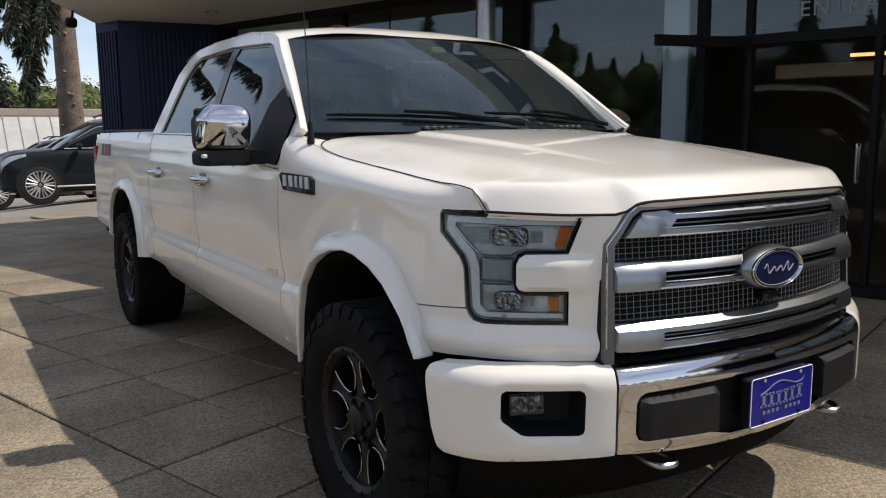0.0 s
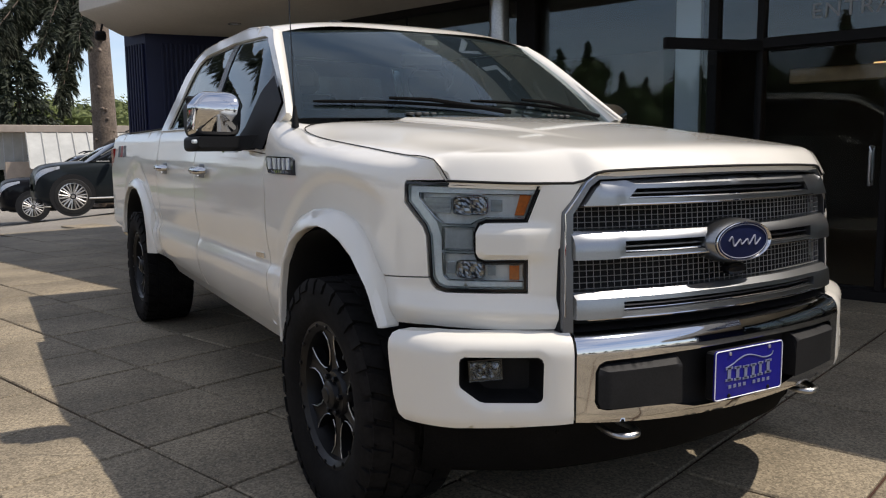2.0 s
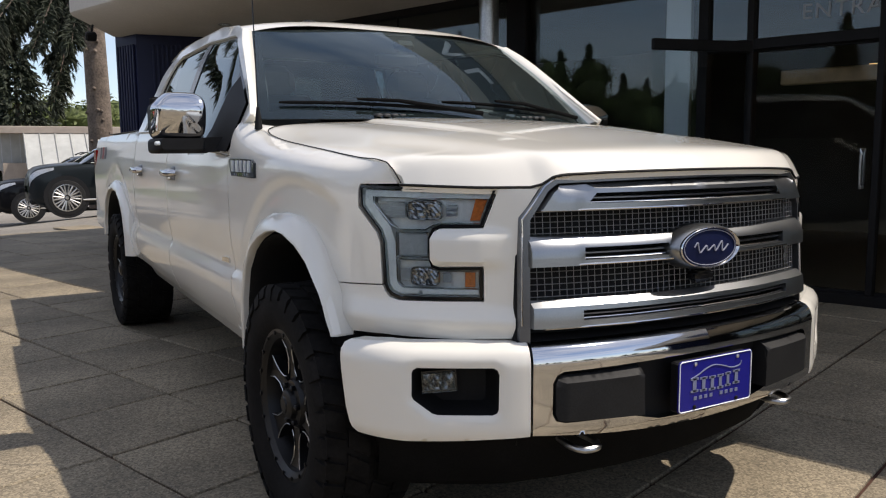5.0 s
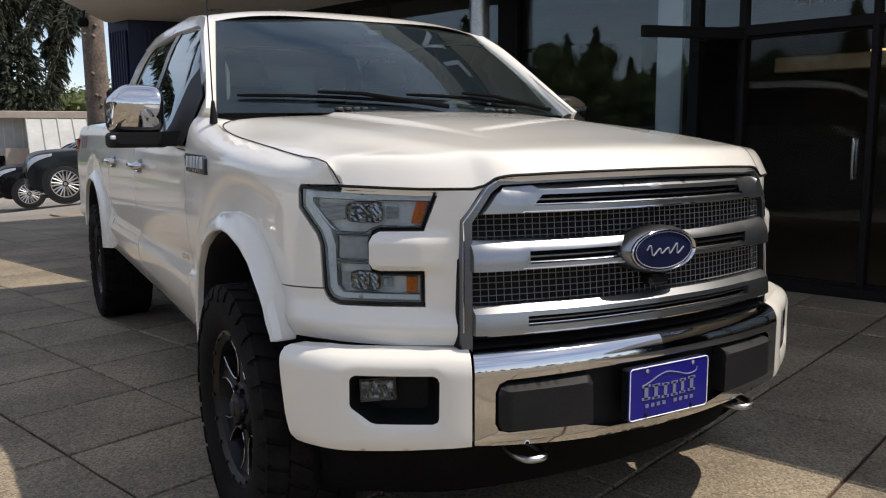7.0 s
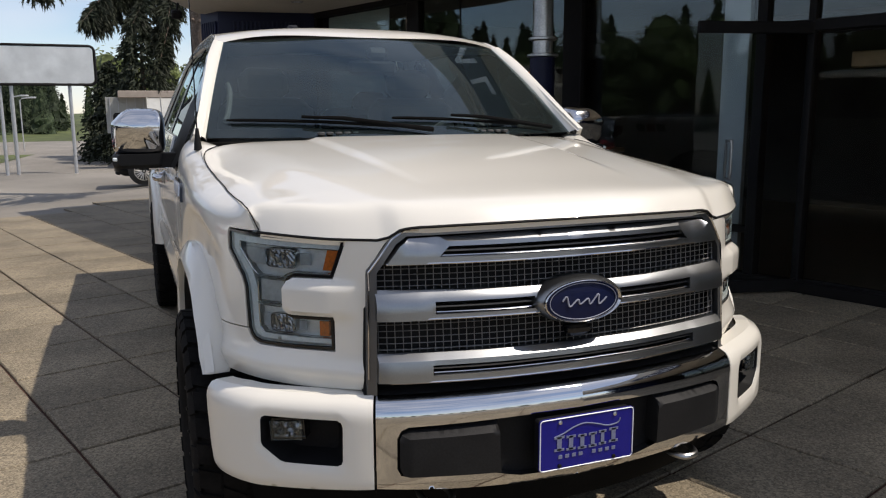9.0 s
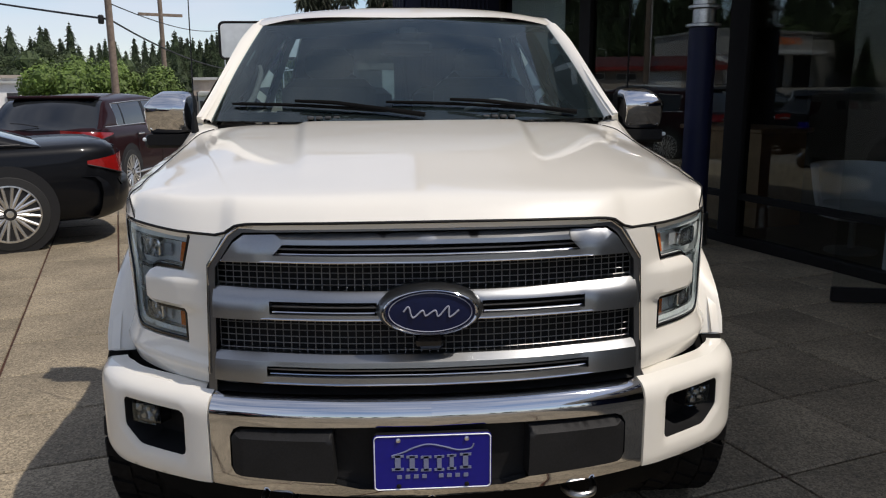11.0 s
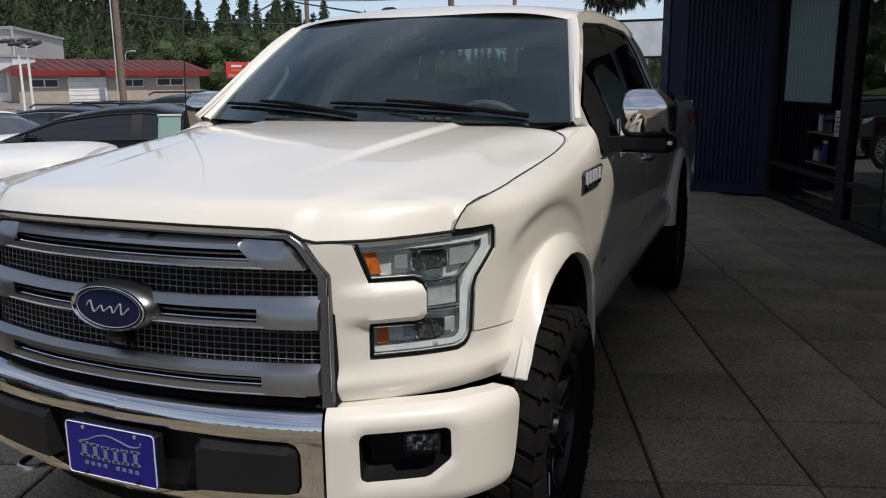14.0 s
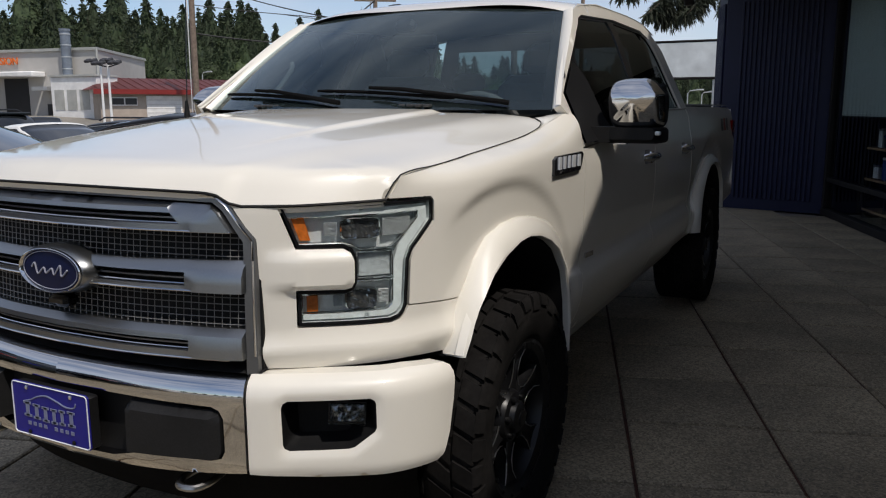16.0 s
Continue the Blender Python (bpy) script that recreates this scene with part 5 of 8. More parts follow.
PIPE_IN = [(0.527, 1.112), (0.880, 1.108), (0.886, 1.125), (0.500, 1.130), (0.497, 1.088), (0.563, 1.020), (0.578, 0.985), (0.586, 0.868), (0.600, 0.850), (0.624, 0.842), (0.850, 0.845), (0.850, 0.858), (0.630, 0.857), (0.615, 0.866), (0.609, 0.88), (0.607, 0.985), (0.592, 1.028), (0.527, 1.092)]
sides = [Mesh.mirrored, lambda m: m]
for sgn, conv in ((1, lambda m: m), (-1, Mesh.mirrored)):
    lamp = part("headlamp", conv(panel(LAMP, lamp_place(-0.032), 0.03, (), 0.0)), LAMP_GREY, truck, "clear C-shaped headlamp with amber corners")
    part("gasket", conv(panel(LAMP, lamp_place(-0.001), 0.02, [inset(LAMP, 0.0065)], 0.010)), GLOSS_BLACK, lamp)
    wall = dense(inset(LAMP, 0.008), 0.02)
    wall = wall + wall[:1]
    part("lamp_wall", conv(Mesh().grid([[body_at(a, b, -0.006) for a, b in wall], [body_at(a, b, -0.032) for a, b in wall]])), LAMP_GREY, lamp)
    part("light_pipe", conv(panel(PIPE_IN, lamp_place(-0.011), 0.012, (), 0.022)), LAMP_PIPE, lamp, "frosted daytime light strip")
    for nm, s0, s1, z0, z1, count, upright in (("reflector", 0.548, 0.636, 1.052, 1.098, 6, False), ("reflector", 0.758, 0.792, 1.058, 1.092, 5, False), ("corner_lens", 0.614, 0.704, 0.950, 1.010, 12, True), ("reflector", 0.620, 0.650, 0.876, 0.912, 5, False), ("reflector", 0.748, 0.772, 0.874, 0.902, 4, False)):
        rib_m = Mesh()
        cross = [(k / (4 * count), 0.007 * math.sin(math.pi * 2 * k / 4) ** 2) for k in range(4 * count + 1)]
        lay = [k / 5 for k in range(6)]
        if upright:
            rib_m.grid([[body_at(s0 + (s1 - s0) * f, z0 + (z1 - z0) * g, -0.026 + d + 0.004 * abs(g - 0.5)) for f, d in cross] for g in lay])
        else:
            rib_m.grid([[body_at(s0 + (s1 - s0) * g, z0 + (z1 - z0) * f, -0.026 + d + 0.006 * abs(g - 0.5)) for g in lay] for f, d in cross])
        part(nm, conv(rib_m), LAMP_RIB, lamp, "ribbed bright reflector", 20)
    for s0, s1, z0, z1 in ((0.645, 0.752, 1.048, 1.104), (0.655, 0.742, 0.866, 0.920)):
        sm, zm = (s0 + s1) / 2, (z0 + z1) / 2
        frame_loop = [(sm + (s1 - s0) / 2 * math.copysign(abs(math.cos(q)) ** 0.4, math.cos(q)), zm + (z1 - z0) / 2 * math.copysign(abs(math.sin(q)) ** 0.4, math.sin(q))) for q in [2 * math.pi * k / 28 for k in range(29)]]
        proj = part("projector", conv(Mesh().grid([[body_at(sm + (p - sm) * f, zm + (q - zm) * f, d) for p, q in frame_loop] for f, d in ((1.0, -0.030), (1.0, -0.010), (0.93, -0.007), (0.88, -0.012), (0.85, -0.024))])), CHROME, lamp, "chrome framed projector")
        facet = Mesh()
        nx, nz = 12, 6
        bump = random.Random(7)
        facet.grid([[body_at(sm + (s1 - s0) * 0.44 * (-1 + 2 * i / nx), zm + (z1 - z0) * 0.44 * (-1 + 2 * j / nz), -0.018 + bump.uniform(-0.0022, 0.0022)) for i in range(nx + 1)] for j in range(nz + 1)])
        part("projector_lens", conv(facet), LAMP_DARK, proj, "faceted dark lens", 0)
    for loop in ([(0.826, 1.048), (0.842, 1.108), (0.874, 1.108), (0.852, 1.048)], [(0.812, 0.864), (0.812, 0.905), (0.840, 0.905), (0.840, 0.864)]):
        part("amber_reflector", conv(panel(loop, lamp_place(-0.018), 0.012, (), 0.014)), AMBER, lamp)
    for loop in ([(0.530, 1.112), (0.880, 1.107), (0.856, 1.041), (0.745, 1.041), (0.722, 1.034), (0.700, 1.022), (0.612, 1.022), (0.590, 1.036), (0.530, 1.092)],
                 [(0.610, 0.946), (0.610, 1.014), (0.708, 1.014), (0.708, 0.946)],
                 [(0.610, 0.938), (0.710, 0.938), (0.722, 0.913), (0.745, 0.909), (0.852, 0.911), (0.852, 0.860), (0.626, 0.860), (0.612, 0.872)]):
        ring_pts = dense(loop, 0.012)
        part("bezel_line", conv(Mesh().tube([body_at(p, q, -0.013) for p, q in ring_pts + ring_pts[:1]], 0.0022, 6)), CHROME, lamp, "thin chrome bezel line")
        part("bezel_wall", conv(Mesh().grid([[body_at(p, q, d) for p, q in ring_pts + ring_pts[:1]] for d in (-0.014, -0.031)])), LAMP_SHADE, lamp)
    part("lamp_cover", conv(panel(inset(LAMP, 0.006), lamp_place(-0.005), 0.025, (), 0.0)), LAMP_GLASS, lamp, "clear lamp cover").visible_shadow = False

# mirrors
def rounded(x0, x1, z0, z1, r, y, chop=0.0):
    pts = []
    for cx, cz, a0 in ((x1 - r, z1 - r, 0), (x0 + r, z1 - r, 90), (x0 + r, z0 + r, 180), (x1 - r, z0 + r, 270)):
        pts += [Vector((cx + r * math.cos(radians(a0 + 15 * k)), y, cz + r * math.sin(radians(a0 + 15 * k)))) for k in range(7)]
    return [Vector((p.x, p.y, p.z - chop * max(0.0, (p.x - (x0 + x1) / 2) / (x1 - x0)) * smooth_step(z0, z1, p.z))) for p in pts]


for sgn, conv in ((1, lambda m: m), (-1, Mesh.mirrored)):
    def cap_point(a, b):
        """a, b from -1 to 1 over the cap; its brow leans back over an upright face."""
        sq = max(abs(a), abs(b), 1e-6)
        k = sq / max((abs(a) ** 5 + abs(b) ** 5) ** 0.2, 1e-6)
        x, z = 1.093 + 0.108 * a * k, 1.388 + 0.101 * b * k
        z -= 0.035 * smooth_step(0.2, 1.0, a) * smooth_step(0.0, 1.0, b)
        brow = 0.012 * math.log(1 + math.exp((z - 1.425) / 0.012))
        roll = 0.070 * max(0.0, (sq - 0.80) / 0.20) ** 2.6
        return Vector((x, 0.772 + 0.85 * brow + 0.9 * (x - 1.06) ** 2 + 0.012 * (1 - b) ** 2 + roll, z))

    grid_n = 28
    cap = Mesh().grid([[cap_point(-1 + 2 * i / grid_n, -1 + 2 * j / grid_n) for i in range(grid_n + 1)] for j in range(grid_n + 1)])
    mirror = part("side_mirror", conv(cap), CHROME, truck, "chrome capped tow mirror", 60)
    edge_ab = [(-1 + 2 * i / 14, -1) for i in range(14)] + [(1, -1 + 2 * i / 14) for i in range(14)] + [(1 - 2 * i / 14, 1) for i in range(14)] + [(-1, 1 - 2 * i / 14) for i in range(14)]
    edge = [cap_point(a, b) for a, b in edge_ab]
    mid = Vector((1.093, 0.0, 1.388))
    rim_rows = [edge, [Vector((mid.x + (p.x - mid.x) * 0.985, p.y + 0.006, mid.z + (p.z - mid.z) * 0.985)) for p in edge], [Vector((mid.x + (p.x - mid.x) * 0.985, 0.948, mid.z + (p.z - mid.z) * 0.985)) for p in edge]]
    part("mirror_shell", conv(Mesh().grid(rim_rows, closed=True)), BLACK, mirror, "black mirror housing behind the cap")
    low = Mesh().grid([rounded(1.0, 1.18, 1.252, 1.298, 0.014, 0.785), rounded(0.982, 1.20, 1.236, 1.298, 0.018, 0.82), rounded(0.982, 1.205, 1.236, 1.298, 0.018, 0.94)], closed=True)
    low.f.append(tuple(range(28)))
    low.f.append(tuple(range(56, 84)))
    part("mirror_base", conv(low), BLACK, mirror)
    part("mirror_back", conv(Mesh().box((1.094, 0.94, 1.385), (0.19, 0.02, 0.17), 0.01)), BLACK, mirror)
    part("mirror_glass", conv(Mesh().box((1.094, 0.952, 1.388), (0.180, 0.004, 0.155))), CHROME, mirror, "mirror glass")
    arm = Mesh().grid([[Vector((x, y + dy, z + dz)) for dy, dz in ((-0.05, -0.03), (0.06, -0.03), (0.06, 0.03), (-0.05, 0.03))] for x, y, z in ((0.88, 0.74, 1.275), (0.95, 0.77, 1.272), (1.02, 0.85, 1.270), (1.06, 0.88, 1.268))], closed=True)
    part("mirror_arm", conv(arm), BLACK, mirror)
    part("signal_lamp", conv(Mesh().box((1.180, 0.806, 1.277), (0.044, 0.03, 0.016), 0.004)), LAMP_PIPE, mirror)
    part("puddle_lamp", conv(Mesh().box((1.03, 0.86, 1.234), (0.06, 0.03, 0.006))), CHROME, mirror)
    sail = Mesh().grid([[flank(y, z, 0.012) for y, z in ((0.618, 1.236), (0.602, 1.43), (0.80, 1.553))], [flank(y, z, 0.014) for y, z in ((0.80, 1.248), (0.80, 1.40), (0.86, 1.50))], [flank(y, z, 0.006) for y, z in ((1.0, 1.262), (0.93, 1.34), (0.90, 1.48))]])
    part("mirror_sail", conv(sail), BLACK, truck)

# badges, antenna, trim on the sides
DECAL = material("box_side_decal", (0.06, 0.05, 0.05), 0.5, grain=0.2, scale=14)
DECAL_RED = material("box_side_red", (0.30, 0.03, 0.02), 0.5, grain=0.2, scale=14)
BADGE_SILVER = material("badge_silver", (0.72, 0.73, 0.74), 0.25, metal=0.4, grain=0.05, scale=60)
for sgn, conv in ((1, lambda m: m), (-1, Mesh.mirrored)):
    bp = [(sy(y), z) for y, z in ((0.245, 1.200), (0.28, 1.212), (0.55, 1.216), (0.565, 1.205), (0.52, 1.150), (0.235, 1.146))]
    bd = part("fender_badge", conv(panel(bp, lambda s, z, o: body_at(s, z, o + 0.010), 0.02, (), 0.012)), GLOSS_BLACK, truck, "chrome and black fender badge")
    for y, w in ((0.285, 0.026), (0.335, 0.020), (0.385, 0.016), (0.435, 0.030), (0.495, 0.026)):
        bar_q = [(sy(y + w / 2 + 0.012), 1.208), (sy(y - w / 2 + 0.012), 1.208), (sy(y - w / 2), 1.166), (sy(y + w / 2), 1.166)]
        part("badge_bar", conv(panel(bar_q, lambda s, z, o: body_at(s, z, o + 0.0145), 0.02, (), 0.006)), BADGE_SILVER, bd, "bright silver bar")
    for i in range(7):
        y = 0.30 + 0.026 * i
        part("badge_bar", conv(panel([(sy(y + 0.016), 1.162), (sy(y), 1.162), (sy(y), 1.152), (sy(y + 0.016), 1.152)], lambda s, z, o: body_at(s, z, o + 0.013), 0.02, (), 0.003)), CHROME, bd)
    vb = [(sy(y), z) for y, z in ((0.67, 0.812), (0.78, 0.806), (0.78, 0.786), (0.67, 0.79))]
    part("door_badge", conv(panel(vb, lambda s, z, o: body_at(s, z, o + 0.006), 0.03, (), 0.008)), CHROME, truck)
    for y, w, mt in ((4.06, 0.10, DECAL), (4.19, 0.10, DECAL_RED), (4.32, 0.10, DECAL)):
        tb = [(sy(y + 0.03), 1.29), (sy(y + w + 0.03), 1.29), (sy(y + w), 1.20), (sy(y), 1.20)]
        part("box_decal", conv(panel(tb, lambda s, z, o: body_at(s, z, o + 0.002), 0.05, (), 0.0)), mt, truck)
    tl = Mesh().grid([[Vector((x, y, z)) for x, y in ((0.94, 4.60), (0.965, 4.62), (0.968, 4.72), (0.90, 4.745), (0.80, 4.75))] for z in (0.97, 1.0, 1.25, 1.27)])
    part("tail_lamp", conv(tl), RED_LENS, truck, "red tail lamp")
mast = part("mast_antenna", Mesh().tube([(-0.885, 0.45, 1.33), (-0.885, 0.452, 1.40), (-0.884, 0.50, 2.2)], [0.004, 0.0028, 0.0018], 8), GLOSS_BLACK, truck, "thin black whip antenna")
part("antenna_foot", Mesh().lathe([(0.016, 0.0), (0.013, 0.03), (0.006, 0.085)], (-0.885, 0.45, 1.325), (0, 0, 1), 14), BLACK, mast)
tg = Mesh().grid([[Vector((x, 4.735 - 0.01 * abs(x), z)) for x in (-0.93, -0.5, 0, 0.5, 0.93)] for z in (0.62, 0.8, 1.2, 1.36)])
part("tailgate", tg, PAINT, truck)
part("rear_bumper", Mesh().box((0, 4.80, 0.60), (1.8, 0.16, 0.18), 0.04), CHROME, truck)
bedf = Mesh().box((0, 3.76, 0.82), (1.75, 1.86, 0.1)).box((0, 2.86, 1.05), (1.75, 0.05, 0.56))
part("cargo_bed", bedf, BLACK, truck)
part("underbody", Mesh().box((0, 1.9, 0.60), (1.5, 5.2, 0.18), 0.05), BLACK, truck)
for x in (-0.42, 0.42):
    part("frame_rail", Mesh().box((x, 1.9, 0.47), (0.08, 5.3, 0.12), 0.01), BLACK, truck)
for y in (FRONT_AXLE, REAR_AXLE):
    part("axle", Mesh().tube([(-0.75, y, AXLE_Z), (0.75, y, AXLE_Z)], 0.05, 12).lathe([(0.05, -0.13), (0.14, -0.05), (0.14, 0.05), (0.05, 0.13)], (0.1, y, AXLE_Z), (0, 1, 0), 16), BLACK, truck)

# wiper blades
for x0, x1, px, b0, b1 in ((-0.755, -0.10, -0.13, 0.12, 0.055), (-0.105, 0.50, 0.52, 0.12, 0.06)):
    n = 14
    blade = []
    for i in range(n + 1):
        f = i / n
        x = x0 + (x1 - x0) * f
        b = b0 + (b1 - b0) * f + 0.01 * math.sin(math.pi * f)
        blade.append(screen(x / (0.845 - 0.155 * b), b, 0.014))
    w = part("wiper", Mesh().tube(blade, [0.005] + [0.0075] * (n - 1) + [0.005], 6), DAM, truck, "black windscreen wiper")
    elbow = screen((px + 0.18) / 0.84, 0.02, 0.02)
    part("wiper_arm", Mesh().tube([blade[6] + Vector((0, -0.01, 0.018)), blade[9] + Vector((0.02, -0.02, 0.018)), elbow], [0.006, 0.008, 0.010], 8), DAM, w)

# wheels
def tyre_profile():
    return [(0.250, -0.135), (0.275, -0.152), (0.330, -0.162), (0.385, -0.160), (0.415, -0.150), (0.428, -0.135), (0.431, -0.07), (0.432, 0.0), (0.431, 0.07), (0.428, 0.135), (0.415, 0.150), (0.385, 0.160), (0.330, 0.162), (0.275, 0.152), (0.250, 0.135)]


def make_wheel():
    w = thing("wheel", "black six-spoke alloy wheel with milled edges and chunky mud tyre", "wheel")
    A = (1, 0, 0)
    tyre = part("tyre", Mesh().lathe(tyre_profile(), (0, 0, 0), A, 96, caps=False), TYRE, w, "worn black mud-terrain tyre")
    tread = Mesh()
    n = 32
    for i in range(n):
        a = 2 * math.pi * i / n
        for side in (-1, 1):
            sh = 0.5 if side > 0 else 0.0
            ang = a + sh * 2 * math.pi / n
            def lug(x0, x1, a0, a1, r0, r1, skew=0.0):
                pts = []
                for r in (r0, r1):
                    k = 0.92 if r == r1 else 1.0
                    for xx, aa in ((x0, a0 - skew), (x1, a0 + skew), (x1, a1 + skew), (x0, a1 - skew)):
                        am = (a0 + a1) / 2
                        ak = am + (aa - am) * k
                        pts.append((xx, r * math.cos(ang + ak), r * math.sin(ang + ak)))
                tread.add(pts, [(4, 5, 6, 7), (0, 1, 5, 4), (1, 2, 6, 5), (2, 3, 7, 6), (3, 0, 4, 7)])
            wd = 2 * math.pi / n
            lug(side * 0.088, side * 0.150, -0.39 * wd, 0.40 * wd, 0.424, 0.4405, 0.03 * side)
            lug(side * 0.010, side * 0.080, -0.36 * wd, 0.38 * wd, 0.428, 0.4415, 0.06 * side)
            # shoulder block running down the sidewall
            pts = []
            for xx, r in ((side * 0.148, 0.4400), (side * 0.1595, 0.424), (side * 0.1660, 0.392 if i % 2 else 0.375)):
                for aa in (-0.36 * wd, 0.38 * wd):
                    pts.append((xx, r * math.cos(ang + aa), r * math.sin(ang + aa)))
            tread.add(pts, [(0, 1, 3, 2), (2, 3, 5, 4)])
            inner = [(p[0] - side * 0.014, p[1] * 0.99, p[2] * 0.99) for p in pts]
            tread.add(pts + inner, [(0, 2, 8, 6), (2, 4, 10, 8), (1, 7, 9, 3), (3, 9, 11, 5), (4, 5, 11, 10)])
    part("tread", tread, TYRE, tyre, "", 30)
    part("rim", Mesh().lathe([(0.262, -0.13), (0.245, -0.12), (0.215, -0.10), (0.210, 0.05), (0.222, 0.10), (0.228, 0.125), (0.248, 0.140), (0.262, 0.138), (0.264, 0.125)], (0, 0, 0), A, 72, caps=False), RIM_BLACK, w, "gloss black rim")
    part("brake_disc", Mesh().lathe([(0.17, -0.02), (0.17, 0.0), (0.06, 0.0)], (0, 0, 0), A, 40), GREY_TRIM, w)
    part("hub", Mesh().lathe([(0.092, 0.02), (0.092, 0.090), (0.080, 0.108), (0.055, 0.112), (0.050, 0.128), (0.035, 0.136), (0.0, 0.138)], (0, 0, 0), A, 40, caps=False), RIM_BLACK, w)
    part("hub_cap", Mesh().lathe([(0.030, 0.136), (0.026, 0.141), (0.004, 0.142)], (0, 0, 0), A, 24), RIM_BLACK, w, "black centre cap")
    for k in range(6):
        a0 = 2 * math.pi * k / 6 + 0.2
        nut = (0.112, 0.068 * math.cos(a0 + 0.5), 0.068 * math.sin(a0 + 0.5))
        part("lug_nut", Mesh().lathe([(0.010, -0.02), (0.010, 0.010), (0.005, 0.014)], nut, A, 8), RIM_BLACK, w)
        ca, sa = math.cos(a0), math.sin(a0)
        rows = []
        for r, half, x in ((0.070, 0.036, 0.100), (0.105, 0.027, 0.099), (0.15, 0.023, 0.100), (0.185, 0.028, 0.104), (0.212, 0.046, 0.110), (0.226, 0.056, 0.114)):
            pt = lambda tt, xx: Vector((xx, r * ca - tt * sa, r * sa + tt * ca))
            rows.append([pt(-half, x - 0.035), pt(-half * 0.88, x), pt(-half * 0.3, x - 0.006), pt(half * 0.3, x - 0.006), pt(half * 0.88, x), pt(half, x - 0.035)])
        spoke = part("spoke", Mesh().grid(rows, closed=True), RIM_BLACK, w)
        for sd in (-1, 1):
            bent = [Vector((x + 0.002, r * ca - sd * tt * sa, r * sa + sd * tt * ca)) for r, tt, x in ((0.218, 0.046, 0.112), (0.188, 0.027, 0.105), (0.150, 0.022, 0.101), (0.118, 0.029, 0.100), (0.098, 0.042, 0.099))]
            part("milled_edge", Mesh().tube(bent, [0.0014, 0.0021, 0.0023, 0.0021, 0.0014], 6), MILLED, spoke, "bright milled spoke edge")
    for k in range(18):
        a0 = 2 * math.pi * k / 18
        part("rim_bolt", Mesh().lathe([(0.0075, 0.0), (0.0075, 0.004), (0.003, 0.006)], (0.139, 0.247 * math.cos(a0), 0.247 * math.sin(a0)), A, 8), RIM_BLACK, w)
    # a wide rim in a lower tyre
    for ob in w.children_recursive:
        rubber = ob.data.materials[0] == TYRE
        for v in ob.data.vertices:
            r = math.hypot(v.co.y, v.co.z)
            k = (0.250 + (r - 0.250) * 0.81) / r if rubber else 0.975
            v.co.y *= k
            v.co.z *= k
    return w


wheel = make_wheel()
WHEEL_X, FRONT_X = 0.838, 0.860
right = wheel
right.matrix_world = Matrix.Translation((FRONT_X, FRONT_AXLE, AXLE_Z)) @ Matrix.Rotation(radians(10), 4, "X")
tagged(right, group="truck wheels")
for x, y, turn, spin in ((WHEEL_X, REAR_AXLE, 0, 40), (-FRONT_X, FRONT_AXLE, 180, 25), (-WHEEL_X, REAR_AXLE, 180, -13)):
    copy_thing(wheel, Matrix.Translation((x, y, AXLE_Z)) @ Matrix.Rotation(radians(turn), 4, "Z") @ Matrix.Rotation(radians(spin), 4, "X"))

# cabin
part("cabin_floor", Mesh().box((0, 1.6, 0.66), (1.6, 2.1, 0.06)), CABIN, truck)
part("dashboard", Mesh().grid([[Vector((x, y, z)) for x in (-0.84, -0.4, 0, 0.4, 0.84)] for y, z in ((0.40, 1.30), (0.60, 1.335), (0.78, 1.30), (0.86, 1.18), (0.86, 0.80))]), CABIN, truck)
part("headliner", Mesh().grid([[Vector((a * 0.68, y, 1.80 + 0.05 * (1 - abs(a)))) for a in (-1, -0.5, 0, 0.5, 1)] for y in (1.15, 1.5, 2.0, 2.5)]), HEADLINER, truck)
for x in (-0.42, 0.42):
    seat = part("seat", Mesh().box((x, 1.28, 0.92), (0.54, 0.54, 0.16), 0.05), SEAT, truck, "dark leather front seat")
    part("backrest", Mesh().box((x, 1.60, 1.24), (0.52, 0.14, 0.62), 0.06, Matrix.Rotation(radians(-14), 3, "X")), SEAT, seat)
    part("headrest", Mesh().box((x, 1.70, 1.62), (0.27, 0.10, 0.17), 0.045, Matrix.Rotation(radians(-10), 3, "X")), SEAT, seat)
    rs = part("rear_seat", Mesh().box((x, 2.10, 0.90), (0.70, 0.48, 0.16), 0.05), SEAT, truck)
    part("backrest", Mesh().box((x, 2.45, 1.20), (0.70, 0.14, 0.58), 0.05, Matrix.Rotation(radians(-12), 3, "X")), SEAT, rs)
    part("headrest", Mesh().box((x, 2.50, 1.53), (0.24, 0.09, 0.13), 0.04), SEAT, rs)
sw_c, sw_n = Vector((0.40, 0.93, 1.26)), Vector((0, 0.90, 0.42)).normalized()
p_ax = Vector((1, 0, 0))
q_ax = sw_n.cross(p_ax)
circle = [sw_c + (p_ax * math.cos(2 * math.pi * i / 28) + q_ax * math.sin(2 * math.pi * i / 28)) * 0.19 for i in range(29)]
sw_ob = part("steering_wheel", Mesh().tube(circle, 0.016, 8, ends=False), SEAT, truck, "leather steering wheel")
part("wheel_hub", Mesh().lathe([(0.07, -0.02), (0.06, 0.03)], sw_c + sw_n * -0.01, sw_n, 20).tube([circle[0], sw_c, circle[14]], 0.018, 6).tube([sw_c, circle[21]], 0.018, 6).tube([sw_c, circle[7]], 0.018, 6), CABIN, sw_ob)
part("rear_view_mirror", Mesh().box((0, 1.02, 1.68), (0.24, 0.03, 0.07), 0.02), BLACK, truck)
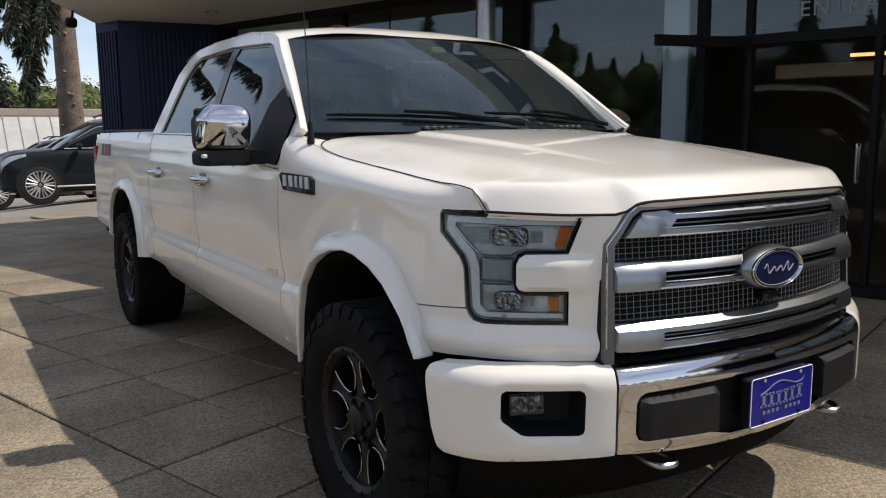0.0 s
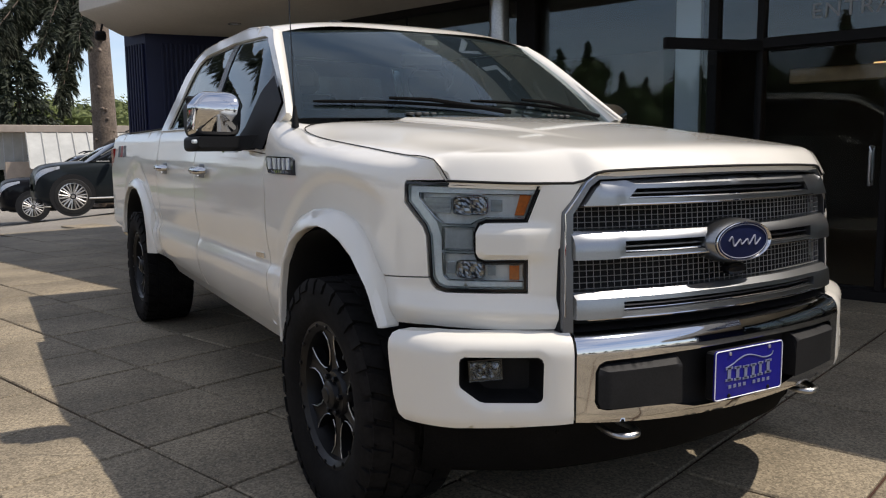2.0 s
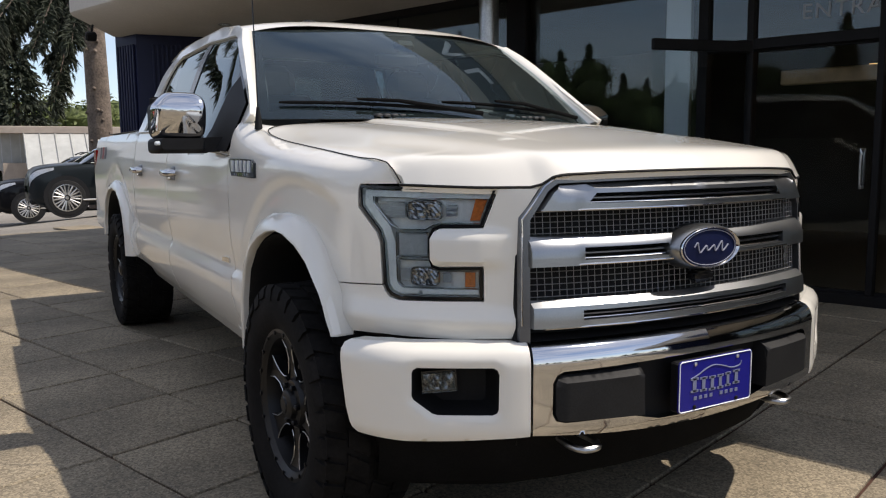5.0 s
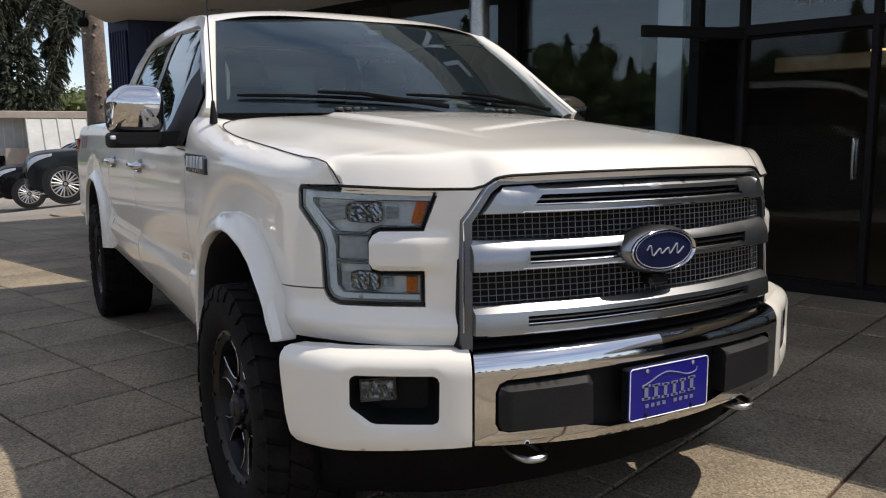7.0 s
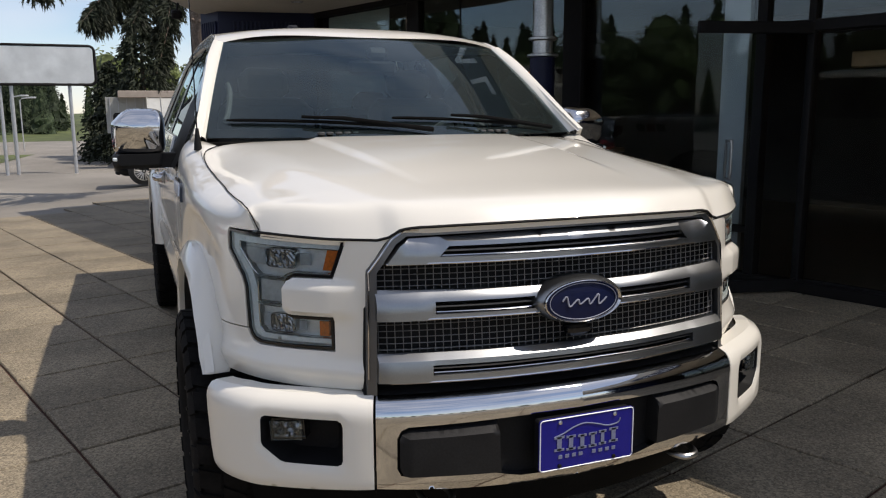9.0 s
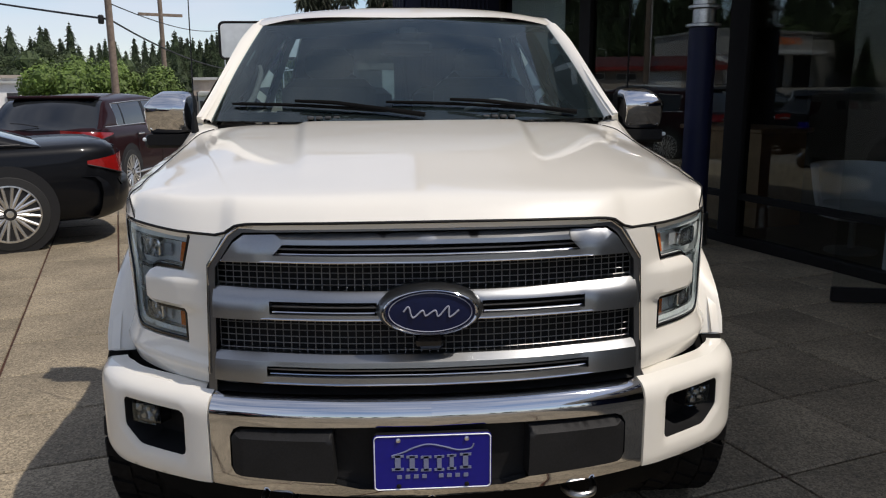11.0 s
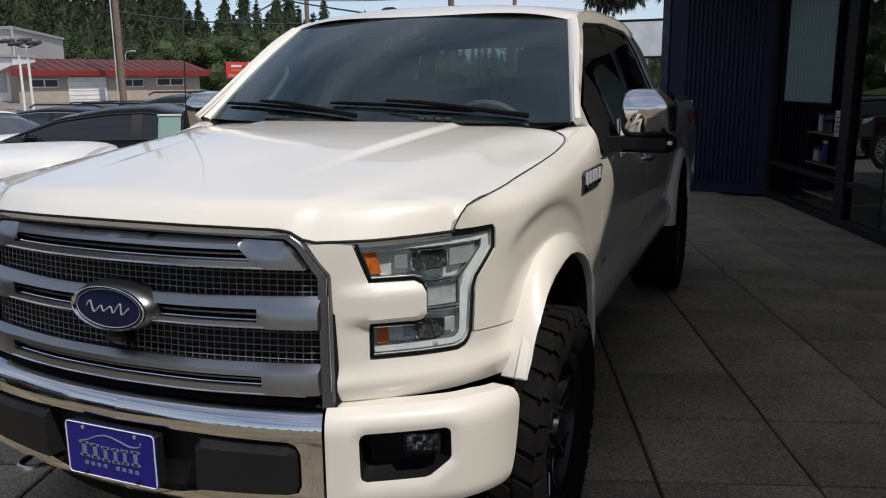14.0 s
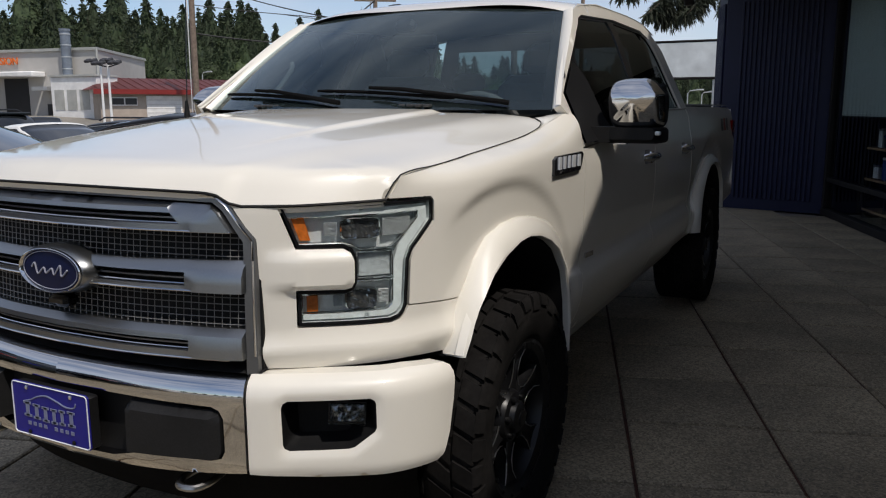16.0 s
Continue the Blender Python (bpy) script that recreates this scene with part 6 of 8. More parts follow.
for s in (-1, 1):
    part("grab_handle", Mesh().tube(spline([(s * 0.73, 0.86, 1.43), (s * 0.71, 0.90, 1.47), (s * 0.69, 0.98, 1.56), (s * 0.70, 1.0, 1.60)], 10), 0.013, 8), CABIN, truck)

# ---- the lot beyond: the ground falls away to the left and back ----
def lot_drop(x, y):
    q = (-x - 3.0) * 0.6 + (y - 10.0) * 0.5
    return 0.62 * smooth_step(0.0, 5.2, q) - 0.25 * smooth_step(6.5, 9.5, -x) * smooth_step(0.0, 4.0, q) * (1 - smooth_step(10.4, 13.0, y))


CAR_GLASS = material("car_glass", (0.012, 0.014, 0.016), 0.04, grain=0.1, scale=5, coat=0.5)
CAR_TYRE = material("car_tyre", (0.015, 0.015, 0.015), 0.75, grain=0.2, scale=80)
ALLOY = material("silver_alloy", (0.72, 0.70, 0.66), 0.28, metal=0.9, grain=0.08, scale=60)
CAR_TRIM = material("car_black_trim", (0.01, 0.01, 0.011), 0.5, grain=0.1, scale=60)
CLEAR_LAMP = material("clear_lamp", (0.50, 0.52, 0.54), 0.12, metal=0.4, grain=0.2, scale=40, coat=0.6)
PAPER = material("paper_sheet", (0.20, 0.31, 0.28), 0.8, grain=0.03, scale=50)


def car_paint(name, colour, metal=0.0):
    return material(name, colour, 0.35, metal=metal, grain=0.02, scale=400, stain=0.06, stain_scale=1.5, coat=0.30, spec=0.08)


def make_car(name, label, kind, L, W, H, paint, m, group="parked cars", tail=(0.50, 0.22, 0.12), axle_f=0.92, axle_r=1.05, wheel_r=0.345, sticker=False, category="car", deck=0.0, wrap=0.09, rails=True):
    """A parked car, nose towards -X, its middle on the ground under the origin."""
    car = thing(name, label, category, None, group)
    hl, hw = L / 2, W / 2
    suv, pick = kind == "suv", kind == "pickup"
    if suv:
        belt = [(-hl, 0.70), (-hl + 0.07, 0.90), (-hl + 0.28, 1.01), (-hl + 0.8, 1.06), (-hl + 1.15, 1.08), (0, 1.08), (hl - 0.4, 1.12), (hl - 0.08, 1.05), (hl, 0.70)]
        roof = dict(x0=-hl + 1.05, x1=-hl + 1.95, x2=hl - 0.75, x3=hl - 0.22)
    elif pick:
        belt = [(-hl, 0.76), (-hl + 0.10, 1.08), (-hl + 0.5, 1.28), (-hl + 1.4, 1.35), (0, 1.35), (hl - 0.4, 1.37), (hl - 0.05, 1.35), (hl, 0.82)]
        roof = dict(x0=-hl + 1.35, x1=-hl + 2.0, x2=0.35, x3=0.60)
    else:
        belt = [(-hl, 0.50), (-hl + 0.10, 0.66), (-hl + 0.5, 0.80), (-hl + 1.3, 0.90), (0, 0.95), (hl - 0.95, 1.01 + deck), (hl - 0.35, 1.02 + deck), (hl - 0.08, 0.98 + deck), (hl, 0.66)]
        roof = dict(x0=-hl + 1.30, x1=-hl + 2.10, x2=hl - 1.65, x3=hl - 0.75)
    low = [(-hl, 0.34), (-hl + 0.3, 0.20), (hl - 0.3, 0.22), (hl, 0.38)]
    rows = []
    n = 44

    def section(x):
        e = max(min((x + hl) / 0.55, (hl - x) / 0.45, 1.0), 0.0)
        w = hw * (0.70 + 0.30 * math.sqrt(max(0.0, 1 - (1 - e) ** 2)))
        b, l = lerp_table(belt, x), lerp_table(low, x)
        return [(0.0, l), (0.72 * w, l), (0.93 * w, l + 0.05), (0.985 * w, l + 0.16), (w, l + 0.5 * (b - l)), (0.995 * w, b - 0.20), (0.975 * w, b - 0.09), (0.945 * w, b - 0.03), (0.87 * w, b), (0.5 * w, b + 0.025), (0.0, b + 0.035)]

    def skin(x, z):
        half = section(x)[2:9]
        return float(np.interp(z, [q[1] for q in half], [q[0] for q in half]))

    for i in range(n + 1):
        f = i / n
        x = -hl + L * (f - 0.035 * math.sin(2 * math.pi * f))
        half = section(x)
        rows.append([Vector((x, y, z)) for y, z in half] + [Vector((x, -y, z)) for y, z in half[-2:0:-1]])
    body_m = Mesh().grid(rows, closed=True)
    k = len(rows[0])
    body_m.f.append(tuple(range(k)))
    body_m.f.append(tuple(range(len(body_m.v) - k, len(body_m.v))))
    body = part("body", body_m, paint, car, "", 50)
    # greenhouse: one arched shell, its roof, rails and pillars in paint
    gw0, gw1 = hw * 0.90, hw * (0.70 if not suv else 0.76)
    x0, x1, x2, x3 = roof["x0"], roof["x1"], roof["x2"], roof["x3"]
    arch_x = np.linspace(x0 - 0.5, x3 + 0.5, 240)
    if suv:
        knots = [(x0 - 0.5, 0), (x0, 0.0), (x1 - 0.1, 0.84), (x1 + 0.5, 0.985), ((x1 + x2) / 2, 1.0), (x2, 0.93), (x2 + 0.12, 0.84), (x3, 0.0), (x3 + 0.5, 0)]
    elif pick:
        knots = [(x0 - 0.5, 0), (x0, 0.0), (x1, 0.88), (x1 + 0.4, 0.99), (x2 - 0.2, 1.0), (x2, 0.96), (x3, 0.0), (x3 + 0.5, 0)]
    else:
        knots = [(x0 - 0.5, 0), (x0, 0.0), (x1 - 0.15, 0.74), (x1 + 0.35, 0.96), (x1 + 0.8, 1.0), (x2 - 0.35, 0.93), (x2 + 0.1, 0.78), (x3, 0.04), (x3 + 0.5, 0)]
    arch_z = np.interp(arch_x, [q[0] for q in knots], [q[1] for q in knots])
    ker = np.hanning(15 if not suv else 11)
    arch_z = np.convolve(np.pad(arch_z, 10, mode="edge"), ker / ker.sum(), mode="same")[10:-10]
    b0 = lerp_table(belt, 0.0) + 0.005

    def shell_at(x, v, s, o=0.0):
        a = float(np.interp(x, arch_x, arch_z))
        T = (H - b0) * a
        if v < 0.5:
            z, y = T * 0.84 * v / 0.5, 0.0
            y = gw0 + (gw1 - gw0) * z / (H - b0) + 0.02 * math.sin(math.pi * v / 0.5)
        else:
            g = (v - 0.5) / 0.5 * math.pi / 2
            ysh = gw0 + (gw1 - gw0) * 0.84 * a
            z, y = T * (0.84 + 0.16 * math.sin(g)), ysh * math.cos(g) ** 0.8 if g < 1.57 else 0.0
        u = max(-1.0, min(1.0, (x - (x0 + x3) / 2) / ((x3 - x0) / 2)))
        bow = 0.14 * u * abs(u) * (1 - min(1.0, y / gw0) ** 2)
        return Vector((x + bow, s * (y + o * (1 - v)), b0 - 0.01 + z + o * v))

    def strip(xa, xb, va, vb, s, o, nx=24, nv=4):
        return Mesh().grid([[shell_at(xa + (xb - xa) * i / nx, va + (vb - va) * j / nv, s, o) for j in range(nv + 1)] for i in range(nx + 1)])
    full = Mesh().grid([[shell_at(x0 - 0.02 + (x3 - x0 + 0.04) * i / 44, v, 1) for v in (0, 0.15, 0.3, 0.4, 0.5, 0.57, 0.65, 0.75, 0.87, 0.9999)] + [shell_at(x0 - 0.02 + (x3 - x0 + 0.04) * i / 44, v, -1) for v in (0.87, 0.75, 0.65, 0.57, 0.5, 0.4, 0.3, 0.15, 0)] for i in range(45)])
    part("greenhouse", full, CAR_GLASS, car, "dark window glass", 50)
    ra, rb = x1 + (0.02 if not suv else -0.05), x2 + (0.02 if suv else -0.06)
    vs = [0.53, 0.57, 0.65, 0.75, 0.87, 0.9999]
    part("roof", Mesh().grid([[shell_at(ra + (rb - ra) * i / 24, v, 1, 0.006) for v in vs] + [shell_at(ra + (rb - ra) * i / 24, v, -1, 0.006) for v in vs[-2::-1]] for i in range(25)]), paint, car, "", 50)
    for s in (1, -1):
        part("roof_side", strip(x0 - 0.01, x3 + 0.01, 0.45, 0.60, s, 0.005, 44, 4), paint, car, "", 50)
        wa, wb = (x0 + 0.05, x3 - 0.62) if suv else (x0 + 0.05, x2 + 0.10)
        if pick:
            wb = x3 - 0.22
        part("pillar", strip(wb, x3 + 0.01, -0.02, 0.46, s, 0.005, 14, 5), paint, car, "", 50)
        part("pillar", strip((x0 + x3) / 2 - 0.05, (x0 + x3) / 2 + 0.06, -0.02, 0.46, s, 0.004, 2, 5), CAR_TRIM if not pick else paint, car)
        part("window_bar", strip(wb - (0.34 if not suv else 0.30), wb - (0.31 if not suv else 0.27), -0.02, 0.46, s, 0.004, 2, 5), CAR_TRIM, car)
        arch_line = [shell_at(x0 + 0.25 + (wb - x0 - 0.25) * i / 30, 0.455, s, 0.010) for i in range(31)]
        if not pick:
            part("window_trim", Mesh().tube(arch_line + [shell_at(wb, 0.02, s, 0.012)], 0.008, 6), ALLOY if suv else CAR_TRIM, car)
        part("sill_trim", Mesh().tube([(-hl + 1.0, s * (hw + 0.004), 0.33), (hl - 1.1, s * (hw + 0.004), 0.34)], 0.02, 6), ALLOY if suv else CAR_TRIM, car)
        part("window_line" if suv else "belt_trim", Mesh().tube([(roof["x0"] + 0.15, s * (gw0 + 0.012), lerp_table(belt, 0) + 0.015), (roof["x3"] - 0.15, s * (gw0 + 0.012), lerp_table(belt, 0) + 0.03)], 0.009, 6), ALLOY if suv else CAR_TRIM, car)
        for hx in ((-0.12, 0.90) if not pick else (-0.35,)):
            hz = lerp_table(belt, hx) - 0.15
            part("door_handle", Mesh().tube([(hx - 0.09, s * (hw - 0.005), hz), (hx - 0.07, s * (hw + 0.022), hz), (hx + 0.07, s * (hw + 0.022), hz), (hx + 0.09, s * (hw - 0.005), hz)], 0.011, 8), ALLOY if not pick else paint, car)
            part("door_gap", Mesh().box((hx + 0.13, s * (hw + 0.0005), (hz + 0.32) / 2 + 0.06), (0.008, 0.006, hz - 0.36)), CAR_TRIM, car)
        mx = roof["x0"] + 0.42
        part("side_mirror", Mesh().box((mx, s * (hw + 0.07), lerp_table(belt, mx) + 0.07), (0.12, 0.19, 0.13), 0.045), paint, car)
        # lamps
        lens = []
        for i in range(12):
            f = i / 11
            x = -hl + 0.03 + 0.46 * (1 - f) ** 1.2
            up = lerp_table(belt, x) - 0.035
            lo = up - 0.05 - 0.10 * f
            lens.append([Vector((x - 0.004, s * (skin(x, up + (lo - up) * q) + 0.006), up + (lo - up) * q)) for q in (0, 0.33, 0.66, 1)])
        part("head_lamp", Mesh().grid(lens), CLEAR_LAMP, car, "clear head lamp")
        tz = lerp_table(belt, hl - 0.3) - 0.05 - max(0.0, -deck)
        lens = []
        for i in range(13):
            f = i / 12
            x = hl + 0.006 - tail[0] * (1 - f) ** 1.3
            lo, up = tz - tail[2] * (0.55 + 0.75 * f), tz - tail[2] * 0.35 * (1 - f)
            lens.append([Vector((x, s * (skin(x, up + (lo - up) * q) + 0.007), up + (lo - up) * q)) for q in (0, 0.33, 0.66, 1)])
        for g in range(1, 5):
            yy = [p.y * (1 - wrap * g) for p in lens[12]]
            lens.append([Vector((hl + 0.008, y, p.z + 0.004 * g)) for y, p in zip(yy, lens[12])])
        tl = part("tail_lamp", Mesh().grid(lens), RED_LENS, car, "red tail lamp")
        clear = [[row[1].lerp(row[2], q) + Vector((0.004, s * 0.004, -0.02)) for q in (0.3, 0.7, 1.1)] for row in lens[11:17]]
        part("reverse_lamp", Mesh().grid(clear), CLEAR_LAMP, tl, "clear reversing lamp")
        part("lamp_edge", Mesh().tube([row[3] + Vector((0.003, s * 0.003, 0)) for row in lens], 0.006, 6), CAR_TRIM, tl)
    part("front_grille", Mesh().box((-hl + 0.06, 0, 0.55), (0.12, W * 0.5, 0.22), 0.04), CAR_TRIM, car)
    part("lower_intake", Mesh().box((-hl + 0.10, 0, 0.30), (0.16, W * 0.7, 0.12), 0.04), CAR_TRIM, car)
    part("rear_plate", Mesh().box((hl - 0.005, 0, 0.80 if suv or pick else 0.78), (0.02, 0.30, 0.15), 0.005), PLATE_BLUE, car, "blue dealer plate")
    part("rear_valance", Mesh().box((hl - 0.12, 0, 0.34), (0.2, W * 0.46, 0.13), 0.05), CAR_TRIM, car)
    if suv:
        part("rear_wiper", Mesh().tube([(x3 + 0.11, 0.0, b0 + 0.05), (x3 + 0.10, -0.25, b0 + 0.09), (x3 + 0.09, -0.42, b0 + 0.10)], 0.008, 6), CAR_TRIM, car)
        for s in (1, -1) if rails else ():
            part("roof_rail", Mesh().tube([(roof["x1"] + 0.1, s * gw1 * 0.86, H - 0.03), (roof["x1"] + 0.25, s * gw1 * 0.86, H + 0.03), (roof["x2"] - 0.25, s * gw1 * 0.86, H + 0.03), (roof["x2"] - 0.05, s * gw1 * 0.86, H - 0.03)], 0.017, 8), CAR_TRIM, car)
        part("spoiler", Mesh().box((roof["x2"] + 0.08, 0, H - 0.05), (0.26, W * 0.70, 0.05), 0.02), paint, car)
    if pick:
        part("bed_opening", Mesh().box((hl - 0.95, 0, 1.37), (1.6, W * 0.80, 0.06), 0.01), CAR_TRIM, car)
        part("rear_window", Mesh().box((0.63, 0, 1.66), (0.02, W * 0.62, 0.26), 0.008), CAR_GLASS, car)
    if not suv and not pick:
        bumper = Mesh().grid([[Vector((hl + o - 0.36 * abs(a / 9) ** 3.2, a / 9 * (hw + 0.006), z)) for a in range(-9, 10)] for z, o in ((0.24, -0.04), (0.28, 0.06), (0.36, 0.10), (0.50, 0.125), (0.60, 0.11), (0.655, 0.06), (0.67, -0.06))])
        part("rear_bumper", bumper, paint, car, "", 50)
        part("trunk_edge", Mesh().box((hl - 0.075, 0, 0.970 + deck), (0.07, W * 0.60, 0.03), 0.012), paint, car)
    # wheels
    xs = (-hl + axle_f, hl - axle_r)
    for x in xs:
        for s in (1, -1):
            well = Mesh().lathe([(wheel_r + 0.06, 0.0), (wheel_r + 0.06, 0.004)], (x, s * (hw + 0.0015), wheel_r + 0.02), (0, s, 0), 36)
            part("wheel_arch", well, CAR_TRIM, car)
            wh = part("wheel", Mesh().lathe([(wheel_r * 0.66, -0.2), (wheel_r * 0.9, -0.2), (wheel_r, -0.17), (wheel_r, -0.03), (wheel_r * 0.93, 0.0), (wheel_r * 0.74, 0.008), (wheel_r * 0.72, -0.01)], (x, s * (hw + 0.012), wheel_r), (0, s, 0), 48, caps=False), CAR_TYRE, car, "black tyre")
            rimm = Mesh().lathe([(wheel_r * 0.74, 0.006), (wheel_r * 0.70, 0.008), (wheel_r * 0.68, -0.02), (wheel_r * 0.66, -0.06)], (x, s * (hw + 0.012), wheel_r), (0, s, 0), 48, caps=False)
            rimm.lathe([(wheel_r * 0.20, -0.05), (wheel_r * 0.19, -0.012), (wheel_r * 0.08, -0.006)], (x, s * (hw + 0.012), wheel_r), (0, s, 0), 24)
            for q in range(20):
                a = 2 * math.pi * (q // 2) / 10 + (0.085 if q % 2 else -0.085)
                a2 = 2 * math.pi * (q // 2) / 10 + (0.14 if q % 2 else -0.14)
                c = Vector((x, s * (hw + 0.012), wheel_r))
                p0 = c + Vector((math.cos(a) * wheel_r * 0.16, -s * 0.018, math.sin(a) * wheel_r * 0.16))
                p1 = c + Vector((math.cos(a2) * wheel_r * 0.70, -s * 0.006, math.sin(a2) * wheel_r * 0.70))
                rimm.tube([p0, p1], [0.019, 0.015], 6)
            part("rim", rimm, ALLOY, wh, "silver multi-spoke rim")
            part("brake", Mesh().lathe([(wheel_r * 0.60, -0.09), (wheel_r * 0.60, -0.08)], (x, s * (hw + 0.012), wheel_r), (0, s, 0), 32), CAR_TRIM, wh)
    if sticker:
        part("window_sheet", Mesh().box((0.62, -gw0 * 0.965 - 0.012, 1.055), (0.23, 0.006, 0.33), 0.0, Matrix.Rotation(radians(-24), 3, "X")), PAPER, car, "pale green price sheet in the window")
        part("sheet_bar", Mesh().box((0.62, -gw0 * 0.90 - 0.012, 1.22), (0.25, 0.008, 0.02), 0.0), PLATE_WHITE, car)
    car.matrix_world = m
    return car


def parked(x, y, turn):
    return pose(x, y, -lot_drop(x, y) - (0.012 if lot_drop(x, y) > 0.01 else 0.0), 0, 0, turn)


BLACK_CAR = car_paint("black_car_paint", (0.006, 0.0065, 0.008))
RED_CAR = car_paint("dark_cherry_paint", (0.017, 0.0028, 0.0035))
WHITE_CAR = car_paint("white_car_paint", (0.72, 0.72, 0.70))
GREY_CAR = car_paint("blue_grey_car_paint", (0.018, 0.023, 0.026))
make_car("saloon_car", "glossy black saloon car with a price sheet in its window", "sedan", 4.90, 1.86, 1.34, BLACK_CAR, parked(-5.24, 4.72, 28.0), sticker=True, wheel_r=0.36, tail=(0.36, 0.2, 0.17), deck=-0.05)
make_car("saloon_car", "white saloon car with red wedge tail lamps", "sedan", 4.85, 1.82, 1.45, WHITE_CAR, parked(-5.20, 0.97, 34.0), tail=(0.46, 0.24, 0.16), deck=0.035, wrap=0.10)
make_car("family_suv", "dark cherry red seven-seat suv with dark glass", "suv", 4.85, 1.92, 1.60, RED_CAR, parked(-5.03, 11.62, 264.9), tail=(0.5, 0.24, 0.13), wheel_r=0.37, rails=False)
make_car("utility_truck", "white pickup truck with a short cab and red tail lamps", "pickup", 6.0, 1.95, 2.03, WHITE_CAR, parked(-10.4, 15.4, 4.0), tail=(0.2, 0.16, 0.24), wheel_r=0.40)
make_car("family_suv", "dark blue-grey suv with roof rails", "suv", 4.9, 1.96, 1.93, GREY_CAR, parked(-10.6, 12.1, 0.0), wheel_r=0.38)
make_car("estate_car", "low black estate car with a chrome window line", "suv", 4.7, 1.85, 1.54, BLACK_CAR, parked(-11.6, 9.75, 0.0), wheel_r=0.35)
make_car("saloon_car", "small white saloon car at the far end of the lot", "sedan", 4.6, 1.8, 1.42, WHITE_CAR, parked(-11.6, 7.45, -4.0))
make_car("family_suv", "dark slate grey suv with bright ten-spoke wheels", "suv", 5.0, 1.98, 1.78, GREY_CAR, parked(1.56, 16.6, 0.0), wheel_r=0.38, axle_f=0.70)
make_car("saloon_car", "black hatchback with amber-tinted head lamps", "suv", 4.4, 1.8, 1.72, BLACK_CAR, parked(0.72, 21.3, 0.0), axle_f=0.75)
for i, (x, y, p) in enumerate(((-16.5, 9.0, GREY_CAR), (-16.5, 12.4, WHITE_CAR), (-16.8, 15.6, BLACK_CAR), (-17.0, 19.0, GREY_CAR), (-9.5, 19.5, BLACK_CAR))):
    make_car("far_car", ("grey", "white", "black", "slate", "black")[i] + " car in the far row of the lot", "suv" if i % 2 == 0 else "sedan", 4.7, 1.85, 1.7 if i % 2 == 0 else 1.45, p, parked(x, y, 0.0), "far parked cars")
# cars across the yard, seen only in the shop glass
for i, (x, y, p) in enumerate(((-5.6, -3.3, GREY_CAR), (-5.4, -6.3, BLACK_CAR), (-5.2, -9.3, WHITE_CAR))):
    make_car("far_car", ("grey", "black", "white")[i] + " car parked along the yard", "suv" if i < 2 else "sedan", 4.7, 1.85, 1.7 if i < 2 else 1.45, p, parked(x - 0.5, y, 0.0), "yard cars")

# ---- trees ----
NEEDLE = material("needle_green", (0.029, 0.046, 0.016), 0.8, grain=0.35, scale=2.0, stain=0.4, stain_scale=0.35, spread=0.25)
NEEDLE_NEAR = material("spruce_needles", (0.018, 0.026, 0.010), 0.75, grain=0.4, scale=9.0, stain=0.3, stain_scale=1.2)
LEAF = material("fresh_leaf_green", (0.105, 0.165, 0.026), 0.65, grain=0.35, scale=3.0, stain=0.35, stain_scale=0.8, spread=0.15)
OLIVE = material("olive_leaf_green", (0.095, 0.12, 0.030), 0.7, grain=0.35, scale=2.5, stain=0.3, stain_scale=0.6, spread=0.15)
WOODS = material("woodland_green", (0.044, 0.068, 0.019), 0.75, grain=0.35, scale=1.2, stain=0.45, stain_scale=0.25, spread=0.3)
BARK = material("grey_brown_bark", (0.20, 0.155, 0.12), 0.9, grain=0.35, scale=22, stain=0.35, stain_scale=4, bump=1.0)
FAR_BARK = material("far_bark", (0.08, 0.06, 0.045), 0.9, grain=0.3, scale=6)
GRASS = material("rough_grass", (0.085, 0.105, 0.030), 0.9, grain=0.4, scale=1.5, stain=0.4, stain_scale=0.12)


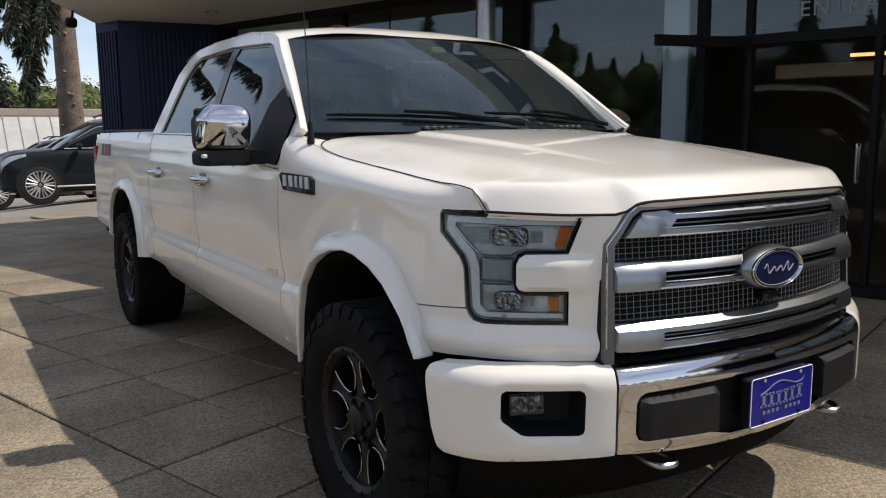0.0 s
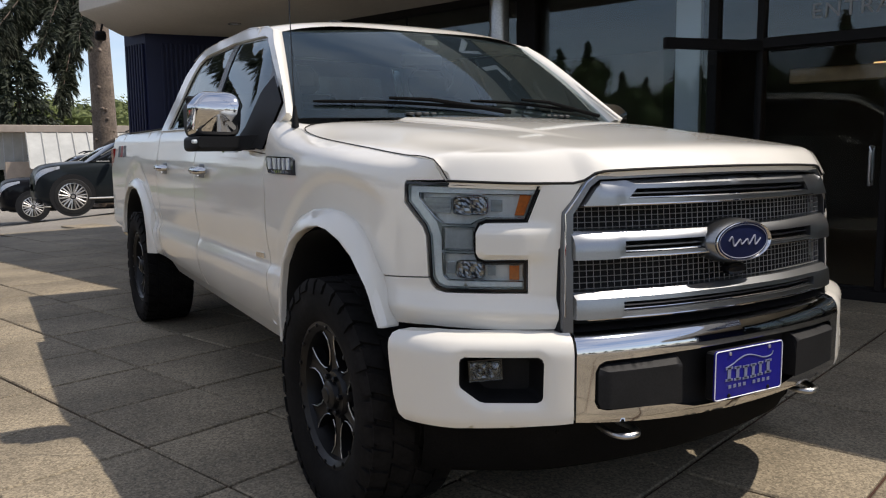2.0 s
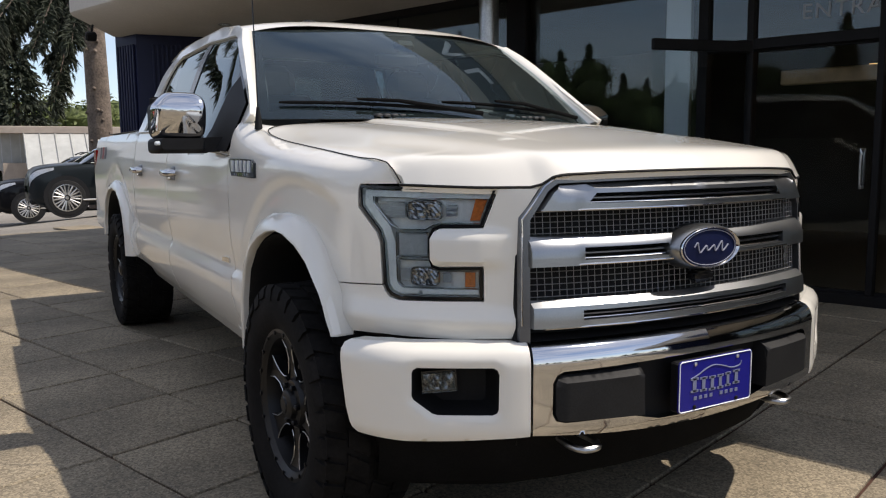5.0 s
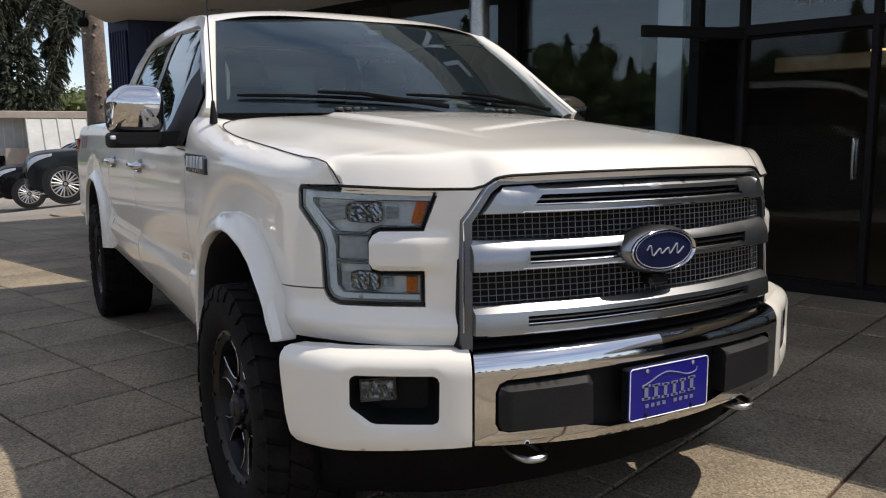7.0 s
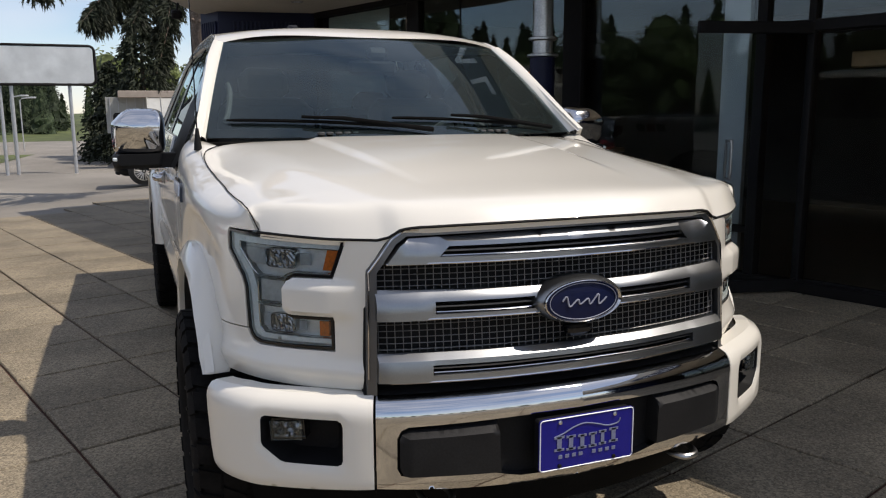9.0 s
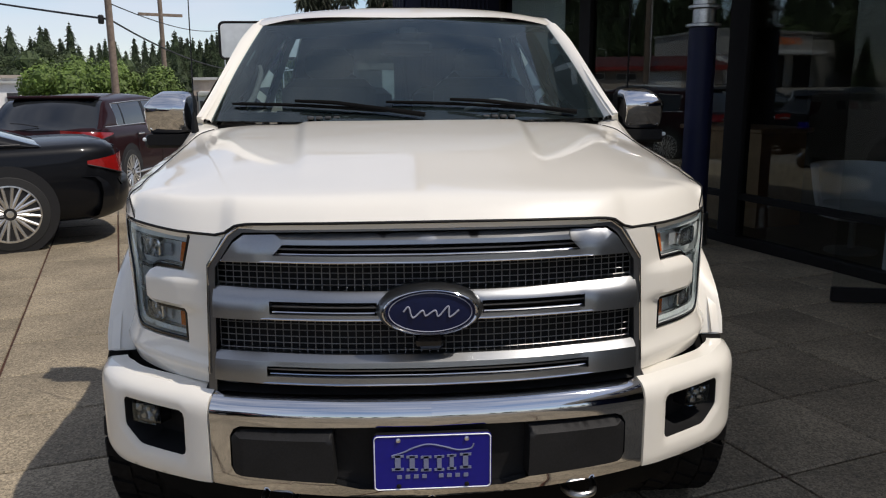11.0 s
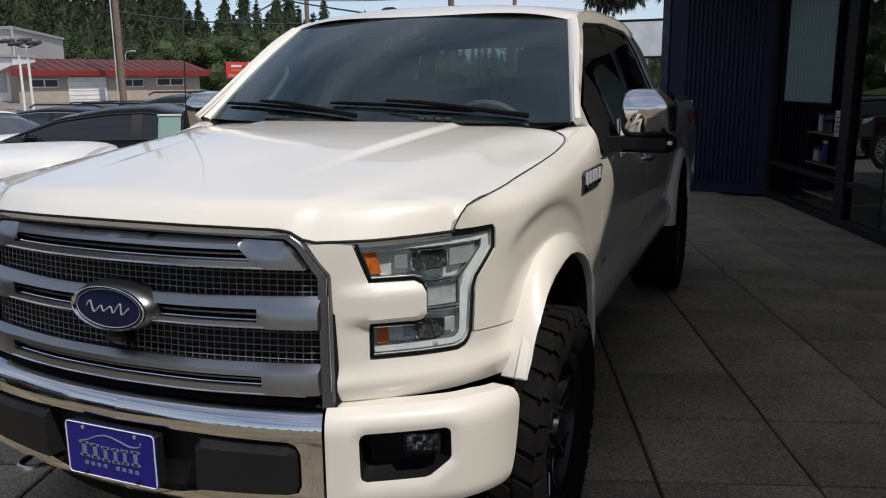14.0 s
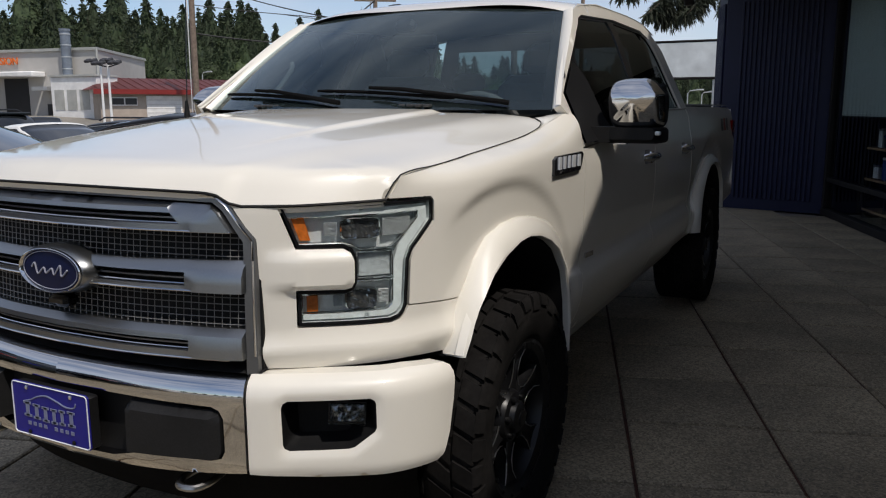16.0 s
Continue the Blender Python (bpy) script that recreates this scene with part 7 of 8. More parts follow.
def conifer(h, seed, lean=0.13, needles=None, label="tall dark fir tree"):
    rnd = random.Random(seed)
    t = thing("fir_tree", label, "tree", None, "fir trees")
    part("trunk", Mesh().tube([(0, 0, 0), (0.02 * h * 0.1, 0, h * 0.5), (0, 0, h)], [0.018 * h, 0.011 * h, 0.01], 7), FAR_BARK, t)
    m = Mesh()
    for i in range(520):
        f = rnd.random() ** 1.15
        z = h * (0.06 + 0.92 * f)
        a = rnd.uniform(0, 6.283)
        r = h * lean * (0.02 + 0.98 * (1 - f) ** 0.80) * rnd.uniform(0.45, 1.15)
        c, s = math.cos(a), math.sin(a)
        fall = r * rnd.uniform(0.15, 0.5)
        for k in range(13):
            g = rnd.uniform(0.15, 1.0)
            p = Vector((c * r * g, s * r * g, z - fall * g * g)) + Vector((-s, c, 0)) * rnd.uniform(-0.3, 0.3) * r * (1.15 - g)
            l = h * rnd.uniform(0.018, 0.040) * (0.45 + 0.55 * (1 - f))
            d = (Vector((c, s, -0.7)) + Vector((rnd.gauss(0, 0.5), rnd.gauss(0, 0.5), rnd.gauss(0, 0.3)))).normalized()
            n = d.cross(Vector((rnd.gauss(0, 1), rnd.gauss(0, 1), rnd.gauss(0, 1)))).normalized() * l * 0.30
            m.add([p - n * 0.6, p + d * l * 0.5 - n, p + d * l, p + d * l * 0.5 + n], [(0, 1, 2, 3)])
    core = []
    for k in range(15):
        f = k / 14
        core.append([Vector((math.cos(a * 0.4488) * h * lean * (1 - f) ** 0.85 * rnd.uniform(0.36, 0.78), math.sin(a * 0.4488) * h * lean * (1 - f) ** 0.85 * rnd.uniform(0.36, 0.78), h * (0.07 + 0.88 * f + rnd.uniform(-0.02, 0.02)))) for a in range(14)])
    m.grid(core, closed=True)
    part("crown", m, needles or NEEDLE, t, "", 0)
    return t


def broadleaf(h, w, seed, mat, label, leaf=0.16, count=2600):
    rnd = random.Random(seed)
    t = thing("leafy_tree", label, "tree", None, "leafy trees")
    part("trunk", Mesh().tube([(0, 0, 0), (0.03, 0, h * 0.3), (0.0, 0.05, h * 0.6)], [0.05 * h * 0.6, 0.03 * h * 0.6, 0.02], 8), FAR_BARK, t)
    for k in range(5):
        a = k * 1.3
        part("limb", Mesh().tube([(0, 0, h * 0.28), (math.cos(a) * w * 0.15, math.sin(a) * w * 0.15, h * 0.5), (math.cos(a) * w * 0.33, math.sin(a) * w * 0.33, h * 0.72)], [0.03, 0.02, 0.008], 6), FAR_BARK, t)
    blobs = [(Vector((rnd.uniform(-1, 1) * w * 0.34, rnd.uniform(-1, 1) * w * 0.34, h * rnd.uniform(0.30, 0.86))), w * rnd.uniform(0.15, 0.27)) for _ in range(20)]
    m = Mesh()
    for c, r in blobs:
        lump = [[c + Vector((math.sin(q * 0.6283) * math.cos(a * 0.6981), math.sin(q * 0.6283) * math.sin(a * 0.6981), math.cos(q * 0.6283))) * r * rnd.uniform(0.55, 0.85) for a in range(9)] for q in range(6)]
        m.grid(lump, closed=True)
    for i in range(count):
        c, r = blobs[rnd.randrange(len(blobs))]
        d = Vector((rnd.gauss(0, 1), rnd.gauss(0, 1), rnd.gauss(0, 1))).normalized()
        p = c + d * r * rnd.uniform(0.65, 1.08)
        n = (d + Vector((rnd.uniform(-0.8, 0.8), rnd.uniform(-0.8, 0.8), rnd.uniform(-0.3, 0.9)))).normalized()
        a = n.orthogonal().normalized()
        b = n.cross(a)
        s = leaf * rnd.uniform(0.6, 1.3)
        th = rnd.uniform(0, 6.28)
        u = (a * math.cos(th) + b * math.sin(th)) * s
        v = (b * math.cos(th) - a * math.sin(th)) * s * 0.55
        m.add([p - u, p + v, p + u, p - v], [(0, 1, 2, 3)])
    part("crown", m, mat, t, "", 0)
    return t


def from_eye(t_eye, az, d, z):
    a = radians(az)
    return Vector((t_eye[0] + d * math.sin(a), t_eye[1] + d * math.cos(a), z))


EYE_A, EYE_B, EYE_C = (-0.1, -2.9), (0.8, -2.86), (1.87, -2.34)
rnd = random.Random(11)
protos = [conifer(h, s, l) for h, s, l in ((15, 1, 0.27), (17, 2, 0.22), (13, 3, 0.36), (16, 4, 0.31))]
spots = []
def stand(eye, az0, az1, d0, d1, n, top0, top1):
    for i in range(n):
        az = az0 + (az1 - az0) * (i + rnd.uniform(-0.3, 0.3)) / max(n - 1, 1)
        d = rnd.uniform(d0, d1)
        el = rnd.uniform(top0, top1)
        spots.append((from_eye(eye, az, d, 0), 1.5 + d * math.tan(radians(el))))
stand(EYE_C, -66, -54, 95, 135, 26, 4.6, 6.6)
stand(EYE_C, -54, -47, 95, 135, 16, 5.8, 8.2)
stand(EYE_C, -47, -40, 95, 130, 16, 4.8, 7.6)
stand(EYE_C, -66, -37, 82, 95, 38, 4.2, 6.4)
stand(EYE_B, -44, -30, 90, 125, 20, 4.4, 7.2)
stand(EYE_B, -31, -27, 95, 115, 6, 4.0, 5.2)
stand(EYE_B, -29, -21, 110, 140, 16, 2.0, 3.9)
stand(EYE_A, -27, -21, 95, 125, 8, 2.6, 4.1)
stand(EYE_A, -22, -14, 120, 150, 16, 2.0, 3.1)
stand(EYE_A, -14.2, -5, 88, 112, 24, 2.6, 3.9)
stand(EYE_A, -14, -5, 76, 86, 14, 1.9, 2.8)
stand((1.8, -2.4), -13, -6, 90, 120, 8, 0.8, 2.2)
stand((-1.9, -2.5), -3, 8, 80, 100, 8, 1.0, 2.2)
# behind the camera, seen in glass and chrome
stand((0, 0), 110, 250, 70, 100, 50, 1.6, 3.4)
stand((0, 0), -125, -60, 60, 90, 34, 4, 10)
for i, (p, top) in enumerate(spots):
    proto = protos[i % 4]
    hgt = (15, 17, 13, 16)[i % 4]
    tall = max(top + 0.5, 6.0) * rnd.uniform(1.0, 1.02)
    k = tall / hgt
    m = Matrix.Translation((p.x, p.y, top - tall)) @ Matrix.Rotation(rnd.uniform(0, 6.28), 4, "Z") @ Matrix.Scale(k * rnd.uniform(1.0, 1.15), 4)
    if i < 4:
        proto.matrix_world = m
    else:
        copy_thing(proto, m @ Matrix.Identity(4)).scale = (k, k, k)
# tall leafy woods among the firs
woods = [broadleaf(13, 9.5, 31 + k, WOODS, "tall deep green leafy tree in the wood", 0.17, 13000) for k in range(3)]
wood_spots = []
for eye, a0, a1, n, d0, d1, t0, t1 in (((0, 0), -124, -60, 22, 46, 60, 4.0, 7.5), (EYE_C, -67, -56, 5, 74, 80, 3.4, 4.3), (EYE_C, -56, -40, 7, 78, 92, 2.2, 3.6), (EYE_B, -42, -31, 5, 78, 90, 1.0, 1.9), (EYE_B, -31, -22, 9, 85, 100, 1.4, 2.6), (EYE_A, -27, -15, 9, 80, 95, 1.0, 1.7), (EYE_C, -40, -33, 5, 80, 95, 2.6, 3.6)):
    for i in range(n):
        d = rnd.uniform(d0, d1)
        wood_spots.append((from_eye(eye, a0 + (a1 - a0) * (i + rnd.uniform(-0.35, 0.35)) / (n - 1), d, 0), 1.5 + d * math.tan(radians(rnd.uniform(t0, t1)))))
for i, (p, top) in enumerate(wood_spots):
    k = max(0.6, (top + 0.7) / 12.5)
    m = Matrix.Translation((p.x, p.y, top - 12.5 * k)) @ Matrix.Rotation(rnd.uniform(0, 6.28), 4, "Z")
    tree = woods[i] if i < 3 else copy_thing(woods[i % 3], m)
    tree.matrix_world = m
    tree.scale = (k, k, k)
# leafy bushes at the lot's edge
for i, (az, d, h, w) in enumerate(((-21.5, 38, 2.75, 3.1), (-19.0, 39, 3.3, 3.5), (-16.3, 38, 2.9, 3.0))):
    p = from_eye(EYE_A, az, d, -0.62)
    broadleaf(h, w, 40 + i, LEAF, "rounded bright green leafy tree at the lot's edge", 0.075, 16000).matrix_world = Matrix.Translation(p)
for i, (az, d, h, w) in enumerate(((2.2, 40, 4.6, 4.5), (4.6, 42, 4.2, 5.0), (6.8, 41, 3.9, 4.0), (9.6, 40, 4.0, 4.5), (12.0, 41, 3.6, 4.0))):
    p = from_eye((-2.1, -2.4), az, d, -0.6)
    broadleaf(h, w, 60 + i, OLIVE, "olive green leafy tree behind the low roof", 0.10, 6500).matrix_world = Matrix.Translation(p)
def cedar(h, w, seed):
    """A wide, feathery evergreen with boughs down to the ground."""
    rn = random.Random(seed)
    t = thing("cedar_tree", "wide feathery dark green cedar behind the parked cars", "tree")
    part("trunk", Mesh().tube([(0, 0, 0), (0.03, 0, h * 0.5), (0, 0.02, h * 0.97)], [0.16, 0.09, 0.02], 8), FAR_BARK, t)
    m = Mesh()
    for i in range(560):
        f = rn.random() ** 1.25
        z = h * (0.05 + 0.93 * f)
        a = rn.uniform(0, 6.283)
        r = w * (0.06 + 0.94 * (1 - f) ** 0.72) * rn.uniform(0.5, 1.08)
        c, s_ = math.cos(a), math.sin(a)
        rise, fall = r * rn.uniform(0.0, 0.22), r * rn.uniform(0.25, 0.55)
        for k in range(34):
            g = rn.uniform(0.25, 1.0)
            p = Vector((c * r * g, s_ * r * g, z + rise * g - fall * g * g))
            side = Vector((-s_, c, 0)) * rn.uniform(-1, 1) * 0.30 * r * (1.15 - g)
            p = p + side + Vector((0, 0, -abs(rn.gauss(0, 0.06))))
            l = rn.uniform(0.10, 0.26)
            d = (Vector((c, s_, -0.8)) + Vector((rn.gauss(0, 0.5), rn.gauss(0, 0.5), rn.gauss(0, 0.35)))).normalized()
            n = d.cross(Vector((rn.gauss(0, 1), rn.gauss(0, 1), rn.gauss(0, 1)))).normalized() * l * 0.20
            m.add([p - n * 0.6, p + d * l * 0.5 - n, p + d * l, p + d * l * 0.5 + n], [(0, 1, 2, 3)])
    part("crown", m, NEEDLE_NEAR, t, "", 0)
    return t
for i, (az, d, h, w) in enumerate(((1.9, 36, 6.5, 2.4), (-0.2, 39, 4.4, 1.7))):
    cedar(h, w, 70 + i).matrix_world = Matrix.Translation(from_eye((-1.5, -2.8), az, d, -0.62))

# the big spruce beside the shop: bare trunk below, drooping boughs above
spruce = thing("spruce_tree", "big spruce with bare grey trunk and drooping needle boughs", "tree")
base = Vector((0.78, 18.2, -0.05))
trunk_path = [base + Vector((0.02 * math.sin(k * 0.8), 0, k * 0.9)) for k in range(15)]
part("trunk", Mesh().tube(trunk_path, [0.29 - 0.009 * k + (0.05 if k == 0 else 0) for k in range(15)], 20), BARK, spruce, "pale grey-brown bark with knots")
for k in range(24):
    a, z = rnd.uniform(0, 6.28), rnd.uniform(1.0, 6.0)
    c = base + Vector((math.cos(a) * 0.25, math.sin(a) * 0.25, z))
    part("knot", Mesh().lathe([(0.05, 0.0), (0.04, 0.03), (0.015, 0.05)], c, (math.cos(a), math.sin(a), -0.2), 8), BARK, spruce)


def bough(start, end, sag, hang, seed, width=0.5):
    rn = random.Random(seed)
    a, b = Vector(start), Vector(end)
    pts = [a.lerp(b, i / 12) + Vector((0, 0, -sag * math.sin(math.pi * 0.5 * i / 12) ** 2)) for i in range(13)]
    part("branch", Mesh().tube(pts, [0.04 - 0.003 * i for i in range(13)], 7), FAR_BARK, spruce)
    m = Mesh()
    for i in range(300):
        f = rn.uniform(0.16, 1.0)
        j = min(int(f * 12), 11)
        p = pts[j].lerp(pts[j + 1], f * 12 - j)
        d = Vector((rn.gauss(0, 1), rn.gauss(0, 1), 0)).normalized()
        ln = hang * rn.uniform(0.35, 1.0) * (1.15 - 0.6 * f)
        sp = width * rn.uniform(0.1, 0.8) * (1.1 - 0.5 * f)
        q = [p + d * sp * (g ** 0.7) + Vector((0, 0, -ln * g * g)) for g in (0, 0.35, 0.7, 1.0)]
        for k in range(3):
            for _ in range(12):
                o = q[k].lerp(q[k + 1], rn.random())
                t = (q[k + 1] - q[k]).normalized()
                n = Vector((rn.gauss(0, 1), rn.gauss(0, 1), rn.gauss(0, 0.5) - 0.5)).normalized()
                l = rn.uniform(0.05, 0.11)
                s = n.cross(t).normalized() * 0.016
                m.add([o - s, o + s, o + n * l * 0.7 + t * l], [(0, 1, 2)])
    part("needle_spray", m, NEEDLE_NEAR, spruce, "", 0)


for i, (st, en, sag, hang) in enumerate((
        ((0.7, 18.1, 5.4), (-0.35, 16.1, 3.2), 0.15, 0.5), ((0.7, 18.1, 6.0), (-1.6, 13.3, 3.4), 0.3, 0.6), ((0.7, 18.0, 6.4), (-2.5, 14.0, 3.9), 0.3, 0.45),
        ((0.7, 18.0, 6.0), (-0.4, 13.8, 3.7), 0.3, 0.6), 
                ((0.8, 18.0, 6.8), (1.6, 15.0, 4.9), 0.4, 0.8), ((0.7, 18.0, 7.4), (-0.4, 15.4, 4.6), 0.4, 0.9))):
    bough(st, en, sag, hang, 90 + i)
for i, (st, en, sag, hang) in enumerate((
        ((0.6, 18.0, 5.6), (-0.5, 14.3, 2.65), 0.5, 0.55), ((0.6, 18.0, 6.2), (-1.5, 14.0, 3.45), 0.4, 0.5), ((0.6, 18.0, 7.2), (-3.0, 14.0, 5.0), 0.3, 0.5), ((0.6, 18.0, 7.6), (-3.6, 13.0, 5.6), 0.3, 0.6),
        ((0.7, 18.0, 6.8), (-0.9, 12.3, 3.35), 0.4, 0.35), ((0.7, 18.0, 6.6), (-0.3, 12.4, 3.50), 0.4, 0.35), ((0.7, 18.0, 6.9), (-1.7, 12.6, 3.40), 0.4, 0.35))):
    bough(st, en, sag, hang, 140 + i, 0.42)

# ---- far ground, road and slope ----
rows = []
for i in range(60):
    y = -20 + i * 1.6
    rows.append([(x, y, -0.030 - lot_drop(x, y)) for x in [-60 + 1.5 * k for k in range(58)]])
structure("lot", Mesh().grid(rows), ASPHALT, "pale worn asphalt of the sloping car lot", "ground")
hill = []
for i in range(20):
    d = 24 + i * 6.5
    row = []
    for k in range(23):
        az = -85 + 4.2 * k
        near = smooth_step(-33, -40, az)
        z = -0.66 + (1.65 * smooth_step(26, 42, d)) * near + 0.05 * max(0, d - 62) * (0.7 + 0.3 * math.sin(k * 0.9))
        row.append(tuple(from_eye((0, 0), az, d, z)))
    hill.append(row)
structure("upper_lot", Mesh().grid(hill[:7]), ASPHALT, "pale asphalt rising to the buildings across the road", "ground")
structure("hillside", Mesh().grid(hill[6:]), GRASS, "rough green hillside under the fir trees", "hill")
structure("verge", Mesh().add([(-60, 24, -0.60), (-7, 24, -0.60), (-4, 62, -0.7), (-75, 62, -0.7)], [(0, 1, 2, 3)]), GRASS, "dry grass verge beyond the lot", "grass")

# ---- far buildings ----
def far_box(m, a, b, depth, z0, z1):
    a, b = Vector(a), Vector(b)
    d = (b - a).normalized()
    n = Vector((-d.y, d.x)) if Vector((-d.y, d.x)).dot(a) > 0 else Vector((d.y, -d.x))
    q = [a, b, b + n * depth, a + n * depth]
    return m.prism([tuple(p) for p in q], z1 - z0, lambda x, y, c: (x, y, z0 + c))


GREY_WALL = material("grey_metal_wall", (0.46, 0.44, 0.41), 0.7, grain=0.04, scale=2, stain=0.1, stain_scale=0.3)
TAN_WALL = material("tan_block_wall", (0.42, 0.35, 0.29), 0.8, grain=0.08, scale=4, stain=0.12, stain_scale=0.5)
RED_ROOF = material("red_metal_roof", (0.105, 0.020, 0.016), 0.6, grain=0.08, scale=3, stain=0.15, stain_scale=0.5)
RED_FASCIA = material("red_fascia_paint", (0.22, 0.020, 0.015), 0.45, grain=0.05, scale=4, stain=0.1)
WHITE_WALL = material("white_wall", (0.78, 0.77, 0.75), 0.75, grain=0.05, scale=3, stain=0.1)
DARK_OPEN = material("dark_opening", (0.03, 0.03, 0.032), 0.5, grain=0.1, scale=3)
METAL_ROOF = material("seamed_metal_roof", (0.46, 0.46, 0.43), 0.45, metal=0.2, grain=0.06, scale=4, stain=0.15)
ORANGE = material("orange_sign", (0.72, 0.16, 0.03), 0.5)
RED_SIGN = material("red_sign", (0.62, 0.05, 0.04), 0.5, grain=0.05, scale=8)
POLE_WOOD = material("pole_wood", (0.20, 0.15, 0.115), 0.9, grain=0.3, scale=9, stain=0.2)
WIRE_BLACK = material("cable_black", (0.015, 0.015, 0.016), 0.6)
FLOOD_GREY = material("flood_lamp_grey", (0.035, 0.035, 0.04), 0.7, grain=0.1, scale=20)
FLUE_STEEL = material("weathered_flue_steel", (0.19, 0.22, 0.26), 0.5, metal=0.3, grain=0.10, scale=6, stain=0.25, stain_scale=1.5)
GALV = material("galvanised_steel", (0.55, 0.56, 0.57), 0.45, metal=0.6, grain=0.06, scale=10)
SIGN_BACK = material("sign_sheet", (0.68, 0.71, 0.71), 0.5, grain=0.05, scale=3, stain=0.18, stain_scale=1.2)

body_shop = thing("body_shop", "large grey metal-clad repair hall with flue and open bays", "building")
HC, HD = Vector((-33.4, 27.2)), Vector((-0.9906, -0.1371))
HN = Vector((0.1371, -0.9906))
HR = Vector((-39.0, 35.5)) - HC
hall = [HC, HC + HR, HC + HR + HD * 14, HC + HD * 14]
part("wall", Mesh().prism([tuple(p) for p in hall], 3.9, lambda x, y, c: (x, y, 0.45 + c)), GREY_WALL, body_shop)
cap = [HC - HD * 0.12 + HN * 0.12, HC + HR - HD * 0.12, HC + HR + HD * 14, HC + HD * 14 + HN * 0.12]
part("roof", Mesh().prism([tuple(p) for p in cap], 0.14, lambda x, y, c: (x, y, 4.35 + c)), METAL_ROOF, body_shop)
part("downpipe", Mesh().tube([(HC.x + 0.1, HC.y - 0.1, 0.5), (HC.x + 0.1, HC.y - 0.1, 4.4)], 0.06, 6), METAL_ROOF, body_shop)


def on_hall(s0, s1, z0, z1, o0, o1, mat, name, bevel=0.0):
    c = HC + HD * (s0 + s1) / 2 + HN * (o0 + o1) / 2
    return part(name, Mesh().box((c.x, c.y, (z0 + z1) / 2), (abs(s1 - s0), o1 - o0, z1 - z0), bevel, Matrix.Rotation(math.atan2(HD.y, HD.x), 3, "Z")), mat, body_shop)


on_hall(4.75, 6.4, 0.6, 2.95, -0.2, 0.05, DARK_OPEN, "bay_door")
on_hall(7.4, 9.2, 0.6, 2.95, -0.2, 0.05, DARK_OPEN, "bay_door")
on_hall(3.5, 9.6, 3.02, 3.3, 0.0, 0.9, WHITE_WALL, "awning", 0.05)
on_hall(-1.2, 1.75, 0.6, 2.95, 0.0, 1.5, WHITE_WALL, "paint_booth", 0.03)
on_hall(-1.25, 1.8, 2.95, 3.05, 0.0, 1.6, METAL_ROOF, "booth_roof")
for q in (-0.7, 0.1, 0.9):
    on_hall(q, q + 0.6, 1.3, 2.3, 1.5, 1.53, METAL_ROOF, "booth_panel")
on_hall(2.6, 3.65, 2.3, 2.5, 0.0, 0.9, GALV, "awning")
on_hall(2.7, 3.5, 0.7, 1.6, 0.0, 0.06, DARK_OPEN, "window")
flue_p = HC + HD * 1.62 + HN * 0.4
flue = part("flue", Mesh().lathe([(0.25, 2.9), (0.25, 5.3), (0.28, 5.3), (0.28, 5.42)], (flue_p.x, flue_p.y, 0), (0, 0, 1), 20), FLUE_STEEL, body_shop, "tall blue-grey flue with joint bands")
for z_ in (3.4, 4.0, 4.6, 5.15):
    part("flue_band", Mesh().lathe([(0.272, z_ - 0.03), (0.272, z_ + 0.03)], (flue_p.x, flue_p.y, 0), (0, 0, 1), 20), GALV, flue)
def far_text(body, size, at, heading, mat, name, label):
    fc = bpy.data.curves.new(name, "FONT")
    fc.body, fc.size, fc.extrude, fc.align_x = body, size, 0.03, "CENTER"
    ob = new(name, fc)
    data = bpy.data.meshes.new_from_object(ob.evaluated_get(bpy.context.evaluated_depsgraph_get()))
    bpy.data.objects.remove(ob)
    data.materials.clear()
    data.materials.append(mat)
    ob = new(name, data)
    ob.matrix_world = Matrix.Translation(at) @ Matrix.Rotation(heading, 4, "Z") @ Matrix.Rotation(math.pi / 2, 4, "X")
    return tagged(ob, label, "lettering")
SILVER_CAR = car_paint("silver_car_paint", (0.36, 0.38, 0.40), 0.5)
for x_, y_, z_, p_, lb in ((-25.1, 17.5, -0.34, SILVER_CAR, "silver"), (-26.7, 16.1, -0.26, WHITE_CAR, "white")):
    make_car("far_car", lb + " car parked before the repair hall", "sedan", 4.5, 1.8, 1.42, p_, pose(x_, y_, z_, 0, 0, -36.0), "far parked cars")
tp = HC + HD * 6.6 + HN * 0.12
far_text("COLLISION", 0.55, (tp.x, tp.y, 3.7), math.atan2(-HD.y, -HD.x), ORANGE, "hall_lettering", "orange lettering COLLISION on the grey hall")

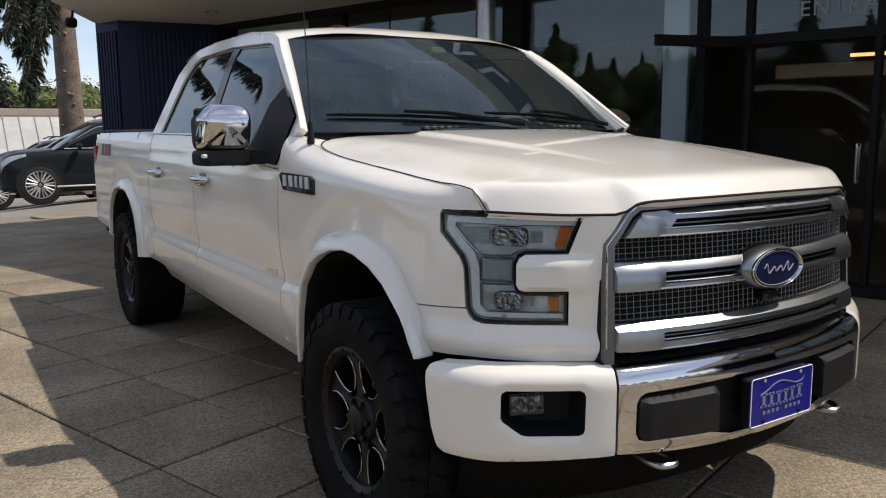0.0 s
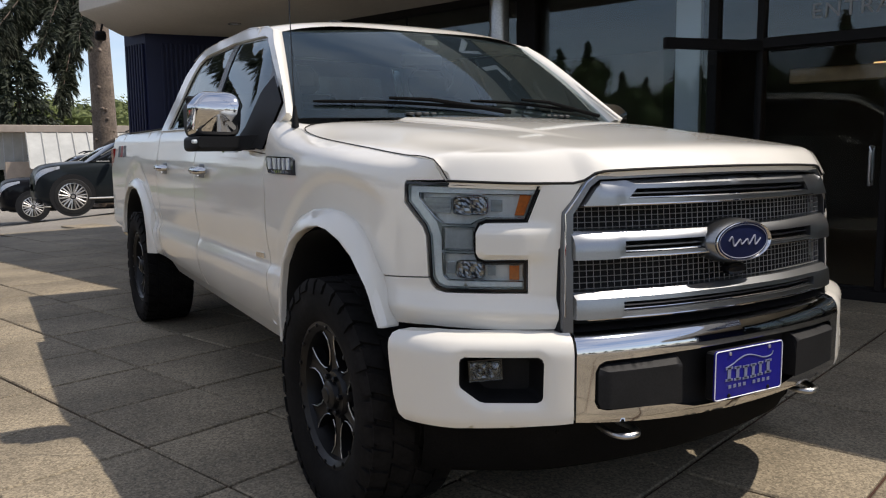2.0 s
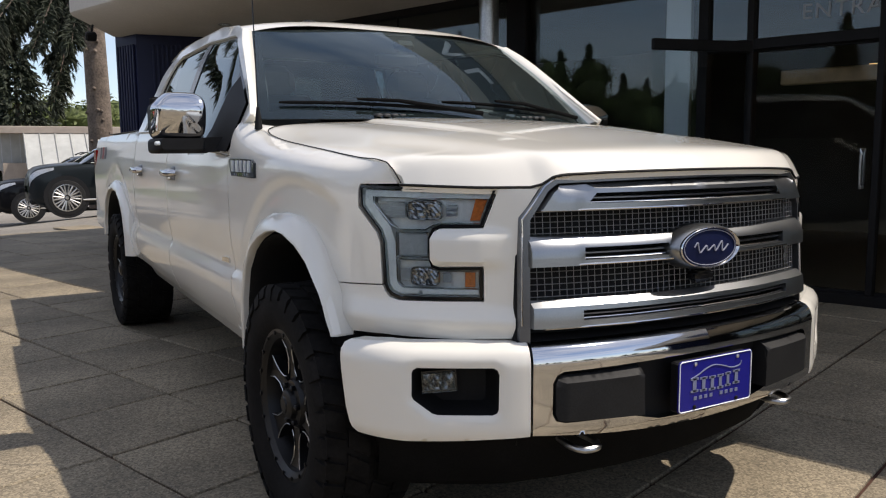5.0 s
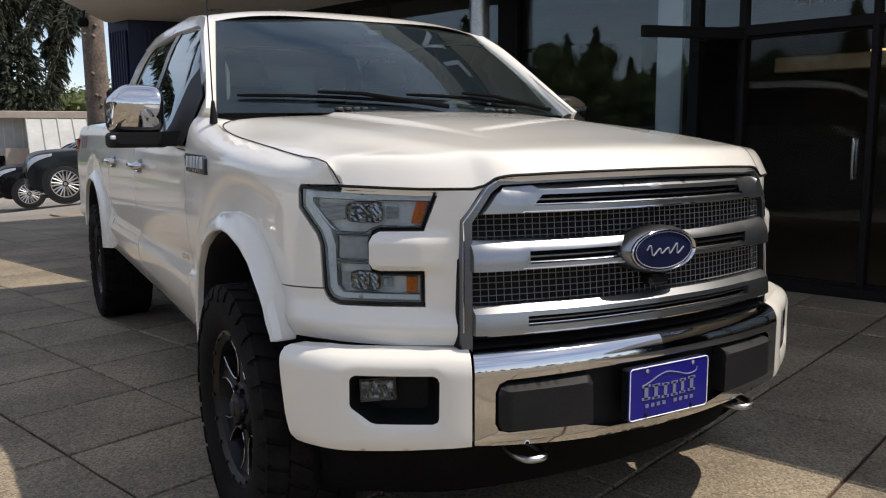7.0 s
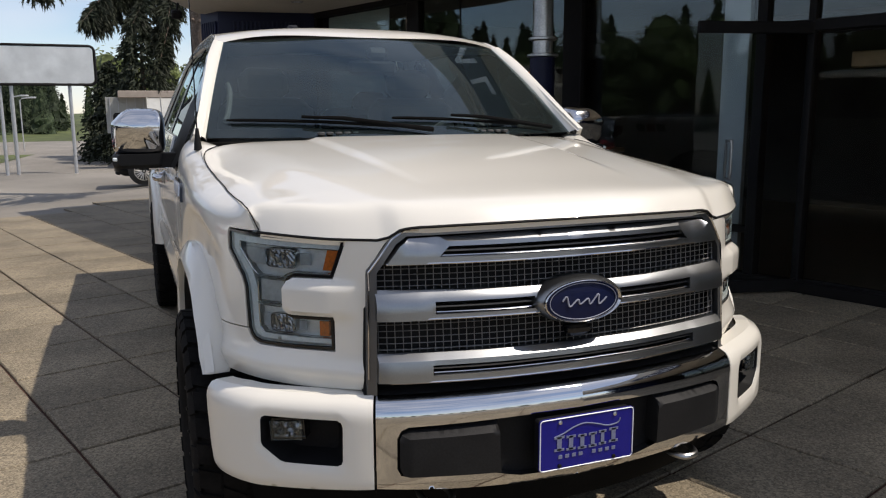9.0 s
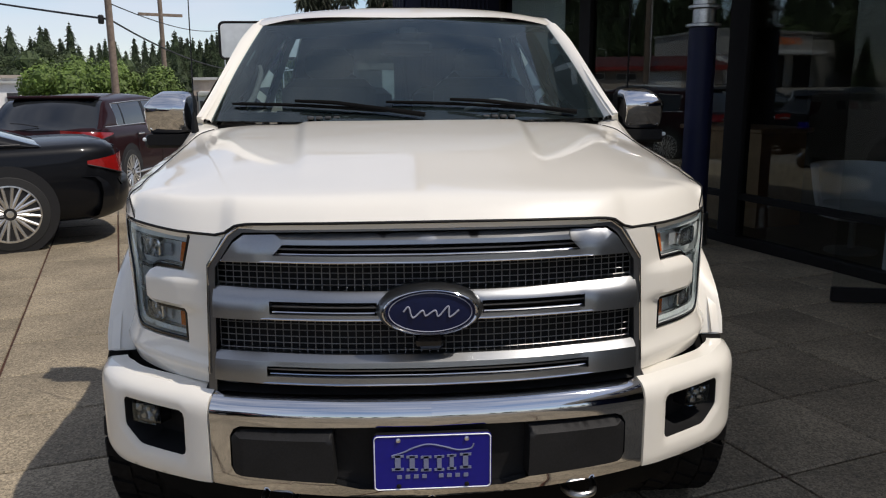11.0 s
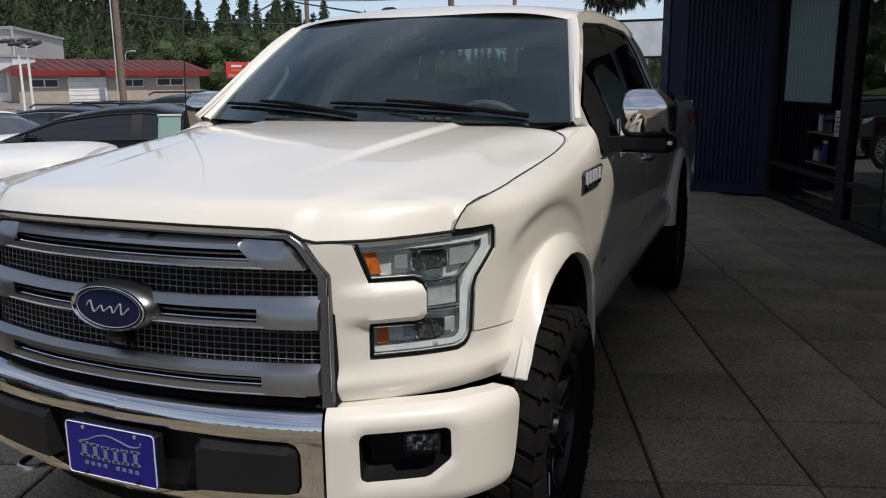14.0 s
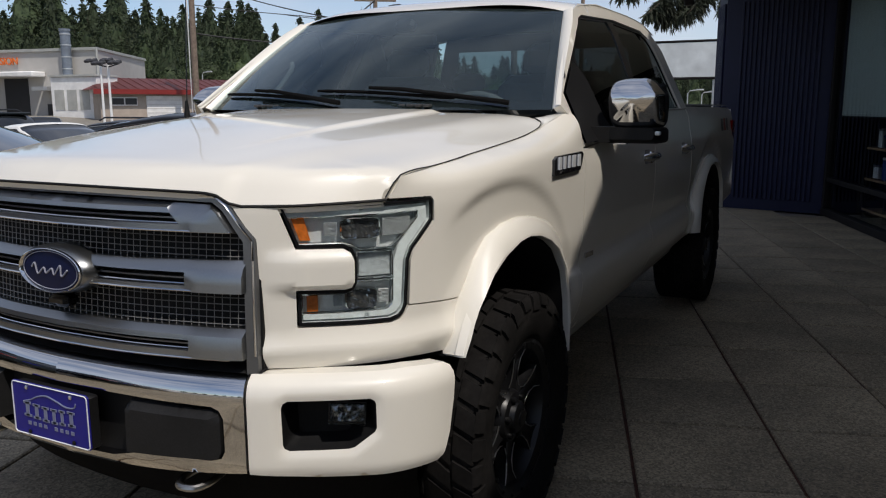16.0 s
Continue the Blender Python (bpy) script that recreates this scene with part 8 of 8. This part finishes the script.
red_house = thing("red_roof_workshop", "long tan workshop with a red metal roof and white windows", "building")
r0 = Vector((-31.1, 25.26))
rd = Vector((0.434, 0.901))
rn_ = Vector((0.901, -0.434))
r1 = r0 + rd * 9.0
part("wall", Mesh().prism([tuple(p) for p in (r0, r1, r1 - rn_ * 6, r0 - rn_ * 6)], 1.9, lambda x, y, c: (x, y, 0.3 + c)), TAN_WALL, red_house)
e0, e1 = r0 + rn_ * 0.45 - rd * 0.4, r1 + rn_ * 0.45 + rd * 0.4
bk = -rn_ * 6.9
v3 = lambda p, z: Vector((p.x, p.y, z))
rf = Mesh().add([v3(e0, 2.27), v3(e1, 2.27), v3(e1 + bk * 0.5, 2.95), v3(e0 + bk * 0.5 + rd * 1.2, 2.95), v3(e0 + bk, 2.27), v3(e1 + bk, 2.27)], [(0, 1, 2, 3), (3, 2, 5, 4), (0, 3, 4)])
part("roof", rf, RED_ROOF, red_house)
for k in range(20):
    a_ = e0 + rd * (0.25 + 0.48 * k)
    part("roof_seam", Mesh().tube([v3(a_, 2.29), v3(a_ + bk * 0.5, 2.96)] if k > 2 else [v3(a_, 2.29), v3(a_ + bk * 0.16, 2.51)], 0.022, 4), RED_ROOF, red_house)
part("fascia", Mesh().add([v3(e0, 2.06), v3(e1, 2.06), v3(e1, 2.30), v3(e0, 2.30)], [(0, 1, 2, 3)]).tube([v3(e1, 2.2), v3(e1 + bk * 0.5, 2.88)], 0.10, 4), RED_FASCIA, red_house)
part("gable", Mesh().add([v3(r1, 2.2), v3(r1 - rn_ * 6, 2.2), v3(r1 - rn_ * 3, 2.85)], [(0, 1, 2)]), TAN_WALL, red_house)
for s0, s1, z0, z1, mt, nm in ((0.5, 1.75, 1.50, 1.92, WHITE_WALL, "window"), (2.2, 4.0, 0.5, 2.0, WHITE_WALL, "roll_door"), (4.75, 5.9, 1.50, 1.92, WHITE_WALL, "window"), (6.6, 8.05, 1.55, 1.95, WHITE_WALL, "window")):
    c = r0 + rd * (s0 + s1) / 2 + rn_ * 0.03
    w = part(nm, Mesh().box((c.x, c.y, (z0 + z1) / 2), (s1 - s0, 0.08, z1 - z0), 0.0, Matrix.Rotation(math.atan2(rd.y, rd.x), 3, "Z")), mt, red_house)
    if nm == "window":
        for q in (-0.25, 0.25):
            cc_ = r0 + rd * ((s0 + s1) / 2 + q * (s1 - s0)) + rn_ * 0.08
            part("pane", Mesh().box((cc_.x, cc_.y, (z0 + z1) / 2), ((s1 - s0) * 0.44, 0.04, (z1 - z0) * 0.74), 0.0, Matrix.Rotation(math.atan2(rd.y, rd.x), 3, "Z")), DARK_OPEN, w)
    else:
        for q in range(6):
            zc_ = z0 + (z1 - z0) * (q + 1) / 7
            cc_ = c + rn_ * 0.045
            part("door_slat", Mesh().box((cc_.x, cc_.y, zc_), (s1 - s0 - 0.06, 0.02, 0.02), 0.0, Matrix.Rotation(math.atan2(rd.y, rd.x), 3, "Z")), GREY_WALL, w)

rsign = thing("road_sign_board", "red and white shop sign board on a post", "sign")
c = from_eye(EYE_B, -35.3, 52, 0)
rot = Matrix.Rotation(radians(35), 3, "Z")
part("board", Mesh().box((c.x, c.y, 2.45), (1.35, 0.15, 0.98), 0.02, rot), RED_SIGN, rsign)
part("side_board", Mesh().box(c + rot @ Vector((0.86, 0, 0)) + Vector((0, 0, 2.45)), (0.34, 0.16, 0.98), 0.02, rot), WHITE_WALL, rsign)
part("post", Mesh().tube([(c.x, c.y, -0.7), (c.x, c.y, 1.9)], 0.1, 8), GALV, rsign)
far_text("COLLISION", 0.21, tuple(c + rot @ Vector((-0.02, -0.085, 0)) + Vector((0, 0, 2.06))), radians(35), WHITE_WALL, "board_lettering", "white lettering COLLISION on the red board")
for k in range(6):
    part("check_square", Mesh().box(c + rot @ Vector((0.02 + 0.10 * k, -0.085, 0)) + Vector((0, 0, 2.66 + 0.09 * (k % 2))), (0.09, 0.02, 0.09), 0.0, rot), ORANGE if k % 2 else DARK_OPEN, rsign)
for dz, w in ((0.26, 0.62), (0.0, 0.6)):
    part("sign_bar", Mesh().box(c + rot @ Vector((-0.05, -0.09, 0)) + Vector((0, 0, 2.45 + dz)), (w, 0.02, 0.13), 0.0, rot), WHITE_WALL if dz else ORANGE, rsign)

for nm, lb, eye, a0, a1, d, z0, z1, mt in (
        ("low_shop", "long white low building across the road", EYE_A, -27.5, -20.5, 62, -0.7, 1.6, WHITE_WALL),
        ("low_shop", "low tan building with flat roof across the road", EYE_A, -13.2, -9.0, 50, -0.7, 1.7, TAN_WALL),
        ("low_shop", "dark shed with a low roof beyond the lot", EYE_B, -30.0, -26.6, 45, -0.7, 1.35, DARK_OPEN),
        ("low_shop", "white single-storey shop by the road", EYE_A, -12.9, -10.8, 44, -0.7, 0.9, WHITE_WALL)):
    b = thing(nm, lb, "building", None, "far low buildings")
    q0, q1 = from_eye(eye, a0, d, 0).to_2d(), from_eye(eye, a1, d, 0).to_2d()
    part("wall", far_box(Mesh(), q0, q1, 6, z0, z1), mt, b)
    part("roof", far_box(Mesh(), q0 * 0.995, q1 * 0.995, 6.5, z1, z1 + 0.16), METAL_ROOF if mt is not DARK_OPEN else DARK_OPEN, b)
    for k in range(5):
        f = (k + 0.5) / 5
        wv = q0.lerp(q1, f) * 0.997
        part("window", Mesh().box((wv.x, wv.y, (z0 + z1) / 2 + 0.25), ((q1 - q0).length * 0.10, 0.1, 0.55), 0.0, Matrix.Rotation(math.atan2((q1 - q0).y, (q1 - q0).x), 3, "Z")), DARK_OPEN, b)
upper = thing("hill_house", "pale house with a flat roof on the far slope", "building")
q = from_eye(EYE_B, -24.6, 70, 0)
part("wall", Mesh().box((q.x, q.y, 1.3), (5.0, 4, 1.4)), WHITE_WALL, upper)
part("roof", Mesh().box((q.x, q.y, 2.1), (5.6, 4.6, 0.2)), TAN_WALL, upper)
for k in range(6):
    part("window", Mesh().box((q.x - 2.0 + 0.8 * k, q.y - 2.02, 1.5), (0.5, 0.06, 0.6)), DARK_OPEN, upper)

# the low shop with a seamed metal mansard behind the parked suv
mans = thing("mansard_shop", "low shop with a pale standing-seam metal mansard roof", "building")
part("wall", Mesh().box((7.0, 32.2, 0.0), (16.0, 5.0, 1.9)), TAN_WALL, mans)
part("eaves_board", Mesh().box((7.0, 30.0, 2.12), (16.6, 0.9, 0.26), 0.02), TAN_WALL, mans)
part("mansard", Mesh().grid([[(x, y, z) for x in (-0.3 + 0.5 * k for k in range(31))] for y, z in ((28.2, 0.72), (29.6, 2.0))]), METAL_ROOF, mans)
for k in range(31):
    part("seam", Mesh().tube([(-0.3 + 0.5 * k, 28.19, 0.74), (-0.3 + 0.5 * k, 29.59, 2.02)], 0.025, 4), METAL_ROOF, mans)
part("side_wall", Mesh().box((-1.0, 30.4, 1.35), (1.5, 0.2, 1.35)), METAL_ROOF, mans)
for k in range(5):
    part("side_seam", Mesh().box((-1.6 + 0.3 * k, 30.28, 1.35), (0.03, 0.04, 1.35)), GALV, mans)

# sign panel on two posts by the drive
board = thing("sign_panel", "blank weathered white sign panel on steel posts", "sign")
a, b = Vector((-6.25, 28.0, 0)), Vector((-1.95, 28.0, 0))
mid = (a + b) / 2
half_w, half_h, zc = (b - a).length / 2, 0.655, 3.06
def sign_loop(w, h, r):
    pts = []
    for cx, cz, a0 in ((w - r, h - r, 0), (r - w, h - r, 90), (r - w, r - h, 180), (w - r, r - h, 270)):
        pts += [(cx + r * math.cos(radians(a0 + 15 * k)), cz + r * math.sin(radians(a0 + 15 * k))) for k in range(7)]
    return pts
part("sheet", Mesh().prism(sign_loop(half_w - 0.05, half_h - 0.05, 0.14), 0.06, lambda p, q, c: (mid.x + p, mid.y - 0.03 + c, zc + q)), SIGN_BACK, board)
outer = sign_loop(half_w, half_h, 0.18)
rim = [Vector((mid.x + p, mid.y, zc + q)) for p, q in outer]
part("frame_bar", Mesh().tube(rim + rim[:1], 0.05, 6), FRAME, board)
for f in (0.30, 0.38, 0.80):
    p = a.lerp(b, f)
    part("post", Mesh().tube([(p.x, p.y + 0.08, -0.7), (p.x, p.y + 0.08, 2.6)], 0.06, 10), GALV, board)

# poles, lamps and wires
def pole(x, y, h, r, label, arm=None, name="utility_pole"):
    p = thing(name, label, "utility pole", None, "utility poles")
    part("shaft", Mesh().tube([(x, y, -0.8), (x, y, h)], [r, r * 0.7], 12), POLE_WOOD, p)
    if arm:
        for z in arm:
            part("crossarm", Mesh().box((x, y, z), (2.2, 0.12, 0.14), 0.0, Matrix.Rotation(0.6, 3, "Z")), POLE_WOOD, p)
    return p
PA = from_eye(EYE_A, -18.03, 28, 0)
PB = from_eye(EYE_B, -30.29, 44, 0)
PC = from_eye(EYE_C, -44.05, 41, 0)
PD = from_eye(EYE_A, -14.9, 44, 0)
pole(PA.x, PA.y, 8.5, 0.125, "wooden utility pole with wires and insulators")
pole(PB.x, PB.y, 11.0, 0.145, "wooden utility pole with crossarm", (7.0,))
pole(PC.x, PC.y, 11.0, 0.165, "thick wooden utility pole beside a white conduit", (9.5,))
pole(PD.x, PD.y, 9.5, 0.13, "far wooden utility pole with crossarm", (4.9, 7.4))
for P in (PB, PC):
    part("conduit", Mesh().tube([(P.x - 0.30, P.y, -0.8), (P.x - 0.30, P.y, 7)], 0.028, 8), WHITE_WALL, thing("service_pipe", "pale steel pipe standing beside the utility pole", "pipe"))
def wire(name, a, b, sag, r=0.03):
    a, b = Vector(a), Vector(b)
    pts = [a.lerp(b, i / 24) + Vector((0, 0, -sag * 4 * (i / 24) * (1 - i / 24))) for i in range(25)]
    tagged(build(name, Mesh().tube(pts, r, 5), WIRE_BLACK), "black overhead cable between the poles", "cable", "overhead cables")
zA = 1.5 + 28 * math.tan(radians(4.1))
wire("overhead_cable", (PA.x, PA.y, zA), from_eye(EYE_B, -40, 60, 9.2), 0.3, 0.035)
wire("overhead_cable", (PA.x, PA.y, zA), from_eye(EYE_A, -9, 46, 2.2), 0.5, 0.03)
wire("overhead_cable", (PA.x, PA.y, zA + 0.5), from_eye(EYE_A, -11, 60, 5.2), 0.4, 0.02)
wire("overhead_cable", (PA.x, PA.y, zA + 0.9), from_eye(EYE_B, -37, 50, 6.9), 0.3, 0.018)
wire("overhead_cable", (PB.x, PB.y, 7.0), from_eye(EYE_C, -37.5, 34, 3.9), 0.3, 0.035)
wire("overhead_cable", (PC.x, PC.y, 4.9), from_eye(EYE_C, -32, 40, 4.4), 0.2, 0.035)
wire("overhead_cable", (PC.x, PC.y, 6.2), from_eye(EYE_C, -24, 44, 6.0), 0.3, 0.02)
part("transformer", Mesh().lathe([(0.07, -0.14), (0.09, -0.11), (0.09, 0.10), (0.05, 0.14)], (PA.x - 0.26, PA.y, zA), (0, 0, 1), 12), WIRE_BLACK, thing("insulator_box", "small black cable box on the utility pole", "cable box"))
def street_lamp(at, h, label):
    l = thing("street_lamp", label, "street lamp", None, "street lamps")
    x, y = at.x, at.y
    part("pole", Mesh().tube([(x, y, -0.8), (x, y, h)], [0.06, 0.045], 8), WHITE_WALL, l)
    for s in (-1, 1):
        part("arm", Mesh().tube([(x, y, h - 0.1), (x + s * 0.34, y, h - 0.04), (x + s * 0.62, y, h + 0.02)], 0.026, 6), WIRE_BLACK, l)
        for q in (0.30, 0.66):
            part("flood_head", Mesh().box((x + s * q, y - 0.08, h + 0.07), (0.27, 0.24, 0.12), 0.02, Matrix.Rotation(radians(24), 3, "X")), FLOOD_GREY, l)
for az, d, el in ((-49.9, 38, 2.9), (-49.45, 36, 2.75)):
    p = from_eye(EYE_C, az, d, 0)
    street_lamp(p, 1.4 + d * math.tan(radians(el)), "white lot lamp post with two flood heads")
for eye, az, d, el in ((EYE_A, -11.0, 40, 1.9), ((1.8, -2.4), -10.3, 45, 0.9), ((1.8, -2.4), -9.4, 50, 0.8), (EYE_B, -29.0, 55, 1.5), (EYE_C, -43.6, 55, 2.2)):
    p = from_eye(eye, az, d, 0)
    l = thing("street_lamp", "single-arm street lamp beside the road", "street lamp", None, "street lamps")
    z = 1.4 + d * math.tan(radians(el))
    part("pole", Mesh().tube([(p.x, p.y, -0.8), (p.x, p.y, z), (p.x + 0.1, p.y, z + 0.12), (p.x + 0.45, p.y, z + 0.16)], 0.032, 8), GALV, l)
    part("head", Mesh().box((p.x + 0.62, p.y, z + 0.17), (0.40, 0.18, 0.09), 0.03), GALV, l)

# ---- paving slabs, nearest ones singly ----
paving = thing("pavement", "square exposed-aggregate concrete slabs with rusty joints", "paving", kind="structure")
kinds = []
for k in range(6):
    s_ob = slab_mesh(k)
    data = bpy.data.meshes.new("slab")
    data.from_pydata(s_ob.v, [], s_ob.f)
    data.materials.append(CONCRETE)
    kinds.append(data)
rest = Mesh()
rnd = random.Random(5)
count = 0
for i in range(-14, 36):
    for j in range(-17, 4):
        u, v = U0 + (i + 0.5) * TILE, V0 + (j + 0.5) * TILE
        p = uv(u, v, rnd.uniform(-0.0015, 0.0015))
        if v + TILE / 2 > VF - 0.05 or u > 21.5 or lot_drop(p.x - 0.4, p.y + 0.4) > 0.002:
            continue
        turn = Matrix.Rotation(math.atan2(0.309, 0.951) + rnd.choice((0, 1, 2, 3)) * math.pi / 2, 4, "Z")
        if -4 <= i <= 9 and -9 <= j <= 3 and count < 300:
            ob = new("slab", kinds[rnd.randrange(6)])
            ob.parent = paving
            ob.matrix_world = Matrix.Translation(p) @ turn
            count += 1
        else:
            s_ob = slab_mesh(rnd.randrange(6))
            t3 = Matrix.Translation(p) @ turn
            rest.add([t3 @ Vector(q) for q in s_ob.v], s_ob.f)
for i in range(-14, 13):
    p = uv(U0 + (i + 0.5) * TILE, 4.015, rnd.uniform(-0.0015, 0.0015))
    cut = Mesh().box((0, 0, -0.011), (0.520, TILE - 0.0144, 0.022), 0.005)
    cut_ob = part("cut_slab", cut, CONCRETE, paving, smooth=0)
    cut_ob.matrix_world = Matrix.Translation(p) @ YARD.to_4x4()
tagged(part("outer_slabs", rest, CONCRETE, paving, smooth=0), kind="stuff")
